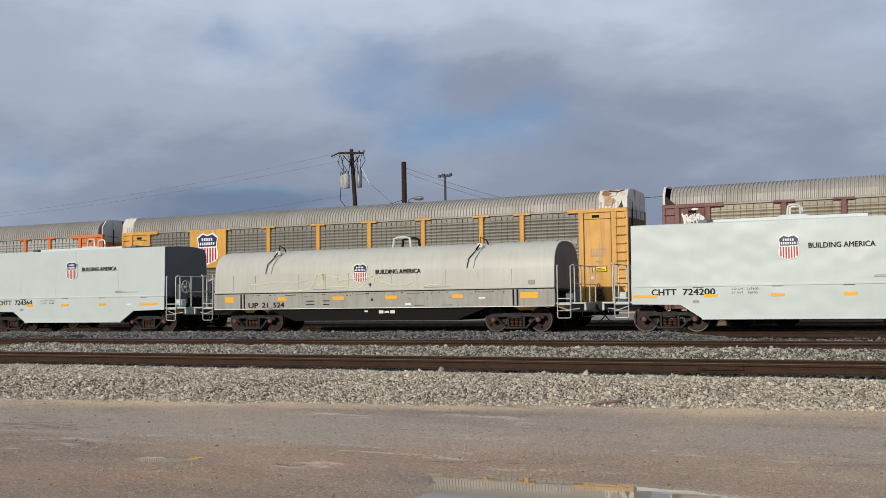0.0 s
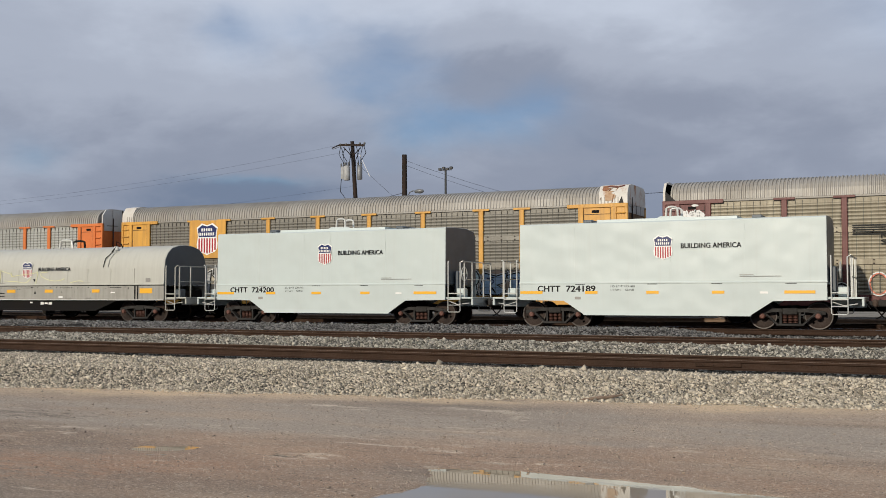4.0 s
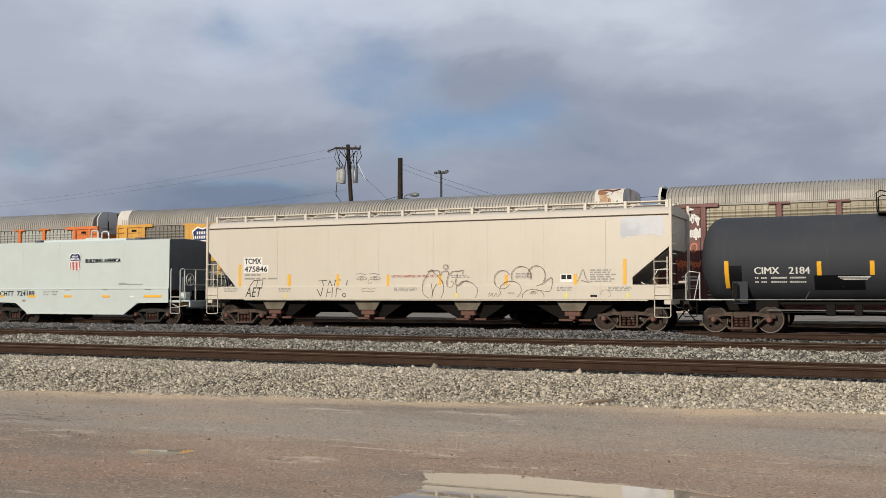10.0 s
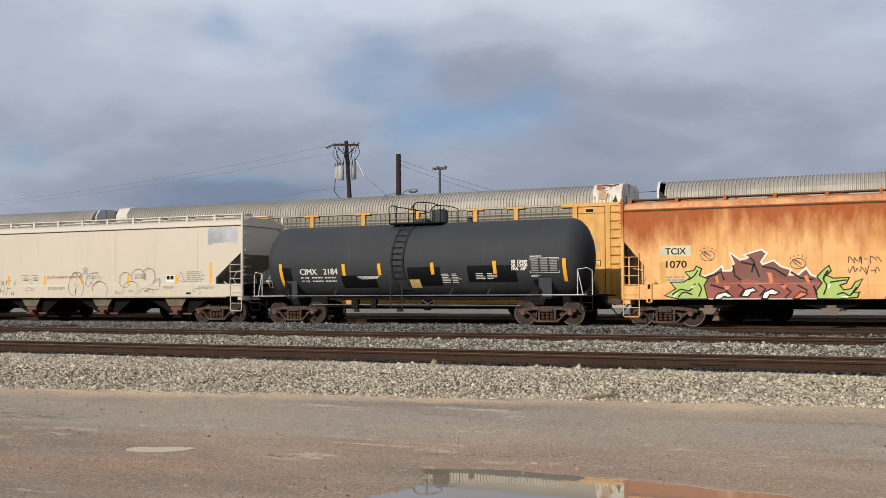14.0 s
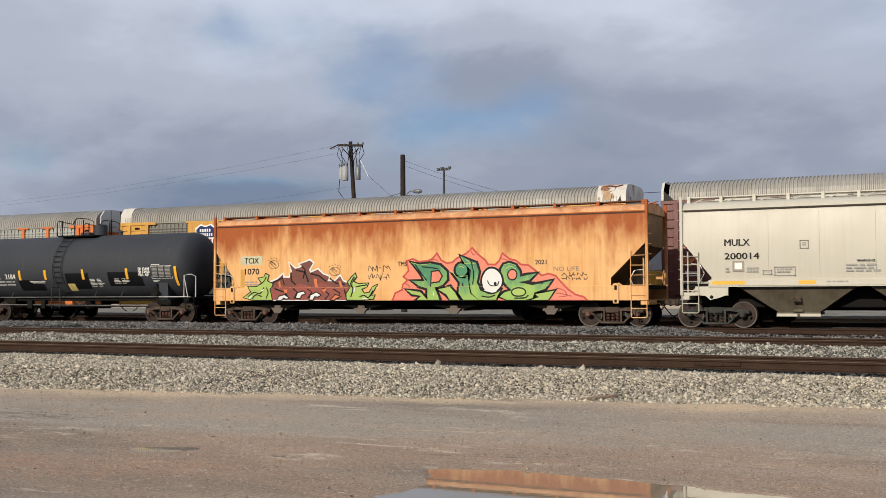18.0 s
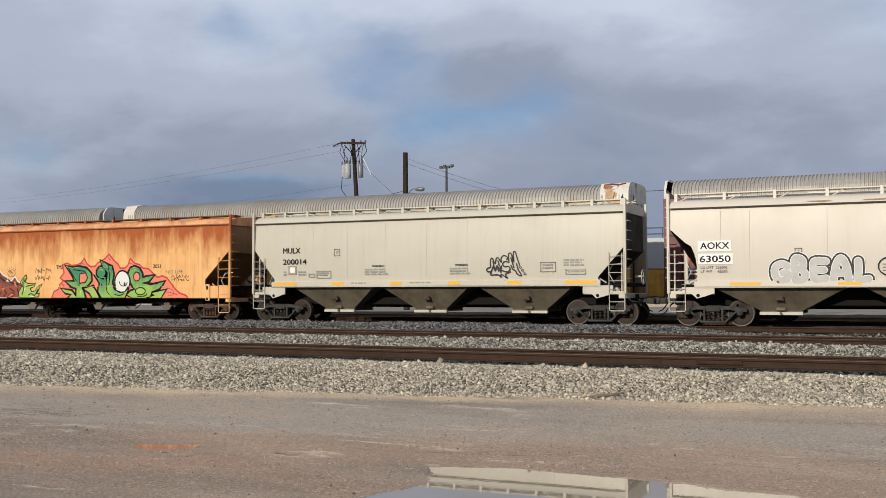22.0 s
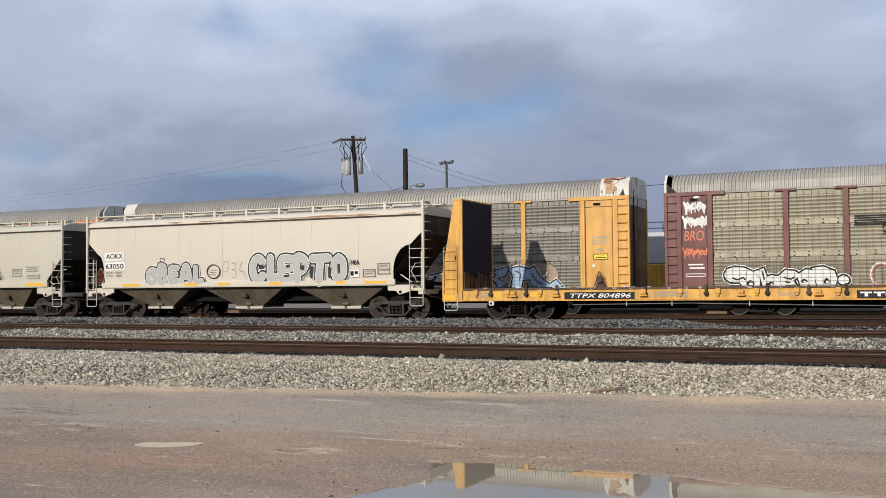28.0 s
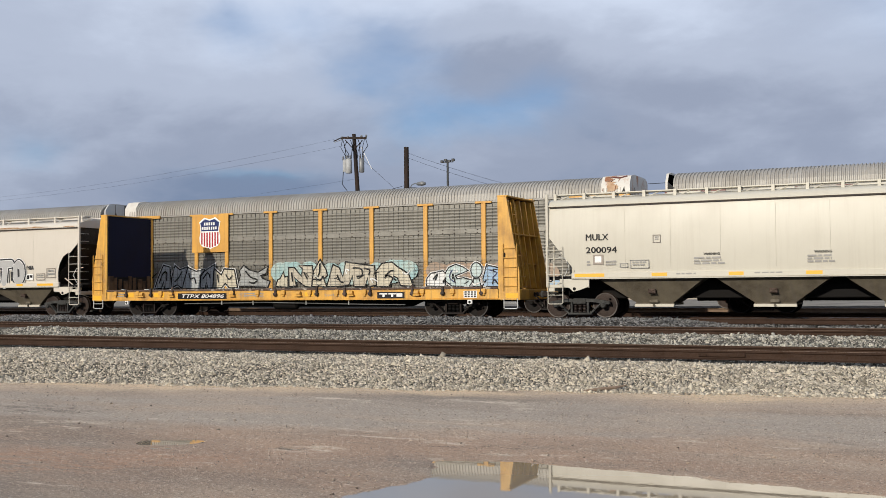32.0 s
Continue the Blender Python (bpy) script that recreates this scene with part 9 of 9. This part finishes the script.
    # cast jacking brackets
    for cx in (-8.28, 8.12):
        b = part("jacking_bracket", Shape().box(cx - 0.11, cx + 0.11, -1.60, -1.53, 0.84, 1.55, 0.03), ORANGE, car, "pale slotted jacking bracket")
        part("slot", Shape().box(cx - 0.045, cx + 0.045, -1.606, -1.598, 1.32, 1.48), BLACK, b)
        part("slot", Shape().box(cx - 0.045, cx + 0.045, -1.606, -1.598, 0.88, 0.98), BLACK, b)


def clip_poly(pts, z, above):
    """The part of an outline above or below a level."""
    out, n = [], len(pts)
    for i in range(n):
        a, b = pts[i], pts[(i + 1) % n]
        ia, ib = (a[1] >= z) == above, (b[1] >= z) == above
        if ia:
            out.append(a)
        if ia != ib:
            t = (z - a[1]) / (b[1] - a[1])
            out.append((a[0] + (b[0] - a[0]) * t, z))
    return out


def letter_mulx(car, number, tagged_side):
    y = -1.487
    lettering(car, "MULX", -6.42, -5.60, 2.78, 3.00, y, INK, offset=0.008)
    lettering(car, number, -6.42, -5.30, 2.33, 2.54, y, INK, offset=0.008)
    part("route_box", Shape().box(-6.10, -5.86, y, y + 0.01, 1.99, 2.21), BOX_WHITE, car)
    part("route_box", Shape().box(-6.17, -5.79, y + 0.006, y + 0.012, 1.92, 2.27), surf("brown-grey box frame", (0.30, 0.255, 0.21), 0.7), car)
    print_block(car, -6.4, -6.25, 1.85, 2.05, 2, y, INK_GREY, 1)
    print_block(car, -5.7, -5.3, 1.85, 2.05, 2, y, INK_GREY, 2)
    for a, b, c, d in ((-4.01, -3.73, 2.64, 2.92), (-4.82, -4.15, 1.76, 2.06), (4.72, 5.31, 1.92, 2.28), (5.67, 6.43, 1.82, 2.0), (-5.19, -4.9, 1.80, 1.95)):
        bars(car, [(a, b, c, c + 0.025), (a, b, d - 0.025, d), (a, a + 0.025, c, d), (b - 0.025, b, c, d)], y, INK_GREY if d < 2.2 else TAG_THIN, "notice_frame")
        print_block(car, a + 0.08, b - 0.05, c + 0.08, d - 0.06, 2, y, INK_GREY, int(a * 10))
    print_block(car, 5.6, 6.4, 2.1, 2.38, 3, y, INK_GREY, 6)
    for a, b in ((-2.60, -1.41), (1.08, 2.05)):
        lettering(car, "WARNING", (a + b) / 2 - 0.27, (a + b) / 2 + 0.27, 2.18, 2.26, y, INK)
        print_block(car, a, b, 1.84, 2.12, 3, y, INK_GREY, 8)
    for a, b in ((-6.85, -5.75), (-4.06, -3.52), (-1.44, -0.95), (1.03, 1.54), (3.43, 3.99), (5.66, 6.80)):
        strip(car, a, b, 1.48, 1.60, -1.522)
    print_block(car, -3.2, -2.4, 1.50, 1.58, 1, -1.524, INK_GREY, 9)
    print_block(car, -0.6, 0.4, 1.50, 1.58, 1, -1.524, INK_GREY, 10)
    panel_seams(car, (-5.0, -3.4, -1.7, 0.1, 1.8, 3.6, 5.2), 1.50, 4.05, 0.07, WELD)
    if tagged_side:
        # an open scrawl of outlined letters with three rings after it
        def at(u, v):
            return (3.60 + (u - 165) * 0.00727, 1.54 + (174 - v) * 0.00727)
        lines = (
            ((50, 95), (48, 70), (52, 50), (62, 52), (74, 78), (80, 52), (92, 48), (108, 72), (108, 48), (124, 36), (141, 44), (138, 60)),
            ((150, 72), (148, 30), (158, 24), (166, 34), (176, 72), (174, 24), (184, 18), (192, 40), (208, 88)),
            ((50, 95), (30, 102), (32, 118), (54, 116), (48, 134), (92, 134), (108, 148), (106, 130), (142, 152), (130, 132), (160, 118)),
            ((150, 72), (128, 66), (116, 78), (124, 92), (148, 92), (156, 106), (140, 120), (112, 112)),
            ((160, 84), (172, 108), (184, 112), (196, 132), (218, 138), (202, 112), (190, 76)),
            ((54, 116), (66, 88), (74, 116), (86, 84), (94, 116), (110, 86), (104, 124)),
            ((58, 100), (98, 98)), ((62, 62), (70, 100)), ((90, 60), (98, 90)), ((160, 46), (178, 100)),
        )
        for i, line in enumerate(lines):
            ribbon(car, curl([at(u, v) for u, v in line], 3), 0.046, TAG, y - 0.004 - 0.0004 * i)
        for u, v in ((213, 97), (224, 113), (236, 130)):
            ribbon(car, [at(u + 6 * math.cos(t), v + 6 * math.sin(t)) for t in [k * math.pi / 5 for k in range(11)]], 0.02, TAG, y - 0.009)


def letter_aokx(car):
    y = -1.487
    part("number_patch", Shape().box(-7.46, -6.34, y, y + 0.01, 2.56, 2.92), BOX_WHITE, car)
    part("number_patch", Shape().box(-7.46, -6.30, y, y + 0.01, 2.12, 2.48), BOX_WHITE, car)
    lettering(car, "AOKX", -7.38, -6.42, 2.64, 2.86, y - 0.004, INK, offset=0.006)
    lettering(car, "63050", -7.40, -6.38, 2.19, 2.41, y - 0.004, INK, offset=0.006)
    lettering(car, "LD LMT  223500", -7.37, -6.49, 1.97, 2.05, y, INK, offset=0.0)
    lettering(car, "LT WT     62500", -7.37, -6.49, 1.84, 1.92, y, INK, offset=0.0)
    y3 = y - 0.008
    rims = [(CHALK, 0.20), (CHARCOAL, 0.14), (CHALK, 0.0), (None, -0.05)]
    fat_piece(car, "CLEPTO", ((0.54, 1.10, 1.64, 2.50), (1.42, 1.74, 1.62, 2.50), (1.96, 2.52, 1.62, 2.48), (2.66, 3.20, 1.58, 2.48), (3.50, 4.22, 1.56, 2.47), (4.50, 4.94, 1.60, 2.44)), y3, [SILVER], rims, 0.36)
    # deep shade sprayed inside the letters' turns
    for pts in ([(0.86, 2.22), (1.12, 2.24), (1.1, 2.08), (0.9, 2.06)], [(2.22, 2.2), (2.42, 2.22), (2.4, 2.1), (2.24, 2.08)], [(2.9, 2.2), (3.12, 2.16), (3.1, 1.96), (2.92, 2.0)], [(3.36, 2.18), (3.56, 2.1), (3.48, 1.6), (3.36, 1.7)], [(4.22, 2.1), (4.4, 2.05), (4.34, 1.62), (4.24, 1.66)], [(4.66, 2.22), (4.78, 2.2), (4.8, 1.85), (4.68, 1.8)], [(2.12, 1.78), (2.4, 1.82), (2.36, 1.72), (2.14, 1.70)]):
        part("sprayed_shade", sheet(pts, y3 - 0.034), CHARCOAL, car)
    fat_piece(car, "GBEAL", ((-4.98, -4.50, 1.56, 2.10), (-4.36, -3.98, 1.56, 2.24), (-3.76, -3.34, 1.56, 2.20), (-3.14, -2.66, 1.54, 2.26), (-2.42, -2.06, 1.54, 2.16)), y3, [SILVER], [(CHALK, 0.16), (CHARCOAL, 0.11), (CHALK, -0.01), (None, -0.05)], 0.27)
    part("sprayed_ring", Shape().tube([(-1.45 + 0.34 * math.cos(t), y3, 1.99 + 0.29 * math.sin(t)) for t in [i * 0.42 for i in range(16)]], 0.022, 5), CHARCOAL, car)
    for k in range(3):
        ribbon(car, [(-1.66, 2.06 - 0.1 * k), (-1.3, 2.05 - 0.1 * k)], 0.018, TAG_THIN, y3)
    for pts in ([(-1.0, 1.7), (-0.95, 2.3), (-0.7, 2.38), (-0.75, 2.0), (-0.95, 2.0)], [(-0.5, 2.3), (-0.3, 2.35), (-0.35, 2.1), (-0.5, 2.05), (-0.3, 2.0), (-0.35, 1.75), (-0.55, 1.75)], [(0.0, 2.4), (-0.1, 2.0), (0.1, 1.98), (0.18, 1.7)]):
        ribbon(car, curl(pts), 0.012, TAG_THIN, y3)
    lettering(car, "NBA", 5.25, 5.66, 2.16, 2.34, y, TAG, slant=-0.2)
    part("notice_label", Shape().box(5.20, 5.62, y, y + 0.01, 1.66, 1.95), BOX_WHITE, car)
    bars(car, [(5.24, 5.39, 1.72, 1.9), (5.43, 5.58, 1.78, 1.9)], y - 0.004, INK)
    for a, b, c, d in ((5.80, 6.36, 1.66, 1.97), (6.46, 7.01, 1.76, 2.2), (-4.32, -4.08, 2.42, 2.62)):
        bars(car, [(a, b, c, c + 0.03), (a, b, d - 0.03, d), (a, a + 0.03, c, d), (b - 0.03, b, c, d)], y, TAG_THIN, "notice_frame")
        print_block(car, a + 0.08, b - 0.05, c + 0.08, d - 0.06, 2, y, INK_GREY, int(a * 10))
    for a, b in ((-6.4, -5.4), (-3.0, -2.3), (-1.2, -0.6), (1.4, 2.0), (4.6, 5.0), (5.9, 6.9)):
        strip(car, a, b, 1.40, 1.50, -1.522)
    panel_seams(car, (-6.7, -5.75, -3.3, -1.0, 0.5, 1.9, 3.4, 5.6), 1.42, 4.08, 0.07, WELD)


letter_tcmx(tcmx)
EAVE_RUST = surf("rust run along an eave", (0.30, 0.16, 0.07), 0.8, dark=(0.45, 0.36, 0.25), amount=0.8, scale=4)
rnd = random.Random(12)
for i in range(26):
    x = rnd.choice((rnd.uniform(-5, 8.2), rnd.uniform(0.5, 7.5)))
    w = rnd.uniform(0.15, 0.7)
    part("rust_stain", sheet(blob(x, 4.115 + rnd.uniform(-0.012, 0.03), w, rnd.uniform(0.010, 0.024), i, 12, 0.2), -1.513 - 0.0005 * i), EAVE_RUST, aokx)
letter_tcix(tcix)
letter_mulx(mulx, "200014", True)
letter_mulx(mulx2, "200094", False)
letter_aokx(aokx)
# pieces sprayed on the parked racks


BLOT = surf("blotchy ivory spray paint", (0.50, 0.45, 0.35), 0.6, dark=(0.33, 0.29, 0.22), amount=0.7, scale=2.5)
sprayed(RACK_B, [(-6.26, 1.32), (-6.09, 1.84), (-6.16, 2.05), (-5.92, 2.29), (-5.64, 2.08), (-5.08, 1.94), (-4.50, 2.23), (-4.63, 1.93), (-4.97, 1.83), (-4.83, 1.64), (-4.41, 1.51), (-4.52, 1.27), (-5.53, 1.31)], -1.575, GREYED, [(INK, 0.07)], 1.14)
# angular pale letters with black outlines beside them
HOARY = surf("hoary blue-grey spray paint", (0.44, 0.46, 0.47), 0.6, dark=(0.30, 0.31, 0.31), amount=0.6, scale=2)
for k, pts in enumerate((
        [(-11.48, 1.24), (-11.26, 1.78), (-10.93, 2.39), (-10.56, 2.29), (-10.52, 1.83), (-10.46, 1.26), (-10.85, 1.24), (-10.95, 1.62), (-11.1, 1.26)],
        [(-10.44, 1.26), (-10.36, 1.85), (-10.19, 2.35), (-9.90, 2.14), (-9.43, 2.28), (-9.58, 1.82), (-9.76, 1.26), (-10.05, 1.45)],
        [(-9.70, 1.25), (-9.36, 2.24), (-8.86, 2.04), (-8.34, 2.16), (-8.66, 1.86), (-8.62, 1.25), (-9.05, 1.25)],
        [(-8.58, 1.26), (-8.52, 1.80), (-8.30, 2.06), (-7.74, 2.36), (-7.80, 1.97), (-7.84, 1.26), (-8.1, 1.26), (-8.22, 1.6), (-8.3, 1.26)],
        [(-7.77, 1.26), (-7.70, 2.15), (-7.28, 1.82), (-7.10, 2.14), (-6.52, 2.09), (-6.42, 1.66), (-6.34, 1.26), (-6.8, 1.26), (-7.05, 1.5), (-7.28, 1.26)])):
    sprayed(RACK_B, pts, -1.575 - 0.0006 * k, HOARY if k < 4 else IVORY, [(CHALK, 0.11), (INK, 0.07)], 1.14)
for line in ([(-11.2, 1.5), (-10.95, 2.0), (-10.72, 2.05), (-10.72, 1.6)], [(-10.2, 1.55), (-9.92, 1.8), (-9.72, 2.1)], [(-9.3, 2.0), (-9.2, 1.7), (-8.95, 1.75), (-8.85, 1.45)],
             [(-8.4, 1.7), (-8.1, 2.0), (-7.95, 1.7)], [(-7.5, 1.9), (-7.45, 1.5)], [(-7.0, 1.9), (-6.8, 1.65), (-6.6, 1.85)]):
    ribbon(RACK_B, curl(line, 4), 0.07, INK, -1.612)
ribbon(RACK_B, [(-12.42, 1.18), (-11.9, 1.6), (-11.3, 2.05)], 0.05, INK, -1.612)
cloud_row(RACK_B, -4.0, 3.4, 1.14, 2.46, 9, TEAL, -1.574, 5)
for k, pts in enumerate(([(-4.00, 1.30), (-3.89, 1.56), (-3.73, 1.65), (-3.60, 1.92), (-3.54, 1.68), (-3.36, 1.72), (-3.36, 1.26)], [(-3.26, 2.14), (-2.97, 2.14), (-2.54, 1.70), (-2.46, 2.12), (-2.65, 2.27), (-1.97, 2.21), (-1.92, 1.90), (-2.03, 1.25), (-2.35, 1.30), (-2.73, 1.54), (-2.97, 1.73), (-2.89, 1.31), (-3.23, 1.29)], [(-1.93, 1.28), (-1.84, 1.97), (-1.50, 2.48), (-1.19, 2.01), (-1.13, 1.78), (-1.34, 1.62), (-1.19, 1.26)],
                         [(-1.09, 1.28), (-0.77, 2.24), (-0.46, 2.10), (-0.24, 1.62), (-0.07, 2.36), (0.36, 2.29), (1.43, 2.15), (1.52, 1.31), (1.16, 1.26), (1.08, 1.70), (0.94, 1.26), (0.37, 1.26), (0.28, 1.78), (0.05, 1.32), (-0.55, 1.27)], [(1.60, 1.25), (1.57, 1.92), (1.87, 2.26), (2.36, 2.31), (2.65, 2.09), (3.20, 1.77), (3.44, 1.24), (2.84, 1.29), (2.67, 1.64), (2.45, 1.73), (2.20, 1.25)])):
    sprayed(RACK_B, pts, -1.580 - 0.0006 * k, (IVORY, BLOT)[k % 2], [(INK, 0.07)], 1.14)
for line in ([(-1.5, 2.35), (-1.52, 1.95), (-1.62, 1.7)], [(-1.75, 1.7), (-1.5, 1.55), (-1.3, 1.75)], [(0.3, 2.1), (0.75, 2.05), (0.8, 1.75), (0.5, 1.7)], [(0.9, 2.08), (1.2, 2.0), (1.15, 1.75)], [(2.0, 1.6), (2.25, 1.9), (2.5, 1.95)], [(2.0, 1.75), (2.3, 1.68), (2.6, 1.5)], [(-2.4, 1.95), (-2.2, 1.6)], [(-5.8, 2.05), (-5.5, 1.75), (-5.1, 1.6), (-5.3, 1.45), (-5.6, 1.5)], [(-3.1, 1.95), (-3.05, 1.5)], [(-0.55, 1.8), (-0.4, 1.5), (-0.2, 1.42)]):
    ribbon(RACK_B, curl(line, 4), 0.08, INK, -1.612)
for k, (x, z) in enumerate(((3.5, 1.9), (3.62, 1.9), (3.74, 1.9), (3.52, 1.72), (3.66, 1.72))):
    ribbon(RACK_B, [(x, z), (x + 0.05, z + 0.12), (x + 0.09, z)], 0.022, INK, -1.612)
cloud_row(RACK_B, 4.4, 7.0, 1.12, 2.30, 4, PEACH, -1.574, 8)
cloud_row(RACK_B, 7.2, 10.1, 1.12, 2.26, 4, PEACH, -1.574, 9)
for k, (pts, mat) in enumerate((([(4.17, 1.25), (4.19, 1.55), (4.38, 1.77), (4.95, 1.87), (5.13, 1.71), (5.04, 1.22)], CHALK), ([(6.17, 1.90), (5.94, 2.04), (5.60, 2.15), (5.28, 2.03), (5.12, 1.80), (5.11, 1.46), (5.41, 1.24), (6.24, 1.21), (6.42, 1.44), (5.97, 1.55), (5.65, 1.50), (5.56, 1.69), (5.88, 1.80)], PALE_TEAL), (blob(6.61, 1.90, 0.24, 0.32, 4, 18, 0.03), PALE_TEAL),
                                ([(6.46, 1.2), (6.5, 1.5), (6.72, 1.52), (6.8, 1.2)], PALE_TEAL), ([(6.98, 1.21), (6.95, 1.52), (7.12, 2.10), (7.69, 1.96), (8.19, 2.10), (8.08, 1.72), (7.69, 1.60), (8.11, 1.34), (7.77, 1.18)], SKYBLUE), ([(8.21, 1.99), (8.71, 2.11), (9.21, 1.95), (9.22, 1.56), (8.85, 1.50), (8.76, 1.19), (8.30, 1.19), (8.42, 1.67)], SKYBLUE), ([(9.07, 1.94), (9.38, 2.08), (9.62, 1.67), (10.06, 1.32), (10.38, 1.50), (10.65, 1.22), (9.52, 1.18), (9.22, 1.33)], SKYBLUE))):
    sprayed(RACK_B, pts, -1.580 - 0.0006 * k, mat, [(CHALK, 0.09), (INK, 0.055)], 1.14)
for line in ([(7.25, 1.9), (7.6, 1.78), (7.4, 1.55), (7.6, 1.35)], [(8.5, 1.9), (8.75, 1.8), (8.7, 1.5)], [(9.3, 1.8), (9.45, 1.5), (9.8, 1.32)], [(5.45, 1.95), (5.3, 1.6), (5.6, 1.35)]):
    ribbon(RACK_B, curl(line, 4), 0.05, NAVY, -1.612)
PIECE_C = (
    [(-11.22, 1.61), (-11.11, 1.83), (-10.81, 1.93), (-10.45, 1.89), (-10.09, 1.72), (-9.85, 1.45), (-9.86, 1.15), (-10.54, 1.16), (-10.61, 1.31), (-10.97, 1.32), (-11.17, 1.45)],
    [(-10.08, 1.72), (-9.69, 1.86), (-9.58, 1.51), (-9.41, 1.58), (-9.17, 1.53), (-9.06, 1.30), (-9.05, 1.14), (-9.74, 1.15), (-9.82, 1.45)],
    [(-9.18, 1.52), (-8.88, 1.77), (-8.53, 1.73), (-8.33, 1.57), (-8.59, 1.36), (-8.46, 1.14), (-9.02, 1.14)],
    [(-8.46, 1.57), (-8.11, 1.80), (-7.84, 1.72), (-7.77, 1.14), (-8.33, 1.16)],
    [(-7.90, 1.83), (-7.49, 1.89), (-7.09, 1.71), (-6.99, 1.42), (-7.06, 1.14), (-7.71, 1.14)], blob(-6.76, 1.36, 0.19, 0.17, 3, 16, 0.03))
for k, pts in enumerate(PIECE_C):
    sprayed(RACK_C, pts, -1.575 - 0.0006 * k, CHALK, [(CHALK, 0.10), (INK, 0.065)], 1.14)
for cx, cz, rx, rz in ((-10.21, 1.27, 0.15, 0.12), (-9.42, 1.24, 0.1, 0.09), (-7.37, 1.32, 0.1, 0.12), (-8.19, 1.34, 0.12, 0.08)):
    part("letter_counter", sheet(blob(cx, cz, rx, rz, 3, 14, 0.08), -1.592), INK, RACK_C)
    part("letter_counter", sheet(blob(cx + 0.02, cz - 0.03, rx * 0.5, rz * 0.5, 3, 12, 0.05), -1.596), CHALK, RACK_C)
for line in ([(-10.9, 1.5), (-10.7, 1.42), (-10.5, 1.5), (-10.4, 1.4)], [(-8.95, 1.5), (-8.7, 1.42), (-8.55, 1.5)], [(-8.9, 1.32), (-8.7, 1.28)], [(-9.75, 1.75), (-9.68, 1.4)]):
    ribbon(RACK_C, curl(line, 4), 0.06, INK, -1.592)
for k, mat in enumerate((CHALK, SALMON)):
    ribbon(RACK_C, [(-5.45 + (0.36 - 0.05 * k) * math.cos(t), 1.56 + (0.44 - 0.05 * k) * math.sin(t)) for t in [i * 0.3 for i in range(22)]], 0.05, mat, -1.575 - 0.004 * k)
lettering(RACK_C, "BRO", -12.80, -12.0, 3.02, 3.42, -1.53, FLAME, slant=0.15, offset=-0.01)
jig = random.Random(77)
# hasty brush tags on the end bay, too wild to read, with drips
for x0, z0, w, hh, thick, mat in ((-12.80, 4.20, 0.86, 0.40, 0.085, CHALK), (-12.85, 3.62, 1.0, 0.40, 0.085, CHALK), (-12.88, 2.42, 1.0, 0.32, 0.045, FLAME)):
    for k in range(3):
        n = 10
        pts = [(x0 + 0.1 + (w - 0.1) * (i + jig.uniform(-0.3, 0.3)) / (n - 1), z0 + hh * (jig.uniform(0.55, 1.0) if (i + k) % 2 else jig.uniform(0.0, 0.4))) for i in range(n)]
        ribbon(RACK_C, curl(pts, 4), thick, mat, -1.532 - 0.0015 * k)
    ribbon(RACK_C, [(x0, z0 + hh * 1.05), (x0 + 0.08, z0 + hh * 0.5), (x0 + 0.12, z0 - 0.12)], thick * 0.9, mat, -1.538)
    for i in range(6):
        x = x0 + jig.uniform(0.1, w)
        ribbon(RACK_C, [(x, z0 + hh * 0.2), (x + jig.uniform(-0.02, 0.02), z0 - jig.uniform(0.03, 0.25 if mat is FLAME else 0.1))], thick * 0.4, mat, -1.540 - 0.0005 * i)
part("spray_dab", sheet(blob(-12.28, 4.78, 0.13, 0.05, 4, 14), -1.535), CHALK, RACK_C)

# rib lines added over the sprayed pieces, where the racks' grid shows through
def mesh_over(rack, x0, x1, z1):
    s, x, z = Shape(), x0, 1.20
    while x < x1:
        s.box(x - 0.006, x + 0.006, -1.632, -1.627, 1.14, z1)
        x += 0.26
    while z < z1:
        s.box(x0, x1, -1.632, -1.627, z - 0.005, z + 0.005)
        z += 0.145
    tagged(part("line_rib", s, RIB_LINE, rack, "thin added grid lines over the painted sheets"), kind="stuff")


mesh_over(RACK_B, -11.3, 10.2, 2.45)
mesh_over(RACK_C, -11.4, -3.4, 2.2)
# black fill lines and drips that break up the sprayed letters
rnd = random.Random(41)
for i in range(22):
    x, z = rnd.uniform(-3.8, 9.8), rnd.uniform(1.25, 1.9)
    pts = [(x, z), (x + rnd.uniform(-0.2, 0.3), z + rnd.uniform(-0.1, 0.25)), (x + rnd.uniform(0.0, 0.45), z + rnd.uniform(-0.25, 0.2))]
    ribbon(RACK_B, curl(pts, 4), rnd.uniform(0.03, 0.07), INK if i % 3 else CHALK, -1.618 - 0.0001 * i)

# ---- movement ----
def rolled(t):
    for (t0, s0), (t1, s1) in zip(ROLLED, ROLLED[1:]):
        if t0 <= t <= t1:
            return s0 + (s1 - s0) * (t - t0) / (t1 - t0)


def motions():
    """The train rolls to the left; every wheel pair turns with the way it has gone."""
    for car, x in CARS:
        walk(car, [(t, pose(x + s, 37.2, 0)) for t, s in ROLLED])
    times = [i * 4 / 30 for i in range(240)] + [32.0]
    for w, x, phase in WHEELSETS:
        walk(w, [(t, pose(x, 0, 0.457, 0, phase + math.degrees(rolled(t) / 0.457), 0)) for t in times])


motions()
